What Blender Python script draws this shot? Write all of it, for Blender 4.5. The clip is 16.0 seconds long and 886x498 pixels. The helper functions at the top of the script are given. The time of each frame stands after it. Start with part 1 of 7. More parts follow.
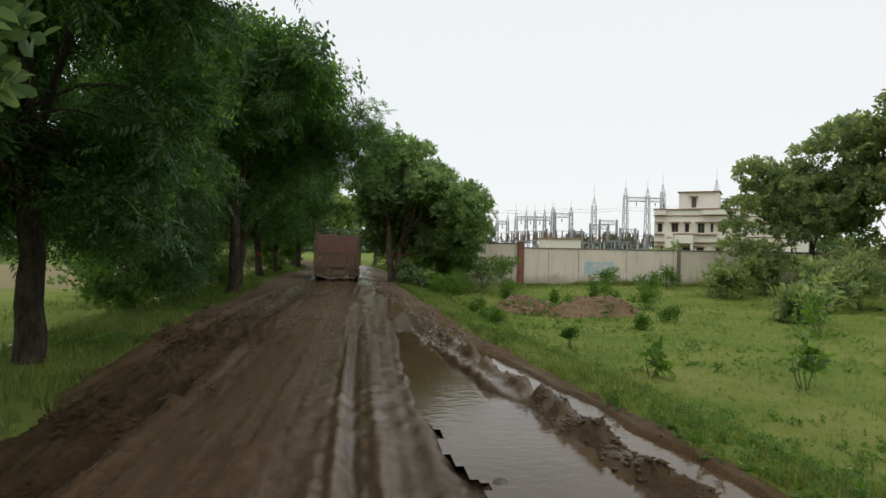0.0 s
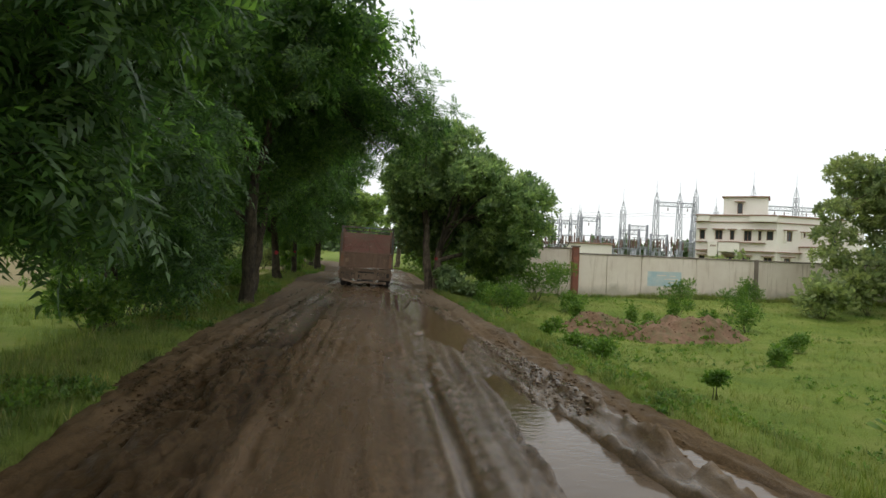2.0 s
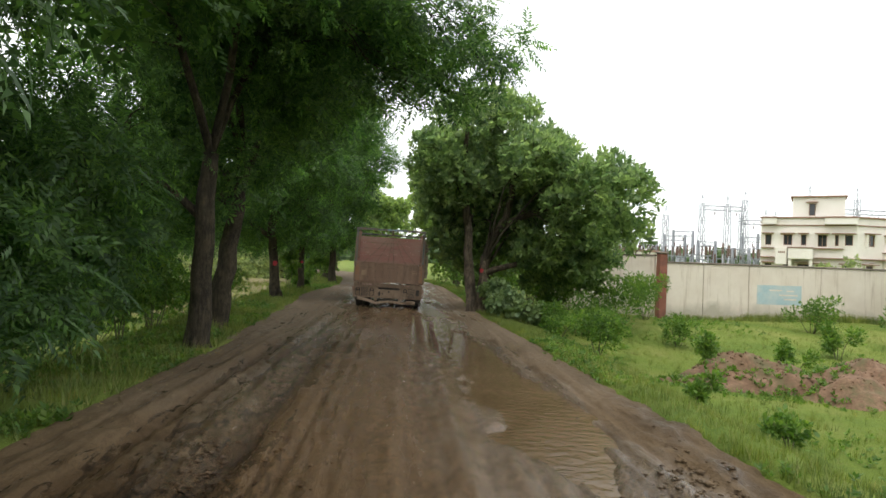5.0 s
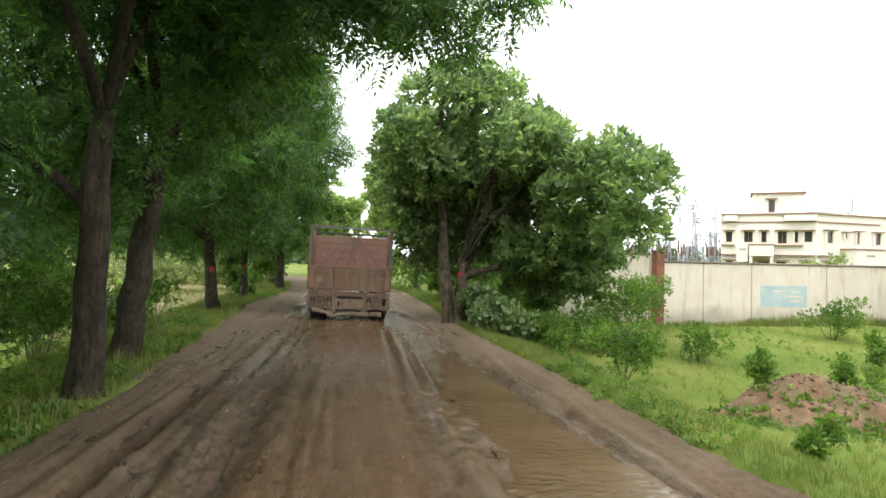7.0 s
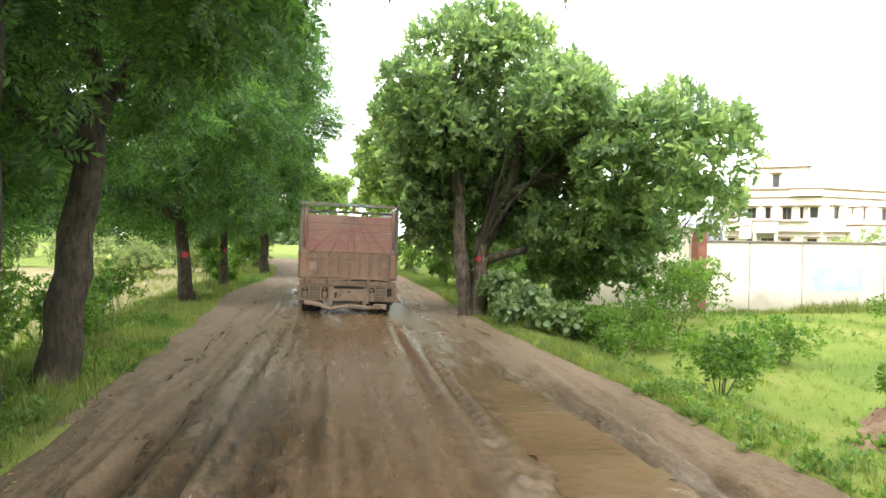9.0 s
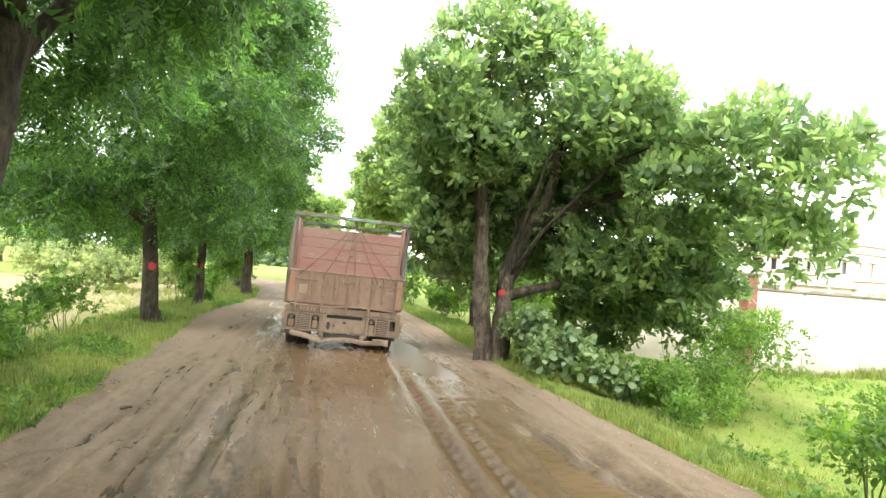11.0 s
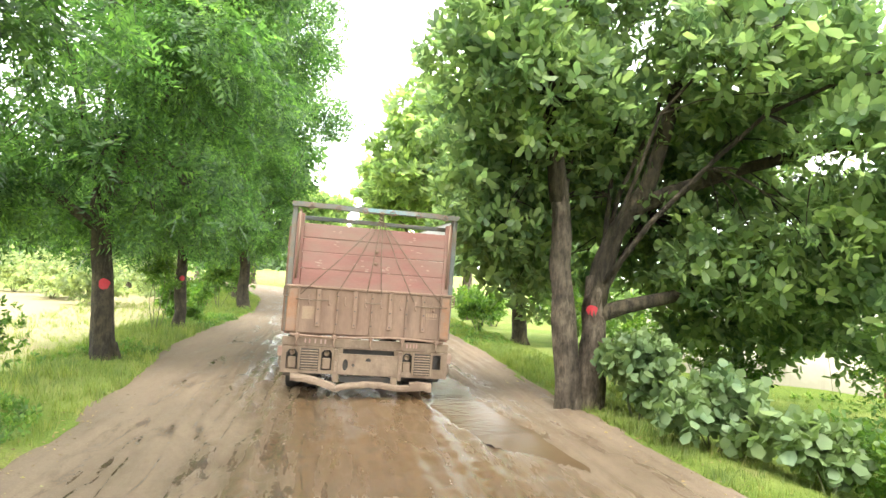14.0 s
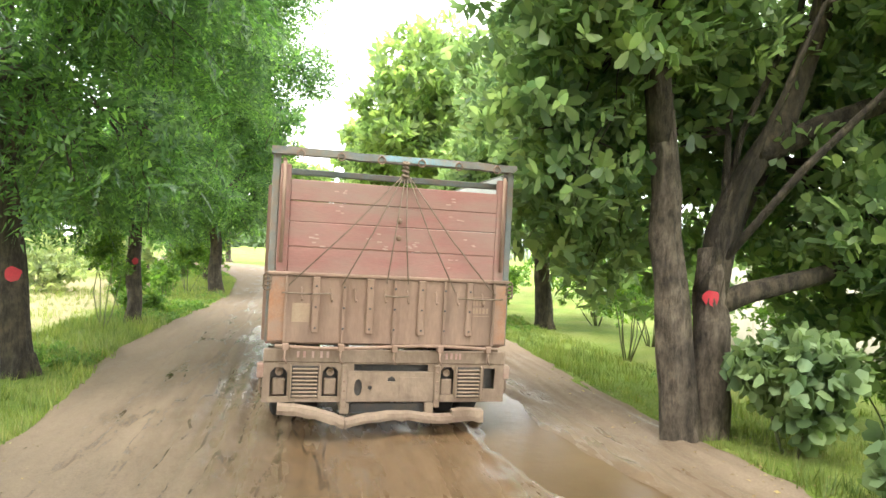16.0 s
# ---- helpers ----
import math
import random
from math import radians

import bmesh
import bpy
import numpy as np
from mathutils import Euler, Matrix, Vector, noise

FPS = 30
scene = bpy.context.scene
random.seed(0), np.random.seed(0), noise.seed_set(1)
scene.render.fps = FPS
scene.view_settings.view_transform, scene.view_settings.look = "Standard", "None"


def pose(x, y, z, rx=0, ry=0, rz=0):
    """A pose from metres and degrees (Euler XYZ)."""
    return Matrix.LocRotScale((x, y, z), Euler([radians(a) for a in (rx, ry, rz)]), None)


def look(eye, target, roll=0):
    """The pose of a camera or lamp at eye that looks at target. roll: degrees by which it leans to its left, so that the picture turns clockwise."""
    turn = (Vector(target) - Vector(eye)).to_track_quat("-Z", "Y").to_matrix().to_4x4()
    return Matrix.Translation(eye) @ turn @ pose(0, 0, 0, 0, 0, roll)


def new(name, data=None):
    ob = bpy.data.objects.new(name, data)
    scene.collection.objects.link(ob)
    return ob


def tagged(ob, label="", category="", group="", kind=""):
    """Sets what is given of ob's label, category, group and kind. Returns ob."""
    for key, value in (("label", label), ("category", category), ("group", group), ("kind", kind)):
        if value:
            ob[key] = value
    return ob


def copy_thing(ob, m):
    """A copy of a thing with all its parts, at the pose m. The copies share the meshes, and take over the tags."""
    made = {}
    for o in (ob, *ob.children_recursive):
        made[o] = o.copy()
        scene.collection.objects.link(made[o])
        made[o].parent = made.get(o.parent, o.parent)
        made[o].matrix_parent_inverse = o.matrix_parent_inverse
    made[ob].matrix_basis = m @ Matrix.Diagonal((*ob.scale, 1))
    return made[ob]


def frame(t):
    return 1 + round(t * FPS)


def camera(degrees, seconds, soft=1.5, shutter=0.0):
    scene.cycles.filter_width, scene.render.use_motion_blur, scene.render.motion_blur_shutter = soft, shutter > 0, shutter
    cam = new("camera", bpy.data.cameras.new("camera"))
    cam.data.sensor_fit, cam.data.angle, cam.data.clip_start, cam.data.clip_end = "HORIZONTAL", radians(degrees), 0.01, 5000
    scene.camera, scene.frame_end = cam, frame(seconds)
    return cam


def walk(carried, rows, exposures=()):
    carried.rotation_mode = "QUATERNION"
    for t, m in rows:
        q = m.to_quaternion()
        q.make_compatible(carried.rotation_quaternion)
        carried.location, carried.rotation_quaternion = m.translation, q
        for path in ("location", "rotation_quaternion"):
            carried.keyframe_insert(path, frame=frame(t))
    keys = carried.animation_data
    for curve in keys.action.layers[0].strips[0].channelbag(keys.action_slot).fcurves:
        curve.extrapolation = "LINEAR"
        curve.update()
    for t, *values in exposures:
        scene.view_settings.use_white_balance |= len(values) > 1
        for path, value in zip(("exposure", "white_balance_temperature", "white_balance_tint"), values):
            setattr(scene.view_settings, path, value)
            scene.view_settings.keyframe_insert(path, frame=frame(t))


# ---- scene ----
cam = camera(70.1, 16.0, soft=1.5)
PATH = [
    (0, (1.804, -0.342, 1.837), (2.058, 1.642, 1.836), 1.0),
    (0.5, (1.541, 0.886, 1.842), (1.769, 2.873, 1.841), 1.8),
    (1, (1.294, 1.875, 1.862), (1.477, 3.867, 1.872), 3.5),
    (1.5, (1.104, 3.261, 1.855), (1.31, 5.25, 1.865), 2.1),
    (2, (0.865, 4.358, 1.856), (1.079, 6.346, 1.859), 2.4),
    (2.5, (0.719, 5.57, 1.843), (0.888, 7.563, 1.854), 3.2),
    (3, (0.623, 6.652, 1.82), (0.758, 8.647, 1.876), 2.5),
    (3.2, (0.516, 7.113, 1.822), (0.649, 9.109, 1.866), 1.5),
    (5.3, (0.81, 12.126, 1.809), (0.957, 14.12, 1.838), 2.3),
    (5.5, (0.763, 12.469, 1.788), (0.938, 14.461, 1.825), 1.9),
    (6, (0.618, 13.31, 1.788), (0.801, 15.301, 1.833), 2.1),
    (6.5, (0.522, 14.145, 1.803), (0.771, 16.129, 1.838), 2.1),
    (7, (0.378, 14.92, 1.816), (0.679, 16.897, 1.854), 1.3),
    (7.5, (0.278, 15.653, 1.85), (0.521, 17.638, 1.87), 3.0),
    (8, (0.189, 16.422, 1.871), (0.442, 18.405, 1.918), 1.4),
    (8.5, (0.108, 17.127, 1.88), (0.407, 19.104, 1.93), -0.1),
    (9, (0.014, 17.856, 1.886), (0.367, 19.825, 1.858), 0.8),
    (9.2, (-0.004, 18.175, 1.867), (0.346, 20.143, 1.808), 1.6),
    (11.3, (-0.184, 20.971, 1.755), (0.245, 22.922, 1.843), 5.6),
    (11.5, (-0.162, 21.309, 1.757), (0.31, 23.252, 1.761), 6.4),
    (12, (-0.199, 21.942, 1.826), (0.091, 23.921, 1.799), 4.8),
    (12.5, (-0.176, 22.576, 1.863), (0.139, 24.551, 1.817), 4.0),
    (13, (-0.187, 23.178, 1.896), (0.239, 25.132, 1.922), 1.8),
    (13.5, (-0.223, 23.869, 1.892), (0.248, 25.813, 1.912), -0.3),
    (14, (-0.239, 24.583, 1.89), (0.135, 26.546, 1.961), 2.8),
    (14.5, (-0.303, 25.379, 1.882), (0.07, 27.343, 1.932), 3.4),
    (15, (-0.357, 26.16, 1.899), (0.017, 28.124, 1.873), 3.2),
    (15.5, (-0.415, 26.858, 1.848), (0.075, 28.797, 1.823), -0.6),
    (16, (-0.422, 27.617, 1.895), (0.022, 29.567, 1.882), 1.5),
]
walk(cam, [(t, look(eye, target, roll)) for t, eye, target, roll in PATH],
     exposures=[(0, -0.05), (3, 0.35), (5.5, 0.98), (6.5, 1.3), (7, 1.36), (8, 1.92), (9, 2.1), (11.5, 2.68), (12, 2.6), (12.5, 2.97), (13, 3.1), (16, 2.93)])

# ---- sky and light: an even overcast ----
world = bpy.data.worlds.new("overcast_sky")
scene.world = world
world.use_nodes = True
wn, wl = world.node_tree.nodes, world.node_tree.links
bg = wn["Background"]
sky = wn.new("ShaderNodeTexSky")
sky.sky_type, sky.sun_disc = "NISHITA", False
sky.sun_elevation, sky.sun_rotation = radians(60), radians(225)
sky_scale = wn.new("ShaderNodeVectorMath")
sky_scale.operation = "SCALE"
sky_scale.inputs["Scale"].default_value = 0.12
sky_mix = wn.new("ShaderNodeMix")
sky_mix.data_type = "RGBA"
sky_mix.inputs["Factor"].default_value = 0.9
sky_mix.inputs["B"].default_value = (0.98, 1.0, 1.0, 1)
wl.new(sky.outputs[0], sky_scale.inputs[0])
wl.new(sky_scale.outputs[0], sky_mix.inputs["A"])
wl.new(sky_mix.outputs["Result"], bg.inputs["Color"])
bg.inputs["Strength"].default_value = 1.0
sun = new("sun", bpy.data.lights.new("sun", "SUN"))
sun.data.energy, sun.data.angle, sun.data.color = 0.95, radians(40), (1, 0.955, 0.89)
sun.matrix_world = look((0, 0, 60), (24, 24, 0))


# ---- noise over the plan ----
def lattice(ix, iy, seed):
    n = (ix.astype(np.int64) * 374761393 + iy.astype(np.int64) * 668265263 + seed * 974711) & 0xFFFFFFFF
    n = ((n ^ (n >> 13)) * 1274126177) & 0xFFFFFFFF
    return ((n ^ (n >> 16)) & 0xFFFF) / 65535.0


def vnoise(x, y, seed=0):
    x, y = np.asarray(x, float), np.asarray(y, float)
    ix, iy = np.floor(x), np.floor(y)
    fx, fy = x - ix, y - iy
    fx, fy = fx * fx * (3 - 2 * fx), fy * fy * (3 - 2 * fy)
    a, b = lattice(ix, iy, seed), lattice(ix + 1, iy, seed)
    c, d = lattice(ix, iy + 1, seed), lattice(ix + 1, iy + 1, seed)
    return (a + (b - a) * fx) * (1 - fy) + (c + (d - c) * fx) * fy - 0.5


def fbm(x, y, octaves=4, seed=0):
    return sum(vnoise(x * 2**k, y * 2**k, seed + k) / 2**k for k in range(octaves))


def smooth(v):
    v = np.clip(v, 0, 1)
    return v * v * (3 - 2 * v)


# ---- mesh helpers ----
def fast_mesh(name, verts, faces, mats=(), soft_shade=False):
    """A mesh from an array of places and an array of equal-sided faces."""
    verts, faces = np.asarray(verts, np.float32), np.asarray(faces, np.int32)
    me = bpy.data.meshes.new(name)
    me.vertices.add(len(verts))
    me.vertices.foreach_set("co", verts.ravel())
    me.loops.add(faces.size)
    me.loops.foreach_set("vertex_index", faces.ravel())
    me.polygons.add(len(faces))
    me.polygons.foreach_set("loop_start", np.arange(0, faces.size, faces.shape[1], dtype=np.int32))
    if soft_shade:
        me.polygons.foreach_set("use_smooth", np.ones(len(faces), bool))
    me.update(calc_edges=True)
    for m in mats:
        me.materials.append(m)
    return me


def empty(name, x=0, y=0, z=0, turn=0, label="", category="", group="", kind=""):
    ob = new(name)
    ob.empty_display_size = 0.2
    ob.matrix_basis = pose(x, y, z, 0, 0, turn)
    return tagged(ob, label, category, group, kind)


class Build:
    """Gathers the faces of one part."""

    def __init__(self):
        self.v, self.f, self.soft = [], [], []

    def add(self, verts, faces, soft_shade=False):
        n = len(self.v)
        self.v += [tuple(p) for p in verts]
        self.f += [tuple(n + i for i in f) for f in faces]
        self.soft += [soft_shade] * len(faces)
        return self

    def box(self, x0, x1, y0, y1, z0, z1, c=0.0, m=None):
        """A box, its edges chamfered by c."""
        c = min(c, (x1 - x0) * 0.45, (y1 - y0) * 0.45, (z1 - z0) * 0.45)
        if c <= 0:
            vs = [(x, y, z) for x in (x0, x1) for y in (y0, y1) for z in (z0, z1)]
            fs = [(0, 1, 3, 2), (4, 6, 7, 5), (0, 4, 5, 1), (2, 3, 7, 6), (0, 2, 6, 4), (1, 5, 7, 3)]
        else:
            lo, hi = (x0, y0, z0), (x1, y1, z1)
            vs, at = [], {}
            for corner in range(8):
                s = [(corner >> k) & 1 for k in range(3)]
                for axis in range(3):
                    p = [hi[k] if s[k] else lo[k] for k in range(3)]
                    for k in range(3):
                        if k != axis:
                            p[k] += -c if s[k] else c
                    at[(corner, axis)] = len(vs)
                    vs.append(tuple(p))
            fs = []
            for axis in range(3):
                a, b = (axis + 1) % 3, (axis + 2) % 3
                for side in (0, 1):
                    ring = [(side << axis) | (i << a) | (j << b) for i, j in ((0, 0), (1, 0), (1, 1), (0, 1))]
                    f = [at[(q, axis)] for q in ring]
                    fs.append(tuple(f if side else f[::-1]))
                for i in (0, 1):
                    for j in (0, 1):
                        q0 = (i << a) | (j << b)
                        q1 = q0 | (1 << axis)
                        fs.append((at[(q0, a)], at[(q1, a)], at[(q1, b)], at[(q0, b)]))
            for q in range(8):
                fs.append((at[(q, 0)], at[(q, 1)], at[(q, 2)]))
        if m is not None:
            vs = [tuple(m @ Vector(p)) for p in vs]
        return self.add(vs, fs)

    def tube(self, pts, radii, n=8, caps=True, wobble=0.0, seed=0):
        """A round tube along points, one radius a point."""
        pts = [Vector(p) for p in pts]
        if isinstance(radii, (int, float)):
            radii = [radii] * len(pts)
        r = random.Random(seed)
        vs, side = [], Vector((1, 0.13, 0.07))
        for i, p in enumerate(pts):
            d = (pts[min(i + 1, len(pts) - 1)] - pts[max(i - 1, 0)]).normalized()
            side = (side - d * side.dot(d)).normalized()
            up = d.cross(side)
            for k in range(n):
                a = 2 * math.pi * k / n
                rr = radii[i] * (1 + wobble * r.uniform(-1, 1))
                vs.append(tuple(p + (side * math.cos(a) + up * math.sin(a)) * rr))
        fs = [(i * n + k, i * n + (k + 1) % n, (i + 1) * n + (k + 1) % n, (i + 1) * n + k)
              for i in range(len(pts) - 1) for k in range(n)]
        self.add(vs, fs, True)
        if caps:
            base = len(self.v) - len(vs)
            self.f += [tuple(base + k for k in range(n))[::-1], tuple(base + (len(pts) - 1) * n + k for k in range(n))]
            self.soft += [False, False]
        return self

    def lathe(self, profile, axis="x", centre=(0, 0, 0), n=24):
        """A turned form: profile rows of (along, radius)."""
        vs = []
        for u, r in profile:
            for k in range(n):
                a = 2 * math.pi * k / n
                p = [u, r * math.cos(a), r * math.sin(a)]
                p = p if axis == "x" else ([p[1], p[0], p[2]] if axis == "y" else [p[1], p[2], p[0]])
                vs.append(tuple(p[i] + centre[i] for i in range(3)))
        fs = [(i * n + k, i * n + (k + 1) % n, (i + 1) * n + (k + 1) % n, (i + 1) * n + k)
              for i in range(len(profile) - 1) for k in range(n)]
        return self.add(vs, fs, True)

    def plate(self, outline, y0, y1, holes=()):
        """An upright plate from an outline of (x, z), from y0 to y1, with holes cut through."""
        bm = bmesh.new()
        edges = []
        for loop in (outline, *holes):
            ring = [bm.verts.new((x, y0, z)) for x, z in loop]
            edges += [bm.edges.new((ring[i], ring[(i + 1) % len(ring)])) for i in range(len(ring))]
        bmesh.ops.triangle_fill(bm, use_beauty=True, use_dissolve=False, edges=edges)
        got = bmesh.ops.extrude_face_region(bm, geom=list(bm.faces))
        for v in got["geom"]:
            if isinstance(v, bmesh.types.BMVert):
                v.co.y = y1
        bmesh.ops.recalc_face_normals(bm, faces=list(bm.faces))
        bm.verts.index_update()
        self.add([v.co[:] for v in bm.verts], [[v.index for v in f.verts] for f in bm.faces])
        bm.free()
        return self

    def mesh(self, name, mat):
        me = bpy.data.meshes.new(name)
        me.from_pydata(self.v, [], self.f)
        me.polygons.foreach_set("use_smooth", self.soft)
        me.materials.append(mat)
        me.update()
        return me

    def part(self, name, mat, parent=None, label=""):
        ob = new(name, self.mesh(name, mat))
        ob.parent = parent
        return tagged(ob, label)


def part(name, data, parent=None, label=""):
    ob = new(name, data)
    ob.parent = parent
    return tagged(ob, label)


# ---- materials ----
def nodes_of(name):
    m = bpy.data.materials.new(name)
    m.use_nodes = True
    return m, m.node_tree.nodes, m.node_tree.links, m.node_tree.nodes["Principled BSDF"]


def noise_node(n, l, scale, detail=4, rough=0.6, stretch=None, space="Object"):
    tc = n.new("ShaderNodeTexCoord") if space == "Object" else n.new("ShaderNodeNewGeometry")
    src = tc.outputs["Object"] if space == "Object" else tc.outputs["Position"]
    if stretch:
        mp = n.new("ShaderNodeMapping")
        mp.inputs["Scale"].default_value = stretch
        l.new(src, mp.inputs["Vector"])
        src = mp.outputs[0]
    t = n.new("ShaderNodeTexNoise")
    t.inputs["Scale"].default_value, t.inputs["Detail"].default_value, t.inputs["Roughness"].default_value = scale, detail, rough
    l.new(src, t.inputs["Vector"])
    return t


def ramp_node(n, l, source, stops):
    r = n.new("ShaderNodeValToRGB")
    e = r.color_ramp.elements
    while len(e) < len(stops):
        e.new(0.5)
    for el, (p, c) in zip(e, stops):
        el.position, el.color = p, (*c, 1) if len(c) == 3 else c
    l.new(source, r.inputs[0])
    return r


def mix_node(n, l, fac, a, b, mode="MIX"):
    m = n.new("ShaderNodeMix")
    m.data_type, m.blend_type = "RGBA", mode
    for key, v in (("Factor", fac), ("A", a), ("B", b)):
        if isinstance(v, bpy.types.NodeSocket):
            l.new(v, m.inputs[key])
        elif key == "Factor":
            m.inputs[key].default_value = v
        else:
            m.inputs[key].default_value = (*v, 1)
    return m.outputs["Result"]


def worn(name, a, b, dirt, scale=3.0, dirt_amount=0.5, rough=0.75, metal=0.0, bump=0.3, stretch=None, grain=60, spread=0.2):
    """Paint, metal, plaster or wood: two tones, stains, grain and relief."""
    m, n, l, p = nodes_of(name)
    big = noise_node(n, l, scale, 5, 0.65, stretch)
    fine = noise_node(n, l, grain, 3, 0.6, stretch)
    stain = noise_node(n, l, scale * 0.6, 6, 0.7, stretch)
    tone = ramp_node(n, l, big.outputs[0], [(0.35, a), (0.65, b)])
    speck = ramp_node(n, l, fine.outputs[0], [(0.3, (1 - spread,) * 3), (0.7, (1 + spread * 0.3,) * 3)])
    col = mix_node(n, l, 1.0, tone.outputs[0], speck.outputs[0], "MULTIPLY")
    mask = ramp_node(n, l, stain.outputs[0], [(0.62 - dirt_amount * 0.3, (0, 0, 0)), (0.75 - dirt_amount * 0.2, (1, 1, 1))])
    col = mix_node(n, l, mask.outputs[0], col, dirt)
    l.new(col, p.inputs["Base Color"])
    p.inputs["Roughness"].default_value, p.inputs["Metallic"].default_value = rough, metal
    bp = n.new("ShaderNodeBump")
    bp.inputs["Strength"].default_value, bp.inputs["Distance"].default_value = bump, 0.01
    l.new(fine.outputs[0], bp.inputs["Height"])
    l.new(bp.outputs[0], p.inputs["Normal"])
    return m


def leafy(name, dark, light, glow, tip=None, through_light=0.35, rough=0.45):
    """Leaves: each one takes its own green, and light shines through."""
    m, n, l, p = nodes_of(name)
    geo = n.new("ShaderNodeNewGeometry")
    stops = [(0.0, dark), (0.75, light)] + ([(0.97, tip)] if tip else [])
    tone = ramp_node(n, l, geo.outputs["Random Per Island"], stops)
    patch = noise_node(n, l, 1.5, 3, 0.6)
    shade = ramp_node(n, l, patch.outputs[0], [(0.32, (0.62, 0.7, 0.72)), (0.68, (1.38, 1.28, 1.0))])
    col = mix_node(n, l, 1.0, tone.outputs[0], shade.outputs[0], "MULTIPLY")
    l.new(col, p.inputs["Base Color"])
    p.inputs["Roughness"].default_value = rough
    p.inputs["Specular IOR Level"].default_value = 0.45
    tr = n.new("ShaderNodeBsdfTranslucent")
    l.new(mix_node(n, l, 1.0, col, glow, "MULTIPLY"), tr.inputs["Color"])
    mx = n.new("ShaderNodeMixShader")
    mx.inputs[0].default_value = through_light
    out = n["Material Output"]
    l.new(p.outputs[0], mx.inputs[1])
    l.new(tr.outputs[0], mx.inputs[2])
    l.new(mx.outputs[0], out.inputs["Surface"])
    return m


def bark(name, a, b):
    m, n, l, p = nodes_of(name)
    big = noise_node(n, l, 1.6, 4, 0.6)
    crack = noise_node(n, l, 12, 8, 0.75, (1, 1, 0.28))
    moss = noise_node(n, l, 4.5, 5, 0.7)
    tone = ramp_node(n, l, big.outputs[0], [(0.35, a), (0.65, b)])
    dark = ramp_node(n, l, crack.outputs[0], [(0.38, (0.28, 0.26, 0.23)), (0.6, (1.1, 1.1, 1.1))])
    blotch = ramp_node(n, l, moss.outputs[0], [(0.35, (0.55, 0.53, 0.5)), (0.55, (1, 1, 1)), (0.72, (1.35, 1.3, 1.2))])
    col = mix_node(n, l, 1.0, tone.outputs[0], dark.outputs[0], "MULTIPLY")
    l.new(mix_node(n, l, 1.0, col, blotch.outputs[0], "MULTIPLY"), p.inputs["Base Color"])
    p.inputs["Roughness"].default_value = 0.9
    bp = n.new("ShaderNodeBump")
    bp.inputs["Strength"].default_value, bp.inputs["Distance"].default_value = 1.0, 0.12
    l.new(crack.outputs[0], bp.inputs["Height"])
    l.new(bp.outputs[0], p.inputs["Normal"])
    return m


def stained_plaster():
    """Cream plaster with rain streaks, and damp creeping up from the ground."""
    m, n, l, p = nodes_of("stained_cream_plaster")
    big = noise_node(n, l, 0.8, 5, 0.65)
    runs = noise_node(n, l, 5.5, 5, 0.7, (1, 1, 0.07))
    fine = noise_node(n, l, 40, 3, 0.6)
    tone = ramp_node(n, l, big.outputs[0], [(0.35, (0.64, 0.56, 0.47)), (0.65, (0.72, 0.65, 0.56))])
    streak = ramp_node(n, l, runs.outputs[0], [(0.3, (0.74, 0.7, 0.65)), (0.46, (1, 1, 1))])
    col = mix_node(n, l, 1.0, tone.outputs[0], streak.outputs[0], "MULTIPLY")
    geo = n.new("ShaderNodeNewGeometry")
    xyz = n.new("ShaderNodeSeparateXYZ")
    l.new(geo.outputs["Position"], xyz.inputs[0])
    up = n.new("ShaderNodeMath")
    up.operation = "MULTIPLY_ADD"
    l.new(big.outputs[0], up.inputs[0])
    up.inputs[1].default_value = -1.5
    l.new(xyz.outputs[2], up.inputs[2])
    damp = n.new("ShaderNodeMapRange")
    l.new(up.outputs[0], damp.inputs[0])
    damp.inputs[1].default_value, damp.inputs[2].default_value, damp.inputs[3].default_value, damp.inputs[4].default_value = -0.3, -0.75, 0.0, 0.7
    col = mix_node(n, l, damp.outputs[0], col, (0.3, 0.27, 0.2))
    l.new(col, p.inputs["Base Color"])
    p.inputs["Roughness"].default_value = 0.9
    bp = n.new("ShaderNodeBump")
    bp.inputs["Strength"].default_value, bp.inputs["Distance"].default_value = 0.25, 0.01
    l.new(fine.outputs[0], bp.inputs["Height"])
    l.new(bp.outputs[0], p.inputs["Normal"])
    return m


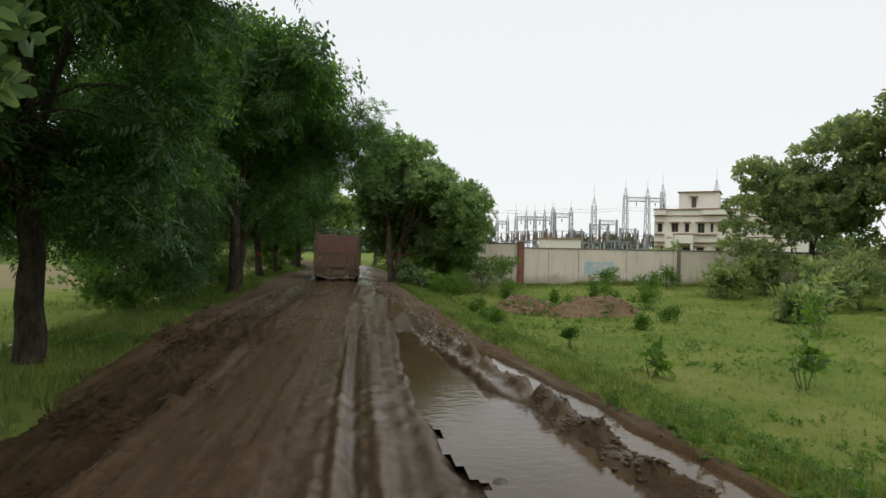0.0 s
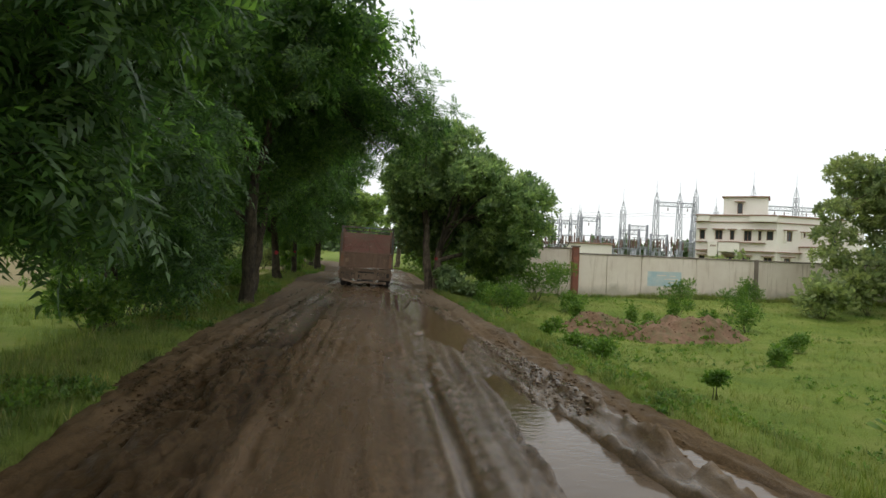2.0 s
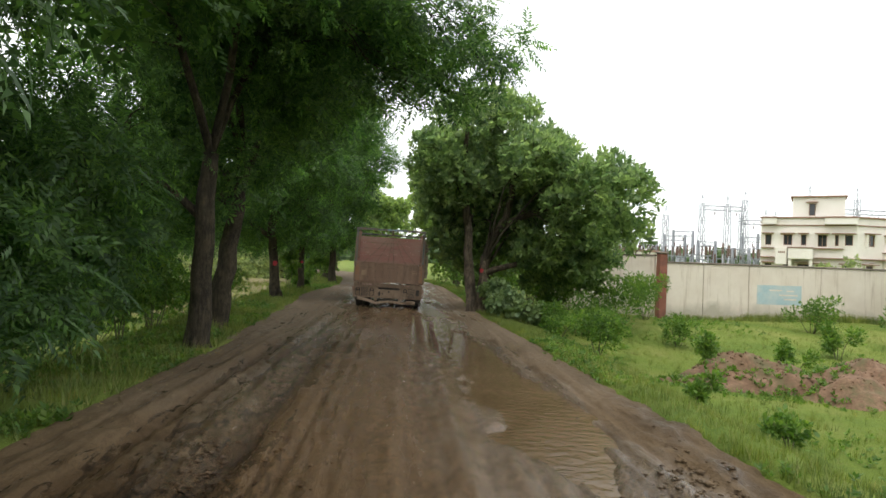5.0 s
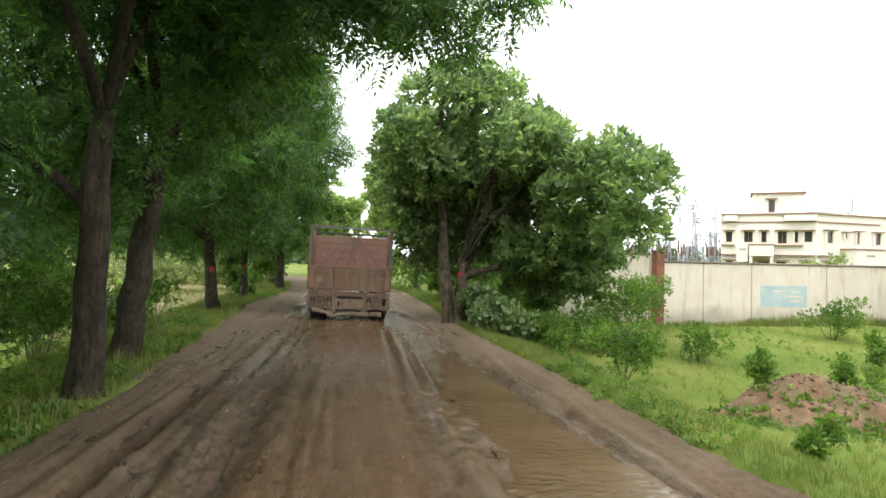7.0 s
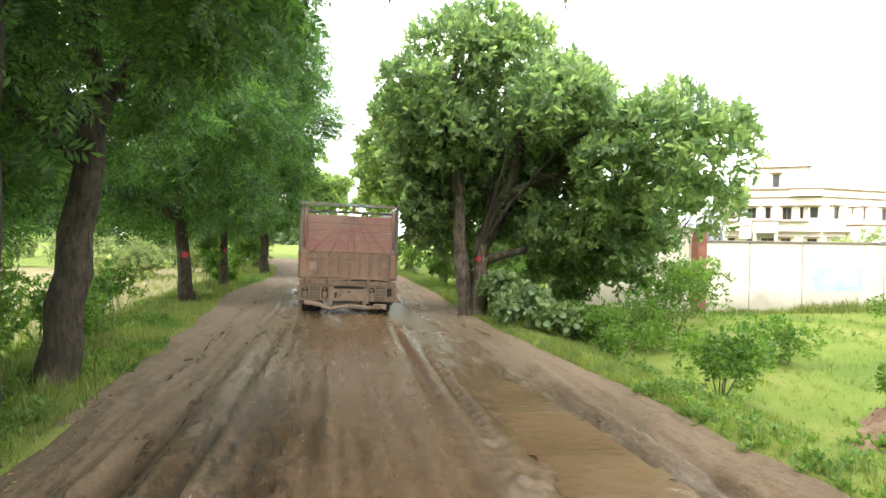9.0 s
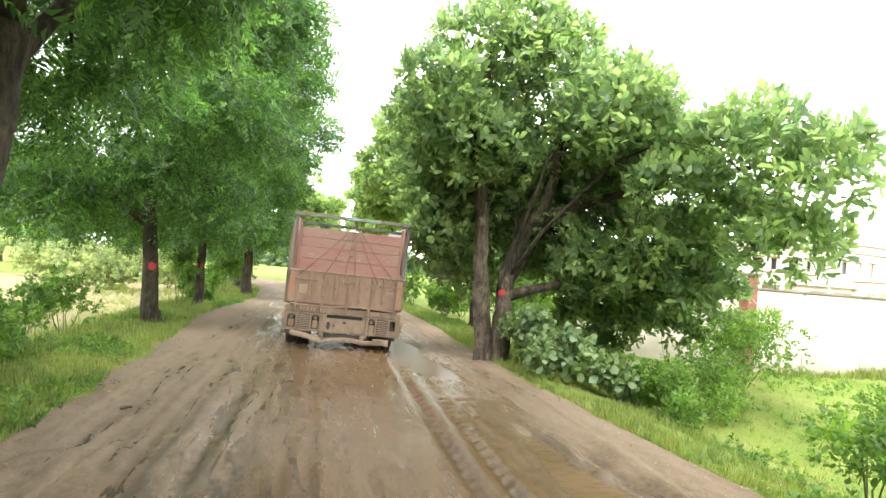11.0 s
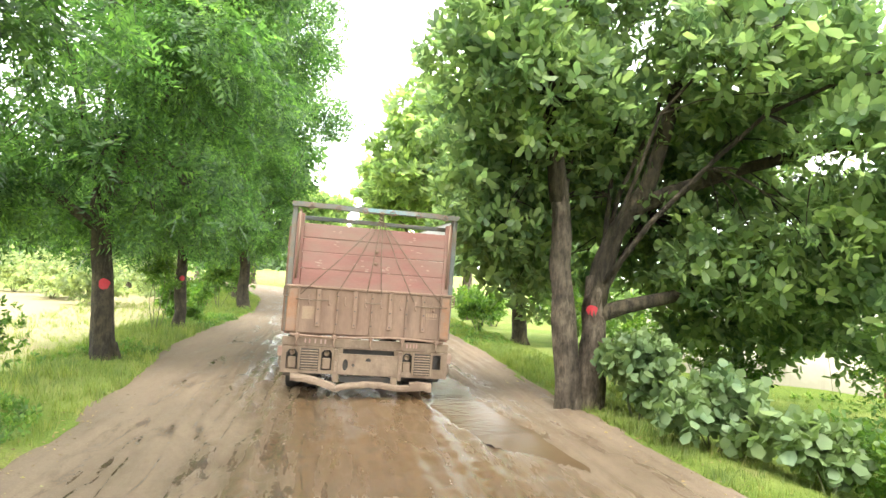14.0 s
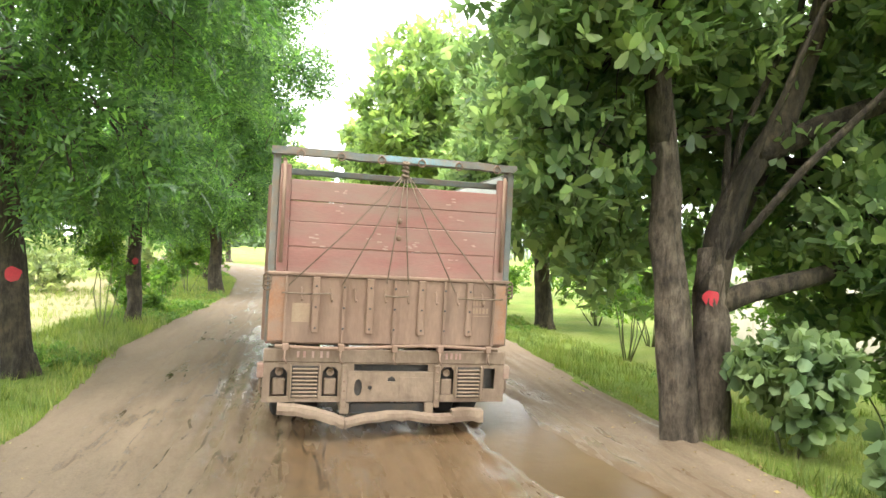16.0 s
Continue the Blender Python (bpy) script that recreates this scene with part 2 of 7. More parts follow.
def mud_material():
    """Rain-soaked mud: drawn-out wheel streaks, torn strips, a glossy slurry, and drier sides further on."""
    m, n, l, p = nodes_of("wet_mud")
    big = noise_node(n, l, 0.35, 5, 0.6)
    streak = noise_node(n, l, 2.2, 5, 0.65, (1, 0.16, 1))
    drawn = noise_node(n, l, 11, 4, 0.6, (1, 0.06, 1))
    grit = noise_node(n, l, 55, 4, 0.7)
    clod = noise_node(n, l, 16, 6, 0.75, (1, 0.5, 1))
    rag = noise_node(n, l, 7, 8, 0.8, (1, 0.4, 1))
    geo = n.new("ShaderNodeNewGeometry")
    xyz = n.new("ShaderNodeSeparateXYZ")
    l.new(geo.outputs["Position"], xyz.inputs[0])

    def calc(op, a, b, c=0.0):
        k = n.new("ShaderNodeMath")
        k.operation = op
        for s, v in zip(k.inputs, (a, b, c)):
            if isinstance(v, bpy.types.NodeSocket):
                l.new(v, s)
            else:
                s.default_value = v
        return k.outputs[0]

    def ease(v, lo, hi, out_lo=0.0, out_hi=1.0):
        k = n.new("ShaderNodeMapRange")
        k.interpolation_type = "SMOOTHSTEP"
        l.new(v, k.inputs[0])
        for s, q in zip(k.inputs[1:5], (lo, hi, out_lo, out_hi)):
            s.default_value = q
        return k.outputs[0]

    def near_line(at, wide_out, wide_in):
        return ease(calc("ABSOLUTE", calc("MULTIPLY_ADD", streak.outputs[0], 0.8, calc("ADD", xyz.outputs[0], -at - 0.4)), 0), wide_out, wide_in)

    tone = ramp_node(n, l, big.outputs[0], [(0.3, (0.088, 0.056, 0.026)), (0.5, (0.125, 0.083, 0.041)), (0.7, (0.165, 0.118, 0.068))])
    lines = ramp_node(n, l, streak.outputs[0], [(0.32, (0.76, 0.73, 0.7)), (0.5, (0.97, 0.95, 0.93)), (0.7, (1.14, 1.13, 1.1))])
    hair = ramp_node(n, l, drawn.outputs[0], [(0.34, (0.83, 0.81, 0.79)), (0.6, (1.06, 1.05, 1.04))])
    specks = ramp_node(n, l, grit.outputs[0], [(0.35, (0.66, 0.65, 0.63)), (0.7, (1.22, 1.22, 1.22))])
    soft = ramp_node(n, l, grit.outputs[0], [(0.35, (0.88, 0.87, 0.86)), (0.7, (1.08, 1.08, 1.08))])
    col = mix_node(n, l, 1.0, tone.outputs[0], lines.outputs[0], "MULTIPLY")
    col = mix_node(n, l, 1.0, col, hair.outputs[0], "MULTIPLY")
    col = mix_node(n, l, 1.0, col, specks.outputs[0], "MULTIPLY")
    crumb = ramp_node(n, l, clod.outputs[0], [(0.36, (0.58, 0.55, 0.51)), (0.5, (0.98, 0.97, 0.96)), (0.66, (1.2, 1.19, 1.16))])
    # the sides have begun to dry and turn pale further along
    off = calc("ABSOLUTE", calc("ADD", xyz.outputs[0], -0.75), 0)
    off = calc("MULTIPLY_ADD", streak.outputs[0], 2.4, off)
    dry = calc("MULTIPLY", ease(off, 2.7, 4.3, 0.0, 0.6), ease(calc("MULTIPLY_ADD", big.outputs[0], 10.0, xyz.outputs[1]), 17, 31, 0.1))
    col = mix_node(n, l, dry, col, mix_node(n, l, 1.0, (0.235, 0.186, 0.137), soft.outputs[0], "MULTIPLY"))
    # firmer, paler mud under the trees
    firm = calc("MULTIPLY", ease(calc("MULTIPLY_ADD", big.outputs[0], 4.0, xyz.outputs[1]), 25, 31, 0.0, 0.62), ease(off, 1.6, 2.4, 0.35))
    pale = mix_node(n, l, 1.0, mix_node(n, l, 1.0, (0.205, 0.16, 0.117), soft.outputs[0], "MULTIPLY"), lines.outputs[0], "MULTIPLY")
    col = mix_node(n, l, firm, col, pale)
    # slurry that wheels have spread along the middle of the track
    patch = ramp_node(n, l, big.outputs[0], [(0.34, (0.45, 0.45, 0.45)), (0.5, (1, 1, 1))])
    slurry = calc("MULTIPLY", ease(off, 3.3, 1.9), patch.outputs[0])
    col = mix_node(n, l, slurry, col, mix_node(n, l, 1.0, (0.128, 0.08, 0.041), hair.outputs[0], "MULTIPLY"))
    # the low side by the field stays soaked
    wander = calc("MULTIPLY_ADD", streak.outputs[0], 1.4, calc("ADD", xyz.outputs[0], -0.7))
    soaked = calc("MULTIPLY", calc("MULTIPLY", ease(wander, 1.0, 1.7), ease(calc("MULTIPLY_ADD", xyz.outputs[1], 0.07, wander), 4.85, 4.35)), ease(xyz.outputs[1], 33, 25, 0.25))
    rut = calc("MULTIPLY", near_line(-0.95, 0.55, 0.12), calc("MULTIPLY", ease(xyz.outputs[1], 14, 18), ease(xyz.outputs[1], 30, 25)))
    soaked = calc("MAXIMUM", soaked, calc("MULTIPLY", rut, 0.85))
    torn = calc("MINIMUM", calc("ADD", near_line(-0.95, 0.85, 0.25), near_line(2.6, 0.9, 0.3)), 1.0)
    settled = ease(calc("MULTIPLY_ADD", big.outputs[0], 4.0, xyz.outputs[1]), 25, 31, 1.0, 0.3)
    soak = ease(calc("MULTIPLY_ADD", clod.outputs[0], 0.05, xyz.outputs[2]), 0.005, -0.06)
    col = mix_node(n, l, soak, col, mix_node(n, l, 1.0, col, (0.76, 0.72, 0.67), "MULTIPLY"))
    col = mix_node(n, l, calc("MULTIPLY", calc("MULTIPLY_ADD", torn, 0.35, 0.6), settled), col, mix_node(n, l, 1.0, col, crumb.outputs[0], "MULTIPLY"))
    # thin dark cuts left by tyres, half full of water
    cut = noise_node(n, l, 3.4, 3, 0.45, (1, 0.11, 1))
    lines_at = ease(calc("ABSOLUTE", calc("ADD", cut.outputs[0], -0.5), 0), 0.034, 0.012)
    broken = ease(rag.outputs[0], 0.44, 0.56)
    lane = calc("MULTIPLY", ease(xyz.outputs[0], -2.7, -2.0), ease(xyz.outputs[0], 0.4, -0.4))
    cuts = calc("MULTIPLY", calc("MULTIPLY", lines_at, broken), calc("MULTIPLY", lane, ease(xyz.outputs[1], 9, 13)))
    col = mix_node(n, l, cuts, col, mix_node(n, l, 1.0, col, (0.42, 0.4, 0.38), "MULTIPLY"))
    l.new(col, p.inputs["Base Color"])
    wet = ramp_node(n, l, streak.outputs[0], [(0.36, (0.3, 0.3, 0.3)), (0.58, (0.75, 0.75, 0.75))])
    rough = calc("MULTIPLY_ADD", slurry, -0.36, wet.outputs[0])
    rough = calc("MULTIPLY_ADD", soak, -0.25, rough)
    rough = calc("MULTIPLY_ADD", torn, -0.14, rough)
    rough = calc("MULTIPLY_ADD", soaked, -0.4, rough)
    rough = calc("MULTIPLY_ADD", dry, 0.4, rough)
    rough = calc("MULTIPLY_ADD", cuts, -0.5, rough)
    l.new(calc("MAXIMUM", rough, calc("MULTIPLY_ADD", soaked, -0.11, 0.25)), p.inputs["Roughness"])
    l.new(calc("MULTIPLY_ADD", soaked, 0.42, calc("MULTIPLY_ADD", calc("MULTIPLY", slurry, ease(xyz.outputs[1], 22, 30, 0.15)), 0.24, 0.07)), p.inputs["Specular IOR Level"])
    calm = calc("MULTIPLY", calc("MULTIPLY_ADD", soaked, -0.5, 1.0), settled)
    normal = None
    for tex, strength, reach in ((grit, calc("MULTIPLY", calm, 0.5), 0.012), (clod, calc("MULTIPLY", calm, 0.6), 0.045), (drawn, calc("MULTIPLY", calm, 0.42), 0.03),
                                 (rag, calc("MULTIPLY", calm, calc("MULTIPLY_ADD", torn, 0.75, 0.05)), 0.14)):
        bp = n.new("ShaderNodeBump")
        bp.inputs["Distance"].default_value = reach
        l.new(strength, bp.inputs["Strength"])
        l.new(tex.outputs[0], bp.inputs["Height"])
        if normal is not None:
            l.new(normal, bp.inputs["Normal"])
        normal = bp.outputs[0]
    l.new(normal, p.inputs["Normal"])
    return m


def water_material(name, scale, stir, rough=0.06, gloss=0.5, silt=1.0):
    m, n, l, p = nodes_of(name)
    big = noise_node(n, l, 0.8, 3, 0.5)
    tone = ramp_node(n, l, big.outputs[0], [(0.35, (0.09 * silt, 0.058 * silt, 0.03 * silt)), (0.65, (0.125 * silt, 0.083 * silt, 0.046 * silt))])
    l.new(tone.outputs[0], p.inputs["Base Color"])
    p.inputs["Roughness"].default_value = rough
    p.inputs["IOR"].default_value = 1.33
    p.inputs["Specular IOR Level"].default_value = gloss
    rip = noise_node(n, l, scale, 3, 0.55, (1, 1.4, 1))
    bp = n.new("ShaderNodeBump")
    bp.inputs["Strength"].default_value, bp.inputs["Distance"].default_value = stir, 0.04
    l.new(rip.outputs[0], bp.inputs["Height"])
    l.new(bp.outputs[0], p.inputs["Normal"])
    return m


def ground_material():
    m, n, l, p = nodes_of("meadow")
    big = noise_node(n, l, 0.4, 6, 0.68)
    mid = noise_node(n, l, 1.6, 5, 0.65)
    fine = noise_node(n, l, 30, 4, 0.7)
    grass = ramp_node(n, l, big.outputs[0], [(0.3, (0.1, 0.155, 0.03)), (0.47, (0.155, 0.21, 0.04)), (0.64, (0.23, 0.25, 0.07))])
    bare = ramp_node(n, l, mid.outputs[0], [(0.62, (0, 0, 0)), (0.78, (0.7, 0.7, 0.7))])
    col = mix_node(n, l, bare.outputs[0], grass.outputs[0], (0.2, 0.155, 0.09))
    # the pale stubble plot beyond the verge
    geo = n.new("ShaderNodeNewGeometry")
    xyz = n.new("ShaderNodeSeparateXYZ")
    l.new(geo.outputs["Position"], xyz.inputs[0])

    def step(socket, lo, hi, wave=3.0):
        add = n.new("ShaderNodeMath")
        add.operation = "MULTIPLY_ADD"
        l.new(mid.outputs[0], add.inputs[0])
        add.inputs[1].default_value = wave
        l.new(socket, add.inputs[2])
        mr = n.new("ShaderNodeMapRange")
        l.new(add.outputs[0], mr.inputs[0])
        mr.inputs[1].default_value, mr.inputs[2].default_value = lo + wave / 2, hi + wave / 2
        return mr.outputs[0]

    def times(a, b):
        k = n.new("ShaderNodeMath")
        k.operation = "MULTIPLY"
        l.new(a, k.inputs[0])
        l.new(b, k.inputs[1])
        return k.outputs[0]

    plot = times(times(step(xyz.outputs[0], -6.2, -7.4), step(xyz.outputs[0], -60, -57)), times(step(xyz.outputs[1], 32, 35), step(xyz.outputs[1], 70, 66)))
    col = mix_node(n, l, plot, col, (0.27, 0.225, 0.13))
    specks = ramp_node(n, l, fine.outputs[0], [(0.3, (0.62, 0.66, 0.6)), (0.7, (1.2, 1.2, 1.1))])
    l.new(mix_node(n, l, 1.0, col, specks.outputs[0], "MULTIPLY"), p.inputs["Base Color"])
    p.inputs["Roughness"].default_value = 0.95
    p.inputs["Specular IOR Level"].default_value = 0.15
    bp = n.new("ShaderNodeBump")
    bp.inputs["Strength"].default_value, bp.inputs["Distance"].default_value = 0.8, 0.05
    l.new(fine.outputs[0], bp.inputs["Height"])
    l.new(bp.outputs[0], p.inputs["Normal"])
    return m


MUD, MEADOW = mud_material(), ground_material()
WATER = water_material("muddy_water", 6.5, 0.13)
STIRRED = water_material("stirred_muddy_water", 6.5, 0.34, 0.1, 0.5, 1.25)
SILTY = water_material("silty_film_of_water", 7.0, 0.12, 0.24, 0.16)
NEEM = leafy("neem_leaves", (0.043, 0.092, 0.038), (0.104, 0.183, 0.068), (1.6, 1.8, 1.05), (0.15, 0.26, 0.07), 0.64)
# darker copy of the neem leaves: crown-interior shade put into their colour
NEEM_SHADED = leafy("neem_shaded_inner_leaves", (0.028, 0.066, 0.02), (0.065, 0.135, 0.036), (1.3, 1.5, 0.7), None, 0.3)
BROAD = leafy("broad_leaves", (0.118, 0.193, 0.092), (0.243, 0.333, 0.163), (1.45, 1.5, 1.15), (0.27, 0.365, 0.16), 0.66, 0.34)
PALE_BROAD = leafy("pale_broad_leaves", (0.15, 0.21, 0.1), (0.24, 0.32, 0.14), (1.6, 1.75, 1.1), (0.28, 0.35, 0.15), 0.66, 0.5)
DRY_LEAF = leafy("fallen_leaves", (0.12, 0.08, 0.04), (0.3, 0.22, 0.11), (1.1, 1.0, 0.8), (0.34, 0.3, 0.12), 0.15, 0.7)
OLIVE = leafy("dull_leaves", (0.19, 0.235, 0.13), (0.29, 0.335, 0.19), (1.4, 1.5, 1.0), None, 0.66, 0.42)
WEED = leafy("weed_leaves", (0.075, 0.145, 0.035), (0.135, 0.235, 0.055), (1.45, 1.6, 0.7), (0.19, 0.27, 0.07), 0.5, 0.45)
GRASS = leafy("grass_blades", (0.115, 0.165, 0.038), (0.19, 0.245, 0.062), (1.3, 1.4, 0.6), (0.28, 0.27, 0.12), 0.35, 0.6)
GREY_GREEN = leafy("grey_green_leaves", (0.135, 0.2, 0.095), (0.215, 0.295, 0.145), (1.3, 1.4, 0.8), None, 0.35, 0.55)
FAR_LEAF = leafy("distant_leaves", (0.07, 0.12, 0.06), (0.13, 0.19, 0.1), (1.2, 1.3, 0.8), None, 0.3, 0.7)
BARK = bark("neem_and_shaded_bark", (0.062, 0.048, 0.029), (0.12, 0.094, 0.058))
BARK_PALE = bark("pale_bark", (0.12, 0.093, 0.066), (0.235, 0.185, 0.13))
STEM = worn("green_stem", (0.09, 0.11, 0.04), (0.14, 0.14, 0.06), (0.1, 0.08, 0.05))
EARTH = worn("red_earth", (0.165, 0.095, 0.056), (0.24, 0.148, 0.09), (0.11, 0.1, 0.045), 2.5, 0.45, 0.95, 0, 0.9, None, 18, 0.4)
PLASTER = stained_plaster()
COPING = worn("grey_coping", (0.2, 0.17, 0.14), (0.27, 0.22, 0.18), (0.12, 0.1, 0.08), 2, 0.5, 0.9)
POST_RED = worn("rust_red_paint", (0.22, 0.085, 0.055), (0.3, 0.115, 0.075), (0.13, 0.06, 0.045), 2, 0.4, 0.8)
BLUE_PAINT = worn("faded_blue_paint", (0.38, 0.52, 0.56), (0.44, 0.56, 0.58), (0.53, 0.57, 0.54), 1.6, 0.55, 0.85)
WHITE_WALL = worn("cream_facade_paint", (0.78, 0.73, 0.66), (0.82, 0.78, 0.71), (0.7, 0.65, 0.57), 0.5, 0.3, 0.85)
BAND = worn("brown_band_paint", (0.28, 0.17, 0.12), (0.34, 0.21, 0.15), (0.2, 0.13, 0.1), 1, 0.4, 0.85)
STEEL = worn("galvanised_steel", (0.3, 0.32, 0.34), (0.38, 0.4, 0.42), (0.24, 0.25, 0.26), 1, 0.4, 0.5, 0.5, 0.1)
PORCELAIN = worn("brown_insulator_glaze", (0.12, 0.07, 0.05), (0.2, 0.12, 0.09), (0.1, 0.06, 0.05), 2, 0.3, 0.3)
DARK_IRON = worn("dark_iron", (0.05, 0.045, 0.04), (0.08, 0.07, 0.06), (0.12, 0.08, 0.05), 4, 0.4, 0.7, 0.3)


def glass_dark():
    m, n, l, p = nodes_of("window_glass")
    p.inputs["Base Color"].default_value = (0.05, 0.055, 0.06, 1)
    p.inputs["Roughness"].default_value = 0.08
    return m


PANE = glass_dark()

# ---- the road's course ----
LEFT_Y = [-2600, -12, 5.6, 9.7, 13.4, 19, 23.2, 29.6, 36, 39, 45, 50, 58, 66, 74, 84, 100, 140, 2600]
LEFT_X = [-0.9, -0.9, -1.4, -1.9, -2.4, -2.6, -2.5, -2.8, -3.0, -3.3, -3.0, -2.7, -3.2, -5.0, -8.2, -14, -26, -60, -2400]
RIGHT_Y = [-2600, -12, 4.2, 8.5, 13, 17, 21, 25, 30, 35, 41, 50, 58, 66, 74, 84, 100, 140, 2600]
RIGHT_X = [5.3, 5.3, 5.0, 4.6, 4.2, 4.1, 3.9, 3.8, 3.5, 3.45, 3.7, 3.6, 2.9, 1.2, -2.0, -7.6, -19, -52, -2390]


def left_edge(y):
    return np.interp(y, LEFT_Y, LEFT_X)


def right_edge(y):
    return np.interp(y, RIGHT_Y, RIGHT_X)


def ground_z(x, y):
    """Height of the verge and the fields; under the road it dips."""
    x, y = np.asarray(x, float), np.asarray(y, float)
    jag = 0.28 * fbm(x * 0.9, y * 0.9, 3, 5)
    right, left = x - right_edge(y) + jag, left_edge(y) - x + jag
    drop_r = 0.66 - 0.5 * smooth((y - 25) / 9)
    drop_l = 0.55
    z = 0.03 - drop_r * smooth((right - 0.3) / 2.3) - drop_l * smooth((left - 1.2) / 2.6)
    z = z + 0.10 * fbm(x * 0.35, y * 0.35, 3, 9) * smooth((np.maximum(right, left) - 0.3) / 2) + 0.03 * fbm(x * 2.1, y * 2.1, 2, 3)
    z = z - 0.26 * np.exp(-(((x + 6.0) / 1.3) ** 2 + ((y - 14.6) / 1.7) ** 2))
    inside = smooth((-np.maximum(right, left) + 0.05) / 0.25)
    return z * (1 - inside) + (-0.22) * inside


# each pool: depth, whether traffic stirs it, then its course as rows of (y, left rim, right rim)
POOLS = [(0.12, False, [(-9, 3.0, 3.6), (-6, 2.6, 4.4), (2, 2.6, 4.4), (4.2, 2.62, 4.25), (6, 2.6, 3.95), (8, 2.5, 3.5), (10, 2.45, 3.25), (12, 2.5, 3.05), (13.6, 2.65, 2.85)]),
         (0.07, True, [(16.6, 2.4, 2.6), (18, 1.95, 3.05), (19.5, 1.8, 3.1), (21.5, 1.85, 2.95), (23.5, 1.8, 2.65), (25.5, 2.0, 2.65), (27.2, 2.25, 2.45)]),
         (0.07, None, [(30.7, 2.35, 2.55), (31.6, 1.8, 2.45), (32.6, 1.55, 2.32), (33.5, 1.5, 2.2), (35.6, 1.7, 2.17), (36.9, 1.95, 2.1)]),
         (0.085, False, [(3.0, 4.6, 4.7), (4.5, 4.4, 4.85), (7, 4.15, 4.6), (9.5, 3.85, 4.2), (11, 3.85, 3.95)])]
WATER_Z = -0.045


def pool_reach(x, y, rims):
    """Under about one inside a hollow, with a ragged rim."""
    ys, lo, hi = zip(*rims)
    a, b = np.interp(y, ys, lo), np.interp(y, ys, hi)
    off = np.maximum(ys[0] - y, y - ys[-1])
    return ((x - (a + b) / 2) / ((b - a) / 2 + 0.02)) ** 2 + 3.0 * np.maximum(off, 0) + 1.1 * fbm(x * 1.5, y * 1.0, 3, 17)


def road_z(x, y):
    """Height of the mud: ruts, ridges pushed up by wheels, hollows that hold water."""
    x, y = np.asarray(x, float), np.asarray(y, float)
    le, ri = left_edge(y), right_edge(y)
    wander = 0.25 * fbm(y * 0.11, y * 0 + 3.3, 2, 21)
    z = 0.012 * fbm(x * 0.7, y * 0.5, 3, 2) + 0.03 * fbm(x * 3.2, y * 0.28, 3, 4) + 0.012 * fbm(x * 5.0, y * 3.2, 3, 8)
    churn = smooth((fbm(x * 0.8, y * 0.22, 3, 41) + 0.12) / 0.45) + 0.8 * np.exp(-((x + 1.5) / 0.8) ** 2) * smooth((23 - y) / 6)
    firm = 1 - 0.55 * smooth((y - 22) / 7)
    z = z + firm * churn * (0.07 * np.abs(fbm(x * 2.6, y * 1.3, 4, 43)) - 0.02 + 0.05 * fbm(x * 6.5, y * 4.5, 2, 44))
    # torn, ropy ridges that wheels leave in the ruts
    torn = np.exp(-((x + 1.05 - wander) / 0.62) ** 2) + 0.8 * np.exp(-((x - 2.55 - wander) / 0.55) ** 2) + 0.35 * np.exp(-((x - 0.9) / 0.8) ** 2)
    z = z + firm * torn * np.clip(0.6 + 1.6 * fbm(x * 0.5, y * 0.2, 2, 47), 0, 1.2) * (0.15 * (0.22 - np.abs(fbm(x * 4.6 + 1.5 * vnoise(y * 0.8, x, 3), y * 1.1, 3, 45))) + 0.05 * fbm(x * 7, y * 5, 2, 46))
    for cx, w, d in ((-1.6, 0.13, 0.09), (-1.15, 0.1, 0.07), (-0.6, 0.2, 0.05), (-0.2, 0.08, 0.03), (1.25, 0.2, 0.05), (1.75, 0.11, 0.06), (2.7, 0.16, 0.07), (3.15, 0.11, 0.06)):
        amount = np.clip(0.7 + 2.2 * vnoise(y * 0.16 + cx * 7, y * 0 + cx, 31), 0, 1.3)
        u = (x - cx - wander) / w
        z = z + (1 - 0.78 * smooth((y - 22) / 7)) * amount * d * (-np.exp(-u * u) + 0.45 * np.exp(-(np.abs(u) - 1.7) ** 2 * 3))
    # narrow tyre tracks that stay sharp in the firmer mud
    for cx, d in ((1.32, 0.03), (1.66, 0.04), (-0.72, 0.03), (-1.02, 0.025)):
        u = (x - cx - 0.12 * np.sin(y * 0.21) - 0.5 * wander) / 0.075
        z = z + smooth((y - 20) / 5) * d * (-np.exp(-u * u) * (1 + 0.35 * np.sin(y * 24 + 9 * x)) + 0.5 * np.exp(-(np.abs(u) - 1.7) ** 2 * 3)) * np.clip(0.9 + 1.5 * vnoise(y * 0.3 + cx, y * 0, 37), 0.2, 1.2)
    # the churned ridge along the wet side
    ridge = ri - 0.75 + 0.12 * fbm(y * 0.5, y * 0, 2, 12)
    lump = np.clip(0.8 + 1.5 * fbm(x * 6.0, y * 4.5, 3, 14), 0.3, 1.6)
    z = z + (0.17 * np.exp(-((x - ridge) / 0.12) ** 2) + 0.1 * np.exp(-((x - ridge + 0.42) / 0.1) ** 2)) * lump * smooth((17 - y) / 6)
    # thin grooves drawn along by tyres
    strip = np.clip(np.exp(-((x + 0.9) / 0.8) ** 2) + np.exp(-((x - 2.5) / 0.85) ** 2) + 0.3, 0, 1) * np.clip(0.75 + 1.4 * fbm(x * 0.7, y * 0.25, 2, 52), 0.1, 1.2)
    thread = np.abs(vnoise(x * 7.5 + 0.6 * vnoise(y * 0.3, x * 0, 54), y * 0.11, 51))
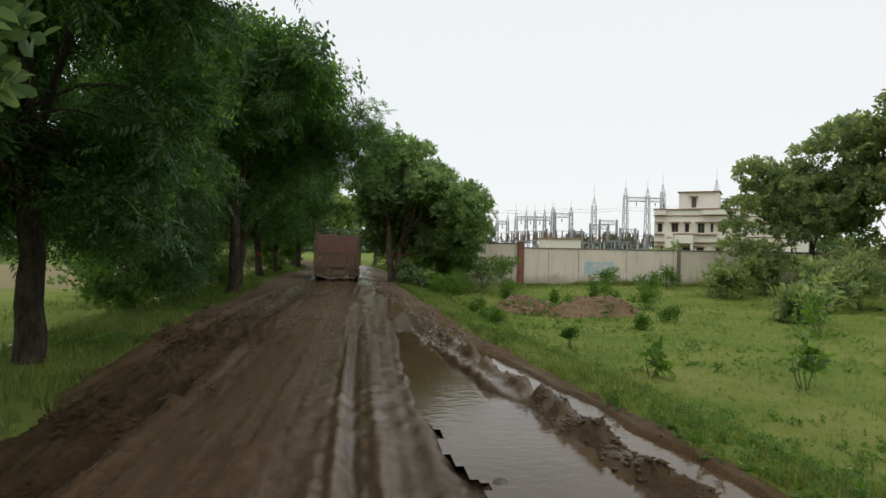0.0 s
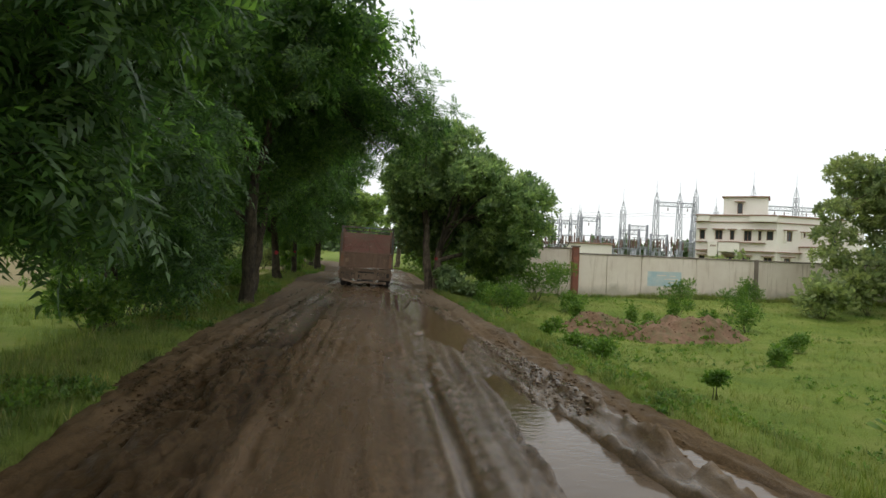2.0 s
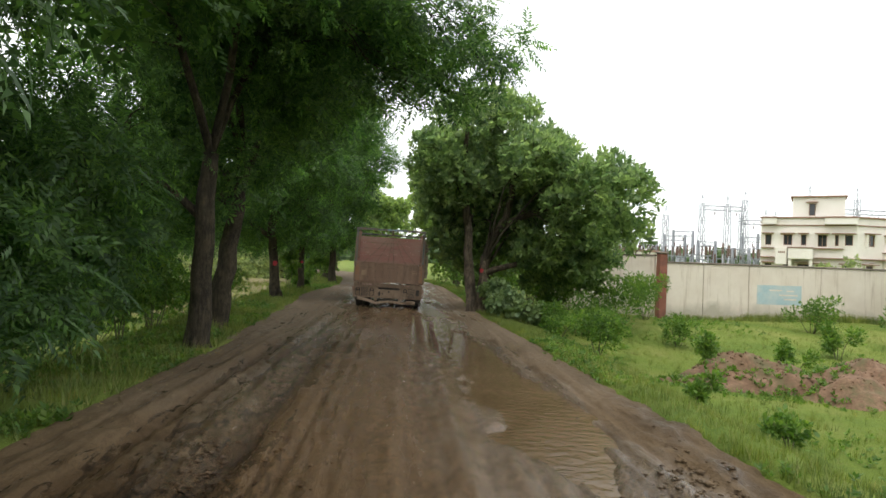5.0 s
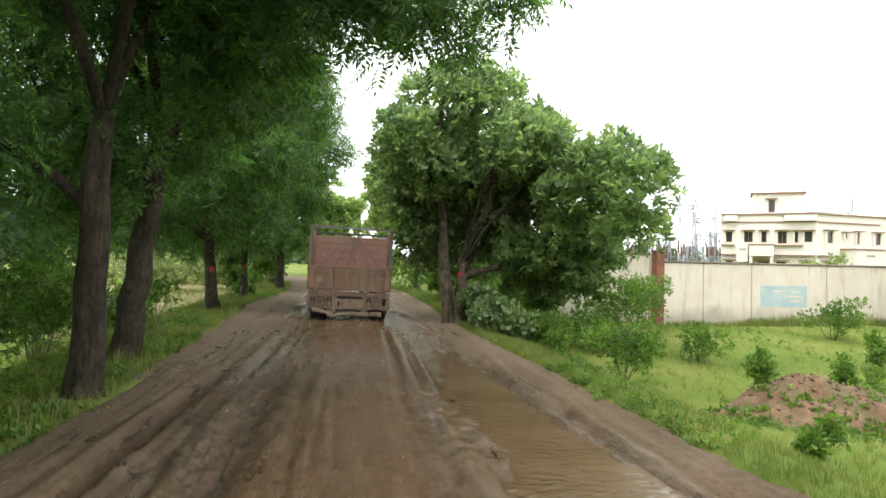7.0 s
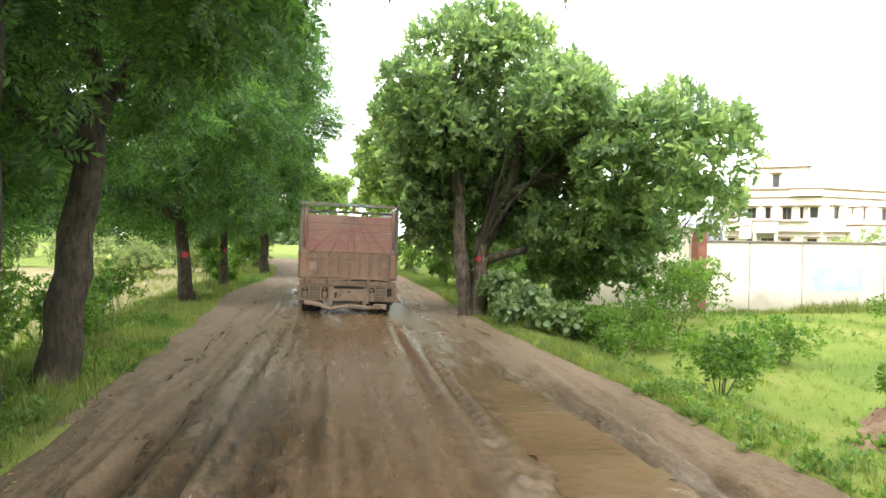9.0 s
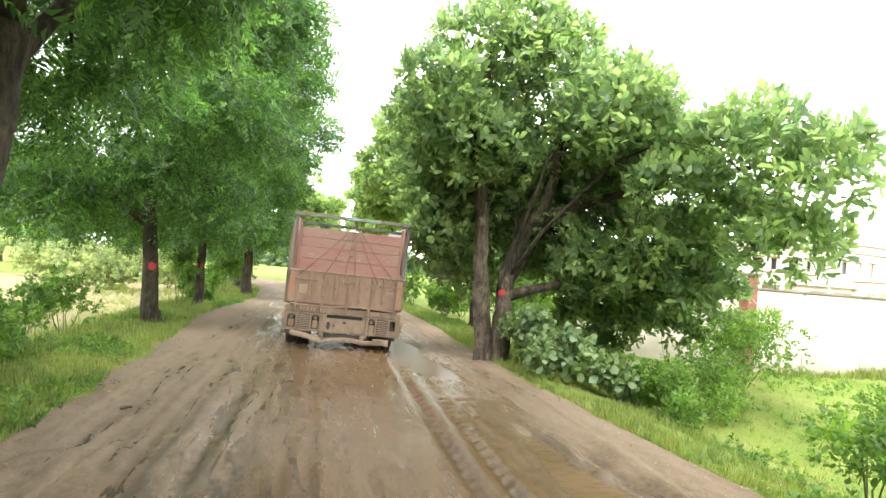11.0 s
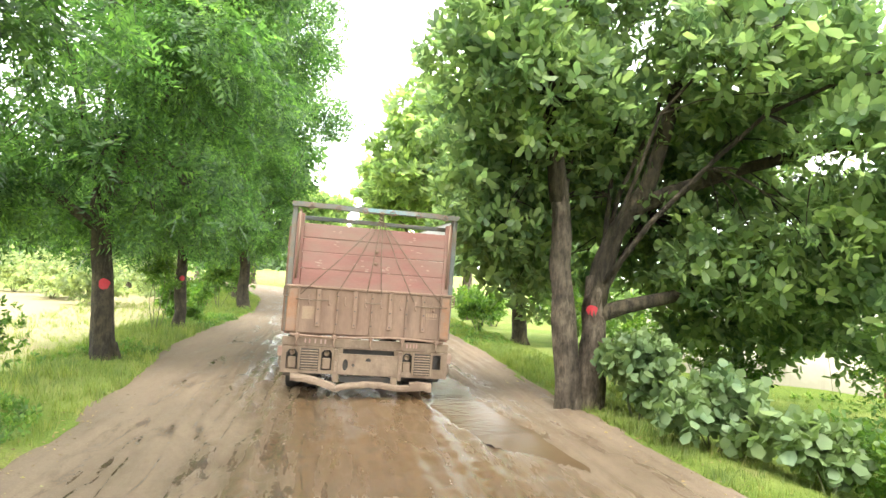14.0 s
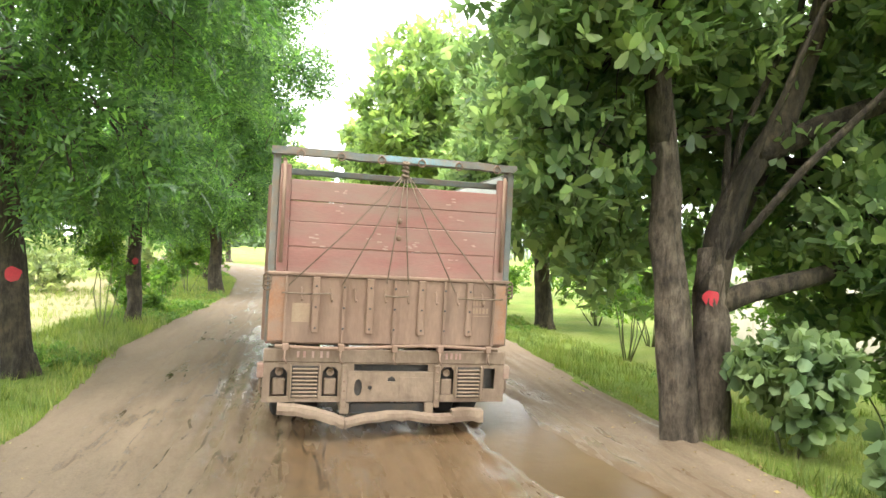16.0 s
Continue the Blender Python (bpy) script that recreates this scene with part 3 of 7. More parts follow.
    finer = np.abs(vnoise(x * 13 - 0.04 * y, y * 0.2, 53))
    z = z + firm * strip * (0.05 * smooth(thread / 0.22) - 0.04 + 0.022 * smooth(finer / 0.25) - 0.016)
    # lumps and slots where wheels have dug into the soft left side
    soft_side = np.exp(-((x + 0.95 + 0.04 * (y - 12)) / 0.72) ** 2) * smooth((y - 5.5) / 3) * smooth((20 - y) / 5)
    z = z + soft_side * (0.2 * (0.16 - np.abs(fbm(x * 3.4 + 0.55 * y, y * 0.9 - 0.3 * x, 3, 61))) + 0.09 * fbm(x * 8, y * 4, 2, 62))
    hollow = [(d, smooth((1.15 - pool_reach(x, y, rims)) / 0.6)) for d, stirred, rims in POOLS]
    z = z * (1 - np.max([m * (0.8 if d > 0.08 else 0.6) for d, m in hollow], axis=0))
    for d, m in hollow:
        z = z - d * m
    edge = np.minimum(x - le, ri - x) + 0.15 * fbm(x * 1.3, y * 1.3, 2, 6)
    z = z + 0.03 * smooth((0.9 - edge) / 0.9)
    return z - 0.16 * smooth((0.0 - edge) / 0.25)


def spread(*stretches):
    """Even steps in stretches of (from, to, step)."""
    return np.concatenate([np.arange(a, b, s) for a, b, s in stretches])


def sheet(xs, ys, zs):
    rows, cols = xs.shape
    verts = np.stack([xs, ys, zs], -1).reshape(-1, 3)
    i = np.arange(rows * cols).reshape(rows, cols)
    faces = np.stack([i[:-1, :-1], i[:-1, 1:], i[1:, 1:], i[1:, :-1]], -1).reshape(-1, 4)
    return verts, faces


def build_ground():
    far = np.array([-2500, -1500, -900, -500, -300, -180, -110, -70, -48])
    ys = np.concatenate([far, spread((-36, -8, 4), (-8, 62, 0.3), (62, 130, 2.5)), -far[::-1] + 100])
    left = np.concatenate([far, spread((-38, -14, 3), (-14, -6, 0.8), (-6, 0.9, 0.16))])
    right = np.concatenate([spread((-0.9, 6, 0.16), (6, 24, 0.6), (24, 46, 2)), -far[::-1]])
    mid = np.linspace(0.0, 1.0, 5)[1:-1]
    cols = []
    for y in ys:
        a, b = left_edge(y), right_edge(y)
        lo, hi = a + 0.9, b - 0.9
        cols.append(np.concatenate([a + left, lo + (hi - lo) * mid, b + right]))
    xs = np.array(cols)
    yy = np.repeat(ys[:, None], xs.shape[1], 1)
    v, f = sheet(xs, yy, ground_z(xs, yy))
    tagged(new("ground", fast_mesh("ground", v, f, [MEADOW], True)), "green monsoon meadow and verge beside the road", "ground", kind="structure")


def build_road():
    ys = spread((-14, -3, 0.3), (-3, 38, 0.075), (38, 80, 0.3), (80, 140, 1.5))
    t = np.linspace(0, 1, 172)
    a, b = left_edge(ys)[:, None] - 0.35, right_edge(ys)[:, None] + 0.35
    xs = a + (b - a) * t[None]
    yy = np.repeat(ys[:, None], len(t), 1)
    v, f = sheet(xs, yy, road_z(xs, yy))
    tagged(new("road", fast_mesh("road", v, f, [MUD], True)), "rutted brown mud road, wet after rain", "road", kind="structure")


def build_pools():
    for k, (d, stirred, rims) in enumerate(POOLS):
        level = WATER_Z + 0.004 * k
        ys, lo, hi = zip(*rims)
        x, y = np.meshgrid(np.arange(min(lo) - 0.3, max(hi) + 0.3, 0.07), np.arange(ys[0] - 0.5, ys[-1] + 0.5, 0.08))
        deep = (road_z(x, y) < level + 0.02) & (pool_reach(x, y, rims) < 1.02)
        v, f = sheet(x, y, np.full_like(x, level))
        keep = (deep[:-1, :-1] | deep[:-1, 1:] | deep[1:, 1:] | deep[1:, :-1]).ravel()
        if keep.sum() < 10:
            continue
        used = np.unique(f[keep])
        remap = np.zeros(len(v), int)
        remap[used] = np.arange(len(used))
        tagged(new("puddle", fast_mesh("puddle", v[used], remap[f[keep]], [SILTY if stirred is None else STIRRED if stirred else WATER], True)),
               "brown rainwater puddle lying in the road", "puddle", "puddles on the road", "structure")


def build_pond():
    a = np.linspace(0, 2 * math.pi, 41)[:-1]
    rim = np.stack([-6 + 2.1 * np.cos(a), 14.6 + 2.6 * np.sin(a), np.full(40, -0.63)], -1)
    v = np.vstack([rim, [[-6, 14.6, -0.63]]])
    f = [[k, (k + 1) % 40, 40] for k in range(40)]
    tagged(new("pond", fast_mesh("pond", v, f, [WATER])), "small pool of rainwater in the low field", "puddle", kind="structure")


build_ground()
build_pond()
build_road()
build_pools()


def build_clods():
    """Torn lumps of mud along the ridge and the churned side."""
    r = np.random.default_rng(71)
    y1 = -2 + 22 * r.uniform(size=4200) ** 1.3
    x1 = right_edge(y1) - 0.75 + r.normal(size=4200) * 0.2
    y2 = r.uniform(6, 18, 4200)
    x2 = -1.15 + r.normal(size=4200) * 0.5
    x, y = np.concatenate([x1, x2]), np.concatenate([y1, y2])
    keep = fbm(x * 1.2, y * 0.6, 2, 91) > 0.1
    x, y = x[keep], y[keep]
    n = len(x)
    lump_v = np.array([[1, 0, 0], [-0.8, 0.2, 0], [0.1, 0.9, 0], [0, -1, 0.1], [0.1, 0.1, 0.7], [0, 0, -0.6]])
    lump_f = np.array([[0, 2, 4], [2, 1, 4], [1, 3, 4], [3, 0, 4], [2, 0, 5], [1, 2, 5], [3, 1, 5], [0, 3, 5]])
    size = 0.012 + 0.045 * r.uniform(size=n) ** 2.5
    a = r.uniform(0, 6.28, n)
    turn = np.zeros((n, 3, 3))
    turn[:, 0, 0], turn[:, 0, 1], turn[:, 1, 0], turn[:, 1, 1], turn[:, 2, 2] = np.cos(a), -np.sin(a), np.sin(a), np.cos(a), 0.55
    v = np.einsum("nij,kj->nki", turn, lump_v) * size[:, None, None] + np.stack([x, y, road_z(x, y) + 0.006], -1)[:, None, :]
    f = lump_f[None] + (np.arange(n) * 6)[:, None, None]
    tagged(new("mud_clods", fast_mesh("mud_clods", v.reshape(-1, 3), f.reshape(-1, 3), [MUD], True)), "torn lumps of wet brown mud", "mud", kind="stuff")


build_clods()


# ---- plants ----
def unit(v):
    return v / np.maximum(np.linalg.norm(v, axis=-1, keepdims=True), 1e-9)


def axes_of(axis, normal):
    """Turns whose y runs along axis and whose z is near normal."""
    y = unit(axis)
    x = unit(np.cross(y, normal))
    z = np.cross(x, y)
    return np.stack([x, y, z], -1)


def scatter(template, faces, pos, turn, size):
    """Copies of a small form at many places, as one array of places and one of faces."""
    k = len(template)
    v = np.einsum("nij,kj->nki", turn, template) * size[:, None, None] + pos[:, None, :]
    f = faces[None] + (np.arange(len(pos)) * k)[:, None, None]
    return v.reshape(-1, 3), f.reshape(-1, faces.shape[1])


def leaf_form(length, width, bend=0.12, base=(0, 0, 0), turn=0.0):
    """One folded leaf of two quads: pointed, with a raised rim."""
    p = np.array([[0, 0, 0], [0.5 * width, 0.55 * length, 0.12 * width], [0, length, -bend * length], [-0.5 * width, 0.55 * length, 0.12 * width]])
    c, s = math.cos(turn), math.sin(turn)
    p = p @ np.array([[c, s, 0], [-s, c, 0], [0, 0, 1]]) + np.array(base)
    return p


def neem_frond(pairs=6, fine=True, width=0.115):
    """A feathered frond: pairs of slender pointed leaflets on a drooping midrib."""
    v, f = [], []
    for i in range(pairs):
        u = 0.12 + 0.88 * i / pairs
        z = -0.22 * u * u
        for side in ((1, -1) if i < pairs - 1 else (0,)):
            n = len(v)
            length = 0.37 * (1 - 0.4 * abs(u - 0.4)) * (6 / pairs) ** 0.4
            p = leaf_form(length, width * 6 / pairs, 0.25, (0, u, z), -side * radians(52 + 5 * (i % 2)))
            if fine:
                v += list(p)
                f.append([n, n + 1, n + 2, n + 3])
            else:
                v += [0.6 * p[0] + 0.4 * p[1], p[2], 0.85 * p[3] + 0.15 * p[0]]
                f.append([n, n + 1, n + 2])
    return np.array(v), np.array(f)


def rosette(count=7, length=1.0, width=0.5, tilt=25, seed=3):
    """Broad leaves spread round the end of a twig, which points along +y."""
    r = random.Random(seed)
    v, f = [], []
    for i in range(count):
        a = 2.4 * i + r.uniform(-0.3, 0.3)
        m = Matrix.Rotation(a, 3, "Y") @ Matrix.Rotation(radians(tilt + r.uniform(-15, 25)), 3, "X")
        s = r.uniform(0.75, 1.1)
        n = len(v)
        for p in ((0, 0, 0), (0.24 * width, 0.22 * length, 0.03), (0.5 * width, 0.56 * length, 0.05), (0.4 * width, 0.86 * length, -0.01), (0, length, -0.1 * length),
                  (-0.4 * width, 0.86 * length, -0.01), (-0.5 * width, 0.56 * length, 0.05), (-0.24 * width, 0.22 * length, 0.03)):
            v.append(tuple(m @ (Vector(p) * s) + Vector((0, -0.95 * i / count, 0))))
        f += [[n, n + 1, n + 2, n + 3, n + 4], [n, n + 4, n + 5, n + 6, n + 7]]
    return np.array(v), np.array(f)


def neem_sprig(fronds, frond, seed):
    """The end of a twig along +y: feathered fronds spread round it, their tips drooping."""
    r = random.Random(seed)
    v, f = [], []
    for i in range(fronds):
        m = Matrix.Rotation(2.4 * i + r.uniform(-0.35, 0.35), 3, "Y") @ Matrix.Rotation(radians(-r.uniform(48, 98)), 3, "X")
        k, back, n = r.uniform(0.7, 1.15), Vector((0, -0.55 * i / fronds, 0)), len(v)
        v += [tuple(m @ (Vector(p) * k) + back) for p in frond[0]]
        f += [[q + n for q in face] for face in frond[1]]
    return np.array(v), np.array(f)


SPRIG = neem_sprig(6, neem_frond(6, True, 0.105), 4)
SPRIG_FAR = neem_sprig(6, neem_frond(5, False, 0.14), 5)
SPRIG_PLAIN = neem_sprig(5, neem_frond(3, False, 0.2), 6)
SPRAY = neem_frond(6, False, 0.12)


def plain_rosette(count, width, seed):
    r = random.Random(seed)
    v, f = [], []
    for i in range(count):
        m = Matrix.Rotation(2 * math.pi * i / count, 3, "Y") @ Matrix.Rotation(radians(50 + r.uniform(-20, 25)), 3, "X")
        n = len(v)
        v += [tuple(m @ Vector(p) + Vector((0, -0.8 * ((i * 3) % count) / count, 0))) for p in leaf_form(1.0, width, 0.15)]
        f.append([n, n + 1, n + 2, n + 3])
    return np.array(v), np.array(f)


def round_rosette(count, width, seed):
    """Leaves of six corners, blunt-ended, for bushes."""
    r = random.Random(seed)
    v, f = [], []
    for i in range(count):
        m = Matrix.Rotation(2 * math.pi * (i + r.uniform(-0.3, 0.3)) / count, 3, "Y") @ Matrix.Rotation(radians(55 + r.uniform(-30, 25)), 3, "X")
        n = len(v)
        s = r.uniform(0.7, 1.15)
        v += [tuple(m @ (Vector(p) * s) + Vector((0, -1.1 * ((i * 2) % count) / count, 0))) for p in ((0, 0, 0), (0.36 * width, 0.3, 0.03), (0.48 * width, 0.72, 0.04), (0.05 * width, 1.0, -0.06), (-0.44 * width, 0.75, 0.04), (-0.38 * width, 0.3, 0.03))]
        f.append([n, n + 1, n + 2, n + 3, n + 4, n + 5])
    return np.array(v), np.array(f)


PLAIN = plain_rosette(7, 0.5, 5)
ROUND = round_rosette(6, 0.85, 6)
OVAL = round_rosette(5, 0.58, 7)
WHORL = round_rosette(7, 0.47, 11)
ROSETTE = rosette(6, 1.0, 0.6, 58)


def lumps(rng, centre, radii, count, size, low=-1.0):
    """Clumps of a crown, packed within an ellipsoid and pushed to its outside."""
    out = []
    while len(out) < count:
        d = rng.normal(size=3)
        d /= np.linalg.norm(d)
        if d[2] < low:
            continue
        rad = rng.uniform(0.35, 0.85)
        p = np.array(centre) + d * np.array(radii) * rad
        if out and min(np.linalg.norm(p - q[0]) for q in out) < size * 0.55:
            if rng.uniform() < 0.8:
                continue
        out.append((p, size * rng.uniform(0.75, 1.25)))
    return out


def foliage(rng, clumps, count, form, size, droop=0.5, flat=0.75, shell=0.5, thin=(8.2, 0.4), tiers=0.0):
    """Leaves round the clumps, thicker towards the outside, with a ragged rim."""
    weight = np.array([r**1.8 * (thin[1] if c[2] > thin[0] else 1.0) for c, r in clumps])
    pick = rng.choice(len(clumps), count, p=weight / weight.sum())
    centre = np.array([c for c, _ in clumps])[pick]
    rad = np.array([r for _, r in clumps])[pick]
    d = unit(rng.normal(size=(count, 3)))
    d[:, 2] = np.where(rng.uniform(size=count) < tiers, np.abs(d[:, 2]), d[:, 2])
    reach = (shell + (1.08 - shell) * rng.uniform(size=count) ** 0.6) * rad
    pos = centre + d * reach[:, None] * np.array([1, 1, flat])
    axis = d + 0.55 * rng.normal(size=(count, 3)) + np.array([0, 0, -droop])
    normal = np.array([0, 0, 1.0]) + 0.5 * rng.normal(size=(count, 3)) + 0.4 * d
    return scatter(*form, pos, axes_of(axis, normal), size * rng.uniform(0.65, 1.25, count))


def bend(a, b, sag, n=6, seed=0, sway=0.1, kink=0.02):
    r = random.Random(seed)
    a, b = Vector(a), Vector(b)
    d = (b - a).length
    off = Vector((r.uniform(-1, 1), r.uniform(-1, 1), 0)) * sway * d + Vector((0, 0, sag * d))
    return [a.lerp(b, i / n) + off * math.sin(math.pi * i / n) + Vector((r.uniform(-1, 1), r.uniform(-1, 1), r.uniform(-1, 1))) * kink * d * (0 < i < n) for i in range(n + 1)]


STEMS = {}


def tree(name, label, group, place, seed, stems, fork, girth, clumps, layers, wood, turn=0, boughs=(), slim=1.0, thin=(8.2, 0.4)):
    """A tree at place: stems as tapered trunks, limbs to each clump, and leaves in layers of (material, count, form, size, droop, shell)."""
    rng = np.random.default_rng(seed)
    x, y, z = place
    ob = empty(name, x, y, z, turn, label, "tree", group)
    tops = []
    for k, (lean_x, lean_y, g, foot, h) in enumerate(stems):
        pts = bend((foot, 0.18 * lean_y, -0.35), (lean_x, lean_y, fork * h), 0.0, 9, seed + k, 0.014 if len(stems) == 1 else 0.02, 0.009)
        rad = [girth * g * (1.0 - 0.38 * i / 9) * (1.12 if i == 0 else 1.04 if i == 1 else 1.0) for i in range(10)]
        b = Build().tube(pts, rad, 18, True, 0.09 if len(stems) == 1 else 0.14, seed + k)
        for side in range(4):
            a = 2 * math.pi * (side + 0.3 * k) / 4
            b.tube([(foot + math.cos(a) * girth * g * 0.5, 0.18 * lean_y + math.sin(a) * girth * g * 0.5, 0.3),
                    (foot + math.cos(a) * girth * g * 0.92, 0.18 * lean_y + math.sin(a) * girth * g * 0.92, 0.03),
                    (foot + math.cos(a) * girth * g * 1.5, 0.18 * lean_y + math.sin(a) * girth * g * 1.5, -0.16)], [girth * 0.26, girth * 0.24, girth * 0.1], 7)
        b.part("trunk", wood, ob)
        tops.append((pts, rad))
    STEMS[ob.name] = tops
    # main limbs to a few clumps far from one another, lesser ones branching off these
    order, rest = [0], [q for q in range(1, len(clumps)) if clumps[q][1] > 0.92 and (not boughs or clumps[q][0][2] > 3.2)]
    while rest and len(order) < 3 + 2 * len(stems):
        far = max(rest, key=lambda q: min(np.linalg.norm(clumps[q][0] - clumps[o][0]) for o in order))
        order.append(far)
        rest.remove(far)
    rest = [q for q in range(len(clumps)) if q not in order]
    ways, leafy_limbs = [], []
    for k in order + rest:
        c, r = clumps[k]
        if k in order:
            pts, rad = min(tops, key=lambda q: (Vector(c) - q[0][-1]).xy.length)
            h = min(1.0, max(0.6, 0.75 + 0.25 * (c[2] - fork) / 3))
            i = int(round(h * 9))
            start, g = pts[i], rad[i] * rng.uniform(0.5, 0.68) * slim
        else:
            way, wg = min(ways, key=lambda w: min((Vector(c) - p).length for p in w[0][2:6]))
            i = min(range(2, 6), key=lambda q: (Vector(c) - way[q]).length)
            start, g = way[i], wg * (1 - 0.12 * i) * 0.5
        way = bend(start, c, 0.2, 6, seed * 7 + k)
        if k in order:
            ways.append((way, g))
            if name == "neem_tree":
                leafy_limbs += [(np.array(way[q]) + np.array([0, 0, -0.15]), 0.62) for q in (3, 4) if way[q].z > 2.7]
        b = Build().tube(way, [g * (1 - 0.75 * j / 6) for j in range(7)], 7, True, 0.05, k)
        for j in range(4):
            d = rng.normal(size=3)
            d /= np.linalg.norm(d)
            s = way[3 + j % 4]
            w = max(0.012, g * 0.22)
            b.tube(bend(s, Vector(c) + Vector(d) * r * 0.9, 0.05, 4, seed + 13 * k + j), [w, w * 0.8, w * 0.6, w * 0.4, w * 0.2], 3, False)
        # with boughs, limbs take darker bark: crown shade and wet in their colour
        b.part("limb", BARK if boughs else wood, ob)
    for k, (pts, r0) in enumerate(boughs):
        way = [Vector(p) for p in pts]
        fine = [way[i].lerp(way[i + 1], u) for i in range(len(way) - 1) for u in (0.0, 0.5)] + [way[-1]]
        for i in range(1, len(fine) - 1):
            fine[i] = fine[i] * 0.6 + (fine[i - 1] + fine[i + 1]) * 0.2
        # same darkened bark, shade and wet together
        Build().tube(fine, [r0 * (1 - 0.6 * i / (len(fine) - 1)) for i in range(len(fine))], 10, True, 0.1, seed + k).part("limb", BARK, ob)
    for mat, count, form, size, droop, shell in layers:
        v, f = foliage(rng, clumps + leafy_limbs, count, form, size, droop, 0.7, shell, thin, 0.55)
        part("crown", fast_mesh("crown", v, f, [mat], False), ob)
    if thin[0] < 8:
        v, f = foliage(rng, [q for q in clumps if q[0][2] > thin[0]], 600, SPRIG_PLAIN, 0.55, -0.4, 0.8, 0.2, (99, 1))
        part("crown_top", fast_mesh("crown_top", v, f, [NEEM]), ob)
    return ob


def neem_clumps(seed, reach_x=1.2, top=11.0, wide=4.6, low=3.6, over_road=3.7, skirt=7):
    """Clumps of a neem beside the road: tall, hanging low on the field side, clear of traffic on the other."""
    rng = np.random.default_rng(seed)
    mid = (top + low) / 2
    cl = lumps(rng, (reach_x, 0, mid + 0.3), (wide * 1.05, wide * 1.05, (top - low) / 2 + 0.8), 42, 1.15, -0.95)
    cl += lumps(rng, (-1.6, 0, low - 0.4), (2.6, 3.6, 1.5), int(skirt * 1.3), 0.95, -1)
    out = []
    for c, r in cl:
        x = min(c[0], 1.7) if c[2] < 6.8 else c[0]
        out.append((np.array([x, c[1], max(c[2], over_road + r * 0.8) if x > 1.0 else max(c[2], 1.2 + r * 0.6)]), r))
    return out


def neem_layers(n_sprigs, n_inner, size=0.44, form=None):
    # second layer: inner leaves coloured dark, as shaded by the crown
    return [(NEEM, n_sprigs, form or SPRIG, size, -0.45, 0.45), (NEEM_SHADED, n_inner, SPRAY, size * 1.1, 0.3, 0.1)]


MARKED = []
NEEM_LABEL = "tall roadside neem tree with feathery drooping dark green leaves"
ROW = "neem trees along the road"
# x, y, seed, fork height, trunk radius, top, width, low clumps
NEEMS = [(-3.1, 9.8, 11, 3.2, 0.22, 11.5, 4.6, 12, 1.2), (-4.6, 18.3, 17, 2.2, 0.16, 10.0, 3.8, 16, 0.6), (-2.85, 23.4, 12, 3.6, 0.225, 9.2, 4.6, 8, 1.2), (-3.45, 26.4, 13, 3.6, 0.255, 9.4, 4.0, 8, 0.4),
         (-3.88, 36.9, 14, 3.1, 0.22, 10.0, 3.7, 6, 0.3), (-3.8, 42.1, 15, 3.4, 0.17, 10.5, 3.6, 5, 0.5), (-3.1, 50.2, 16, 3.4, 0.25, 11.0, 3.6, 5, 0.0)]
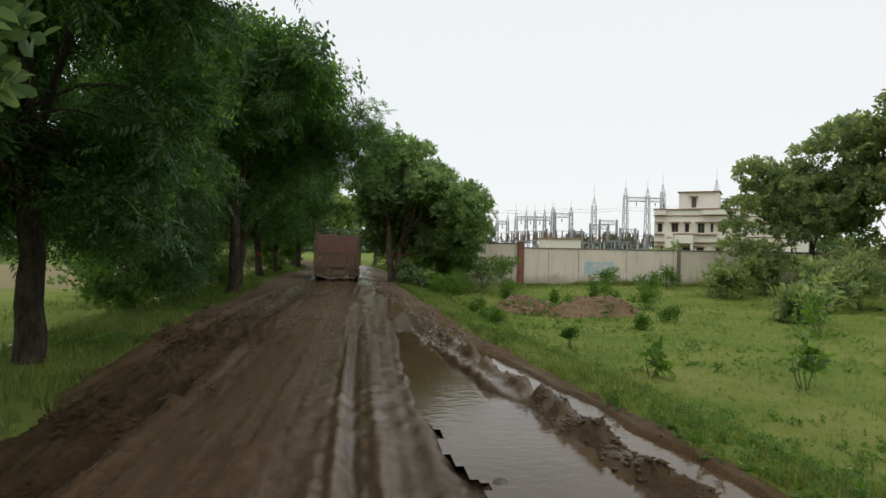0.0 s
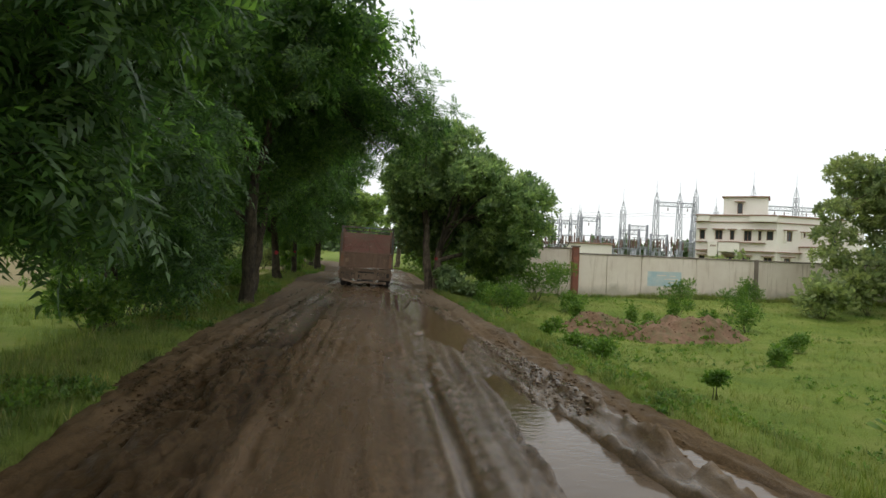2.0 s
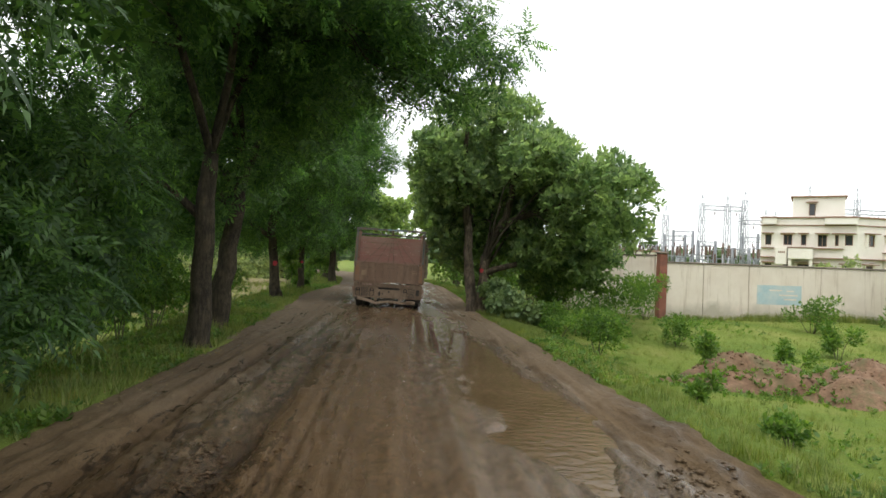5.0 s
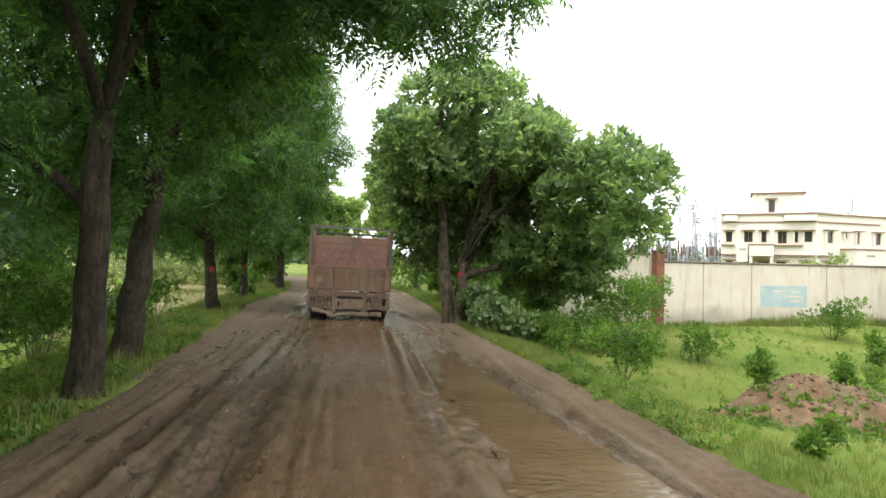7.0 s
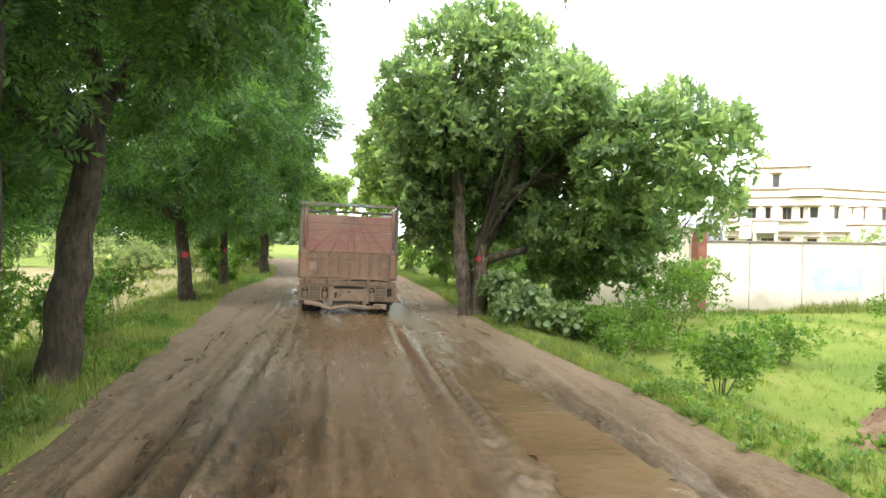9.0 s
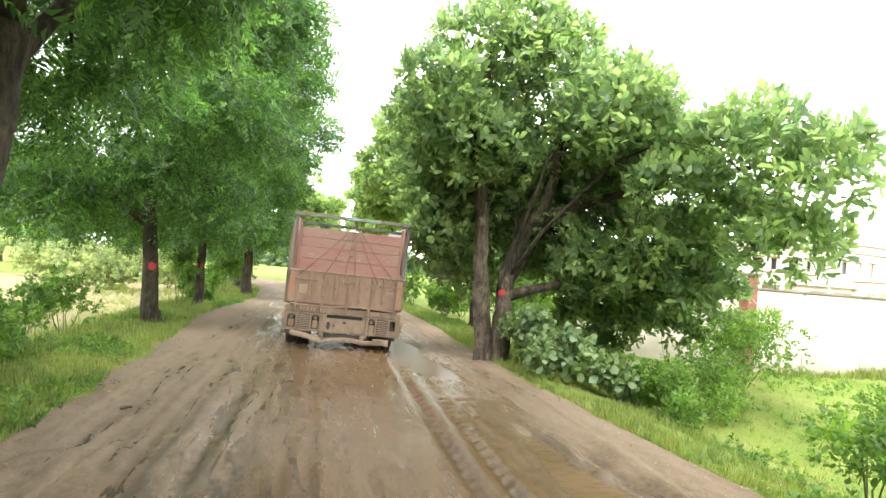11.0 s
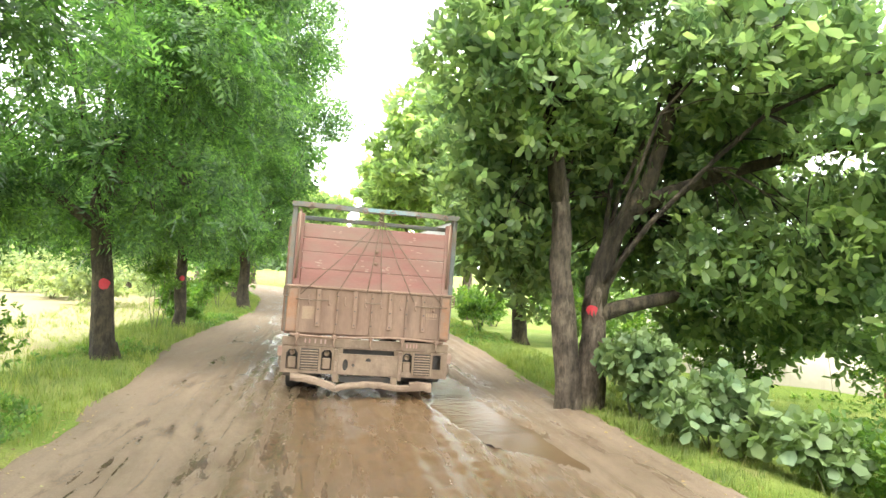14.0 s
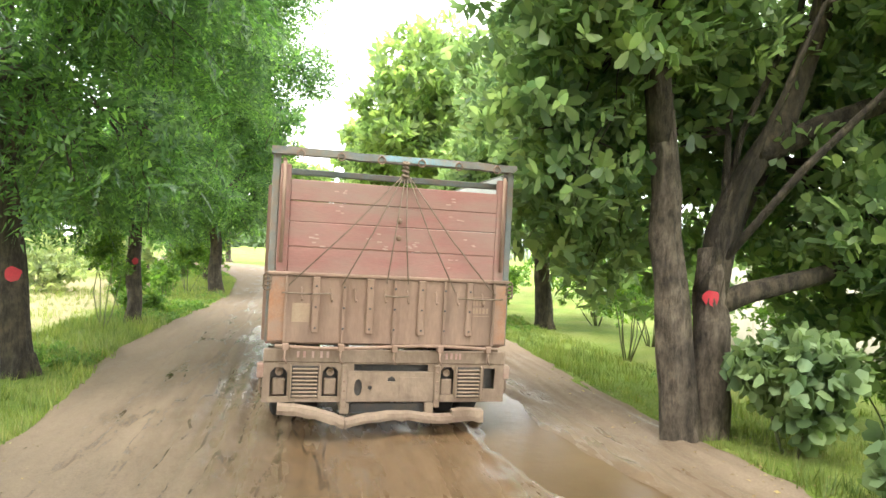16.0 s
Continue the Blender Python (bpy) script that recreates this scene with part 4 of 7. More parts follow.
HANGING = {17: [((1.2, 0.0, 1.1), 0.75), ((0.8, 1.1, 1.2), 0.85), ((0.3, 2.3, 1.2), 0.95), ((1.0, 2.5, 1.8), 0.85), ((-0.2, 3.7, 1.5), 0.95), ((1.0, 0.1, 1.9), 0.9), ((0.4, 1.7, 1.9), 1.1), ((-0.6, 1.2, 2.8), 1.2), ((1.1, 2.2, 2.9), 1.0), ((-1.2, 3.0, 1.9), 1.1), ((-0.1, -1.2, 2.1), 1.0), ((0.6, 3.4, 2.2), 0.9), ((-1.6, 0.2, 1.7), 1.1), ((0.9, 1.0, 1.1), 0.7), ((-0.4, 2.6, 1.0), 0.8)],
           11: [((1.5, 0.0, 2.0), 0.6), ((1.3, 0.3, 2.8), 0.7), ((1.0, -0.4, 2.4), 0.65), ((1.6, -0.2, 3.4), 0.7), ((0.8, 0.6, 3.2), 0.8), ((1.9, 0.2, 4.0), 0.7), ((0.8, 3.5, 2.7), 1.0), ((-0.6, 4.5, 2.2), 1.1), ((-2.0, 3.0, 2.2), 1.1), ((1.0, 5.0, 3.3), 1.0), ((-1.0, 6.0, 2.6), 1.2), ((-2.6, 5.2, 2.4), 1.2)],
           12: [((4.0, 0.0, 4.5), 0.55), ((4.5, 0.1, 4.9), 0.6), ((5.0, 0.1, 4.8), 0.55), ((5.3, 0.2, 5.4), 0.6), ((4.6, -0.2, 5.6), 0.7), ((3.4, 0.0, 4.9), 0.6), ((2.8, 0.2, 4.9), 0.7), ((5.6, 0.2, 6.0), 0.55), ((3.8, 0.2, 5.1), 0.6), ((3.4, 0.0, 5.6), 0.75), ((4.5, 0.2, 6.1), 0.9), ((4.8, 0.5, 6.8), 0.75), ((3.7, 0.2, 5.9), 0.95), ((2.9, 0.7, 6.3), 1.1), ((2.3, 0.0, 6.9), 1.2), ((-0.9, -1.2, 2.6), 0.9), ((-1.4, 0.4, 2.2), 1.0), ((-1.2, -0.6, 1.6), 0.8), ((-1.7, 0.3, 1.0), 0.8), ((-1.0, -1.4, 3.4), 0.9), ((-2.0, -0.4, 2.6), 1.0), ((-2.4, 0.8, 1.8), 1.0), ((-1.9, -1.2, 3.6), 1.0), ((-2.8, 0.0, 3.4), 1.1), ((-1.3, 0.6, 3.0), 0.8), ((-2.2, -0.8, 1.3), 0.8)], 13: [((4.4, -0.4, 6.2), 0.8), ((5.6, -0.4, 6.3), 0.75), ((3.4, -0.4, 6.4), 0.95), ((5.9, 0.0, 6.6), 0.5), ((0.6, 0.8, 3.9), 0.9), ((1.5, 1.5, 4.5), 0.9), ((2.0, 0.3, 5.0), 0.9), ((0.2, 2.4, 3.7), 0.9), ((1.4, 3.0, 4.5), 0.9), ((-0.8, 1.8, 3.3), 0.9), ((2.4, 1.8, 5.6), 1.0), ((-1.0, 0.6, 2.4), 1.0), ((-1.6, 1.6, 2.0), 1.0), ((-1.6, 3.4, 4.6), 1.1), ((-0.2, 4.2, 5.0), 1.1), ((-2.6, 4.6, 4.8), 1.2), ((1.0, 4.8, 5.6), 1.0), ((-1.2, 5.4, 5.6), 1.1), ((-3.2, 2.8, 4.0), 1.1), ((0.4, 3.2, 5.4), 1.0), ((-3.8, 6.0, 5.0), 1.2), ((-1.2, 4.2, 3.6), 0.9), ((-0.2, 4.8, 3.8), 0.85), ((-2.2, 5.0, 3.5), 0.95), ((0.3, 5.6, 4.2), 0.8), ((-1.4, 6.0, 3.9), 0.9), ((-3.2, 5.6, 3.6), 1.0)],
           14: [((-2.0, -1.0, 3.2), 1.1), ((-3.0, 0.5, 3.6), 1.2), ((-1.0, -2.0, 3.7), 1.1), ((-2.5, -2.5, 4.3), 1.2), ((-4.0, -1.5, 4.5), 1.3), ((-3.5, 1.5, 3.0), 1.1), ((0.7, -2.2, 4.6), 1.1)]}
LOW = [((0.9, -1.2, 3.0), 0.8), ((1.4, 0.2, 3.1), 0.8), ((-0.6, -1.4, 2.9), 0.8), ((0.2, 1.4, 2.9), 0.85), ((-1.8, -1.6, 2.8), 0.9), ((1.0, 1.6, 3.2), 0.8), ((-2.6, 1.4, 2.9), 0.9), ((-2.2, 0.4, 3.4), 1.0), ((-2.9, -0.8, 2.9), 0.95), ((-3.6, 0.6, 3.5), 1.05), ((-1.4, 1.2, 3.6), 0.95), ((1.2, -0.5, 3.8), 0.9), ((-4.3, -0.4, 3.1), 0.95), ((-5.0, 0.8, 3.7), 1.0), ((0.3, -0.6, 3.1), 0.8), ((-0.9, 0.2, 2.8), 0.85), ((0.8, 0.4, 3.3), 0.8), ((-0.4, 0.9, 2.9), 0.85), ((-1.6, -0.6, 3.0), 0.9)]
# high leaf clumps added to shade the left half of the road
OVERHEAD = {17: [((1.6, -2.4, 7.0), 1.2), ((2.4, -0.6, 7.4), 1.3), ((2.0, 2.4, 7.2), 1.3), ((0.6, 0.8, 7.8), 1.4)],
            11: [((1.0, 2.2, 7.6), 1.3), ((0.2, 4.0, 7.8), 1.3), ((2.2, 0.6, 7.7), 1.3)]}
for nx, ny, seed, fork, girth, top, wide, skirt, reach in NEEMS:
    lean = {11: -0.1, 12: 0.08, 13: 0.52, 14: -0.4}.get(seed, -0.15)
    clumps = neem_clumps(seed, reach, top, wide, skirt=skirt) + [(np.array(c), r) for c, r in HANGING.get(seed, []) + ([((a, b, c - 0.5), r) for (a, b, c), r in LOW] if 14 <= seed <= 16 else [])]
    bare = {12: 5.4, 13: 5.0, 14: 2.9}.get(seed, 0)  # height to which the trunk stands clear of leaves
    clumps = [(c, r) for c, r in clumps if not (abs(c[0] - 0.3 * lean) < 0.45 + 0.4 * r and c[1] < 0.9 and c[2] < bare)]
    if seed == 17:
        clumps = [(c, r) for c, r in clumps if not (c[0] < -1.0 and c[2] < 3.4)]
    if seed == 11:
        clumps = [(c, r) for c, r in clumps if not ((c[0] > 1.5 and c[1] > 1.0) or (c[0] > -0.5 and c[1] > 2.5 and c[2] > 3.4))]
    clumps += [(np.array(c), r) for c, r in OVERHEAD.get(seed, [])]
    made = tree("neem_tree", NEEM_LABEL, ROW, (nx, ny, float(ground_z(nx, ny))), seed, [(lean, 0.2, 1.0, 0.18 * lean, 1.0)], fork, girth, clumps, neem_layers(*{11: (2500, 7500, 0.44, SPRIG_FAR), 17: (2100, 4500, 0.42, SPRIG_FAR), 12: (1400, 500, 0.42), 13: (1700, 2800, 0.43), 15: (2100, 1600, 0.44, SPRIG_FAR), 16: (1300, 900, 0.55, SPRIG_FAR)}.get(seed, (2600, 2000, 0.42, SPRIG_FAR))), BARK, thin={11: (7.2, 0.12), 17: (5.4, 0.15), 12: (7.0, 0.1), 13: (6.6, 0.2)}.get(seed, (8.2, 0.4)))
    if seed in (14, 15):
        MARKED.append(made)
far_neem = None
# the last three are unseen trees, added to shade the near left side
for k, (nx, ny, turn) in enumerate([(-4.2, 56.5, 0), (-6.2, 62.5, 140), (-9.4, 69, 60), (-14.5, 76, 200), (-22, 83, 300), (-31, 91, 30), (-43, 97, 90), (-58, 106, 250), (-3.6, -2.5, 15), (-4.9, 2.6, 110), (-3.4, -13, 200)]):
    at = (nx, ny, float(ground_z(nx, ny)))
    if far_neem is None:
        far_neem = tree("neem_tree", NEEM_LABEL, ROW, at, 31, [(0, 0.2, 1.0, 0.0, 1.0)], 3.2, 0.21, neem_clumps(31, 0.4, 11, 3.7), neem_layers(520, 420, 1.0, SPRIG_PLAIN), BARK)
    else:
        s = 1.3 if ny < 5 else 1.0
        copy_thing(far_neem, pose(*at, 0, 0, turn) @ Matrix.Diagonal((s, s, s, 1)))


def broad_tree(label, place, seed, stems, fork, girth, centre, radii, count, size, n_leaf, mat=None, leaf=0.3, extra=(), form=None, group="broad-leaved trees beside the road", boughs=(), slim=1.0, wood=None):
    rng = np.random.default_rng(seed)
    cl = lumps(rng, centre, radii, count, size, -0.8) + [(np.array(c, float), r) for c, r in extra]
    if boughs:  # the side towards the road is open below, and shows its limbs
        cl = [q for q in cl if not (q[0][1] < -0.2 and -1.2 < q[0][0] < 1.5 and q[0][2] < 6.4) and not (0.9 < q[0][0] < 2.0 and q[0][1] < 0.3 and 2.8 < q[0][2] < 4.4)]
    return tree("broad_leaved_tree", label, group, place, seed, stems, fork, girth, cl,
                [(mat or BROAD, n_leaf, form or ROSETTE, leaf, 0.2, 0.62), (mat or BROAD, n_leaf // 12, PLAIN, leaf * 1.2, 0.2, 0.1)], wood or BARK_PALE, 0, boughs, slim)


big_tree = broad_tree("large twin-trunked tree with broad bright green leaves", (3.42, 33.3, 0.0), 41,
                      [(-0.28, 0.1, 0.85, 0.0, 1.0), (0.4, 0.16, 1.0, 0.24, 0.58)], 3.3, 0.235, (0.65, -0.6, 4.9), (2.6, 2.8, 2.5), 34, 1.0, 10200, leaf=0.18, form=WHORL,
                      boughs=[([(0.36, 0.14, 1.45), (0.46, 0.12, 2.1), (0.6, 0.05, 2.6), (1.08, -0.05, 3.3), (1.22, -0.3, 4.3), (1.42, -0.4, 5.4), (1.45, -0.5, 6.6)], 0.175),
                              ([(0.78, 0.0, 2.9), (1.3, -0.2, 3.2), (2.1, -0.6, 3.55), (3.1, -1.5, 3.85), (4.0, -2.7, 4.1)], 0.13),
                              ([(0.3, 0.12, 1.3), (0.7, 0.0, 1.48), (1.1, -0.1, 1.6), (1.75, -0.2, 1.75), (2.15, -0.3, 2.2), (2.35, -0.4, 2.9)], 0.13),
                              ([(-0.27, 0.1, 3.0), (-0.42, 0.02, 4.0), (-0.5, -0.15, 5.2), (-0.4, -0.3, 6.6)], 0.15), ([(-0.26, 0.1, 2.6), (-0.1, 0.3, 3.5), (0.3, 0.7, 4.6)], 0.09)], slim=0.5,
                      extra=[((1.2, 1.2, 2.6), 0.9), ((0.8, 1.6, 3.8), 0.9), ((2.2, 0.4, 4.0), 0.9), ((-0.9, 1.2, 2.2), 0.7), ((-1.3, 0.9, 3.2), 0.8), ((2.4, -0.9, 2.0), 0.7), ((-1.6, 0.4, 4.8), 0.9), ((-1.5, -0.6, 5.6), 0.9), ((3.7, 0.2, 1.3), 0.8), ((2.4, 0.5, 1.0), 0.65), ((3.1, 0.0, 0.95), 0.7), ((3.6, -0.9, 1.0), 0.65), ((1.6, 1.4, 1.75), 0.75), ((2.7, 1.2, 1.5), 0.8), ((3.4, -0.9, 1.6), 0.7), ((2.7, -0.2, 1.9), 0.6), ((1.9, -0.6, 2.5), 0.6), ((3.8, 0.4, 2.2), 1.0), ((3.4, -0.6, 2.9), 1.0), ((3.6, -1.6, 2.2), 0.95), ((3.7, -2.8, 3.0), 0.95), ((3.2, 0.8, 3.8), 1.0), ((3.2, -0.8, 4.4), 1.0), ((-1.2, 1.6, 4.0), 0.9), ((-0.4, 2.2, 3.4), 0.9), ((0.6, 2.6, 3.6), 0.9), ((1.6, 2.2, 4.4), 1.0), ((0.2, 1.4, 5.0), 1.0), ((3.7, -4.0, 2.6), 0.95), ((3.3, -1.7, 1.8), 0.85), ((3.6, -4.6, 3.5), 0.9), ((2.3, -0.6, 1.75), 0.55), ((3.8, -1.8, 1.7), 0.8), ((3.7, -4.8, 4.0), 0.7), ((3.3, -3.6, 4.4), 1.0),
                             ((1.6, 0.3, 2.9), 0.8), ((2.0, 1.0, 2.2), 0.9), ((1.9, 0.2, 1.9), 0.6), ((2.6, 0.8, 3.2), 1.0), ((1.3, 0.9, 3.7), 0.9), ((2.9, 0.6, 1.9), 0.8), ((-0.6, 1.3, 3.0), 0.8), ((-0.2, 2.0, 2.2), 0.8), ((-0.8, 0.5, 3.7), 0.8), ((0.3, 1.8, 1.6), 0.8), ((0.9, 2.2, 2.6), 0.9), ((3.6, -2.4, 3.2), 0.9), ((2.8, -1.8, 2.6), 0.9), ((2.6, -2.6, 3.6), 0.9), ((1.7, -0.5, 2.2), 0.6), ((1.05, -0.4, 1.8), 0.36), ((1.45, -0.5, 1.6), 0.42), ((1.8, -0.55, 1.85), 0.45), ((0.3, 0.0, 7.1), 1.1), ((-0.7, 0.2, 6.7), 1.0), ((1.3, 0.1, 6.9), 1.0), ((2.7, -1.7, 4.5), 1.0), ((3.3, -2.7, 4.4), 0.85), ((2.3, -1.2, 5.4), 1.0), ((-0.9, 0.6, 2.6), 0.7), ((-0.6, 1.0, 1.8), 0.6)])
# the dark bark of this trunk mostly paints the shade it stands in
broad_tree("roadside tree with dense green leaves, its trunk darkened for shade", (5.5, 42.2, -0.05), 42, [(-0.2, 0, 1.0, 0.0, 1.0)], 2.6, 0.24, (-0.2, 0, 4.6), (2.6, 2.8, 2.5), 18, 1.1, 4200, leaf=0.25, form=PLAIN, wood=BARK, extra=[((-1.3, -1.2, 2.6), 0.9), ((0.6, -1.6, 2.2), 0.9), ((1.6, -0.8, 2.4), 1.0)])
tall_tree = broad_tree("tall roadside tree with light green leaves", (6.3, 52, -0.05), 43, [(-0.2, 0, 1.0, 0.0, 1.0)], 3.5, 0.26, (-1.9, 0, 6.9), (3.3, 3.2, 4.2), 22, 1.4, 1700, PALE_BROAD, leaf=0.41, form=PLAIN)
for nx, ny, turn in [(5.4, 61, 80), (3.2, 70, 170), (-1.0, 79, 280), (-6.5, 87, 20), (-13, 94, 200), (-22, 103, 130)]:
    copy_thing(tall_tree, pose(nx, ny, -0.1, 0, 0, turn))
field_tree = broad_tree("spreading field tree with dull green leaves", (26.6, 32.2, -0.2), 45, [(0.3, 0, 1.0, 0.05, 1.0)], 2.2, 0.18, (-0.4, 0, 5.0), (4.6, 2.4, 3.6), 34, 1.0, 3900, OLIVE, 0.24,
                        extra=[((-4.6, -0.6, 3.4), 0.9), ((-5.1, -1.0, 2.4), 0.8), ((-4.4, -0.4, 4.6), 0.8), ((-3.6, -1, 2.0), 1.1), ((-2.4, -2, 1.2), 1.1), ((0, -2.4, 1.4), 1.2), ((2.6, -2.2, 1.3), 1.2)], form=PLAIN, group="trees by the compound wall")
for nx, ny, turn, k in [(30.0, 27.5, 120, 1.5), (37, 29, 220, 1.5)]:
    copy_thing(field_tree, pose(nx, ny, -0.3, 0, 0, turn) @ Matrix.Diagonal((k, k, k, 1)))
broad_tree("young roadside tree with broad leathery leaves", (-2.7, 2.7, 0.0), 47, [(0.2, 0.1, 1.0, 0.04, 1.0)], 2.4, 0.09, (0.35, 0.4, 3.3), (1.1, 1.1, 0.9), 7, 0.55, 560, leaf=0.17, extra=[((2.0, 1.4, 3.2), 0.32), ((1.8, 1.2, 3.55), 0.34), ((1.9, 1.5, 2.85), 0.3), ((1.3, 1.1, 3.7), 0.4)])


def paint_mark(owner, stem, z, facing, size, seed):
    """A daub of red paint on a trunk's bark."""
    rr = random.Random(seed)
    pts, rad = STEMS[owner.name][stem]
    i = max(k for k in range(9) if pts[k].z <= z)
    u = (z - pts[i].z) / (pts[i + 1].z - pts[i].z)
    c, r = pts[i].lerp(pts[i + 1], u), (rad[i] + (rad[i + 1] - rad[i]) * u) * 1.07
    vs = []
    for ring in (0.0, 0.5, 1.0):
        for k in range(14):
            a = 2 * math.pi * k / 14
            s = size * ring * (1 + (rr.uniform(-0.12, 0.12) if ring == 1 else 0))
            th = radians(facing) + math.cos(a) * s / r
            vs.append((c.x + math.cos(th) * r, c.y + math.sin(th) * r, z + math.sin(a) * s))
    fs = [(i * 14 + k, i * 14 + (k + 1) % 14, i * 14 + 14 + (k + 1) % 14, i * 14 + 14 + k) for i in range(2) for k in range(14)]
    Build().add(vs, fs, True).part("paint_mark", MARK, owner, "daub of bright red paint")


MARK = worn("red_marking_paint", (0.45, 0.028, 0.04), (0.5, 0.04, 0.05), (0.3, 0.04, 0.04), 6, 0.3, 0.7)
paint_mark(big_tree, 1, 1.42, -125, 0.085, 1)
for k, marked in enumerate(MARKED):
    paint_mark(marked, 0, 1.35, -62, 0.1 - 0.03 * k, 2 + k)


def shrub(label, x, y, height, radius, n_leaf, seed, mat=None, leaf=0.17, form=None, group="shrubs on the verge", name="shrub"):
    """A bush of several leaning stems."""
    rng = np.random.default_rng(seed)
    z = float(ground_z(x, y))
    ob = empty(name, x, y, z, 0, label, "shrub", group)
    count = max(3, int(radius * 7))
    cl = []
    for k in range(count):
        a, u = rng.uniform(0, 6.28), rng.uniform(0.1, 0.75)
        c = np.array([math.cos(a) * radius * u, math.sin(a) * radius * u, height * rng.uniform(0.35, 0.8)])
        cl.append((c, radius * rng.uniform(0.32, 0.55)))
        Build().tube(bend((0.05 * math.cos(a), 0.05 * math.sin(a), -0.08), c + np.array([0, 0, 0.1]), 0.05, 5, seed + k), [0.014, 0.012, 0.01, 0.008, 0.006, 0.004], 5).part("stem", STEM, ob)
    v, f = foliage(rng, cl, n_leaf, form or (OVAL if y < 34 and x > 3 else PLAIN), leaf, 0.15, 1.0, 0.25)
    v[:, 2] = np.maximum(v[:, 2], 0.02)
    part("foliage", fast_mesh("foliage", v, f, [mat or WEED]), ob)
    return ob


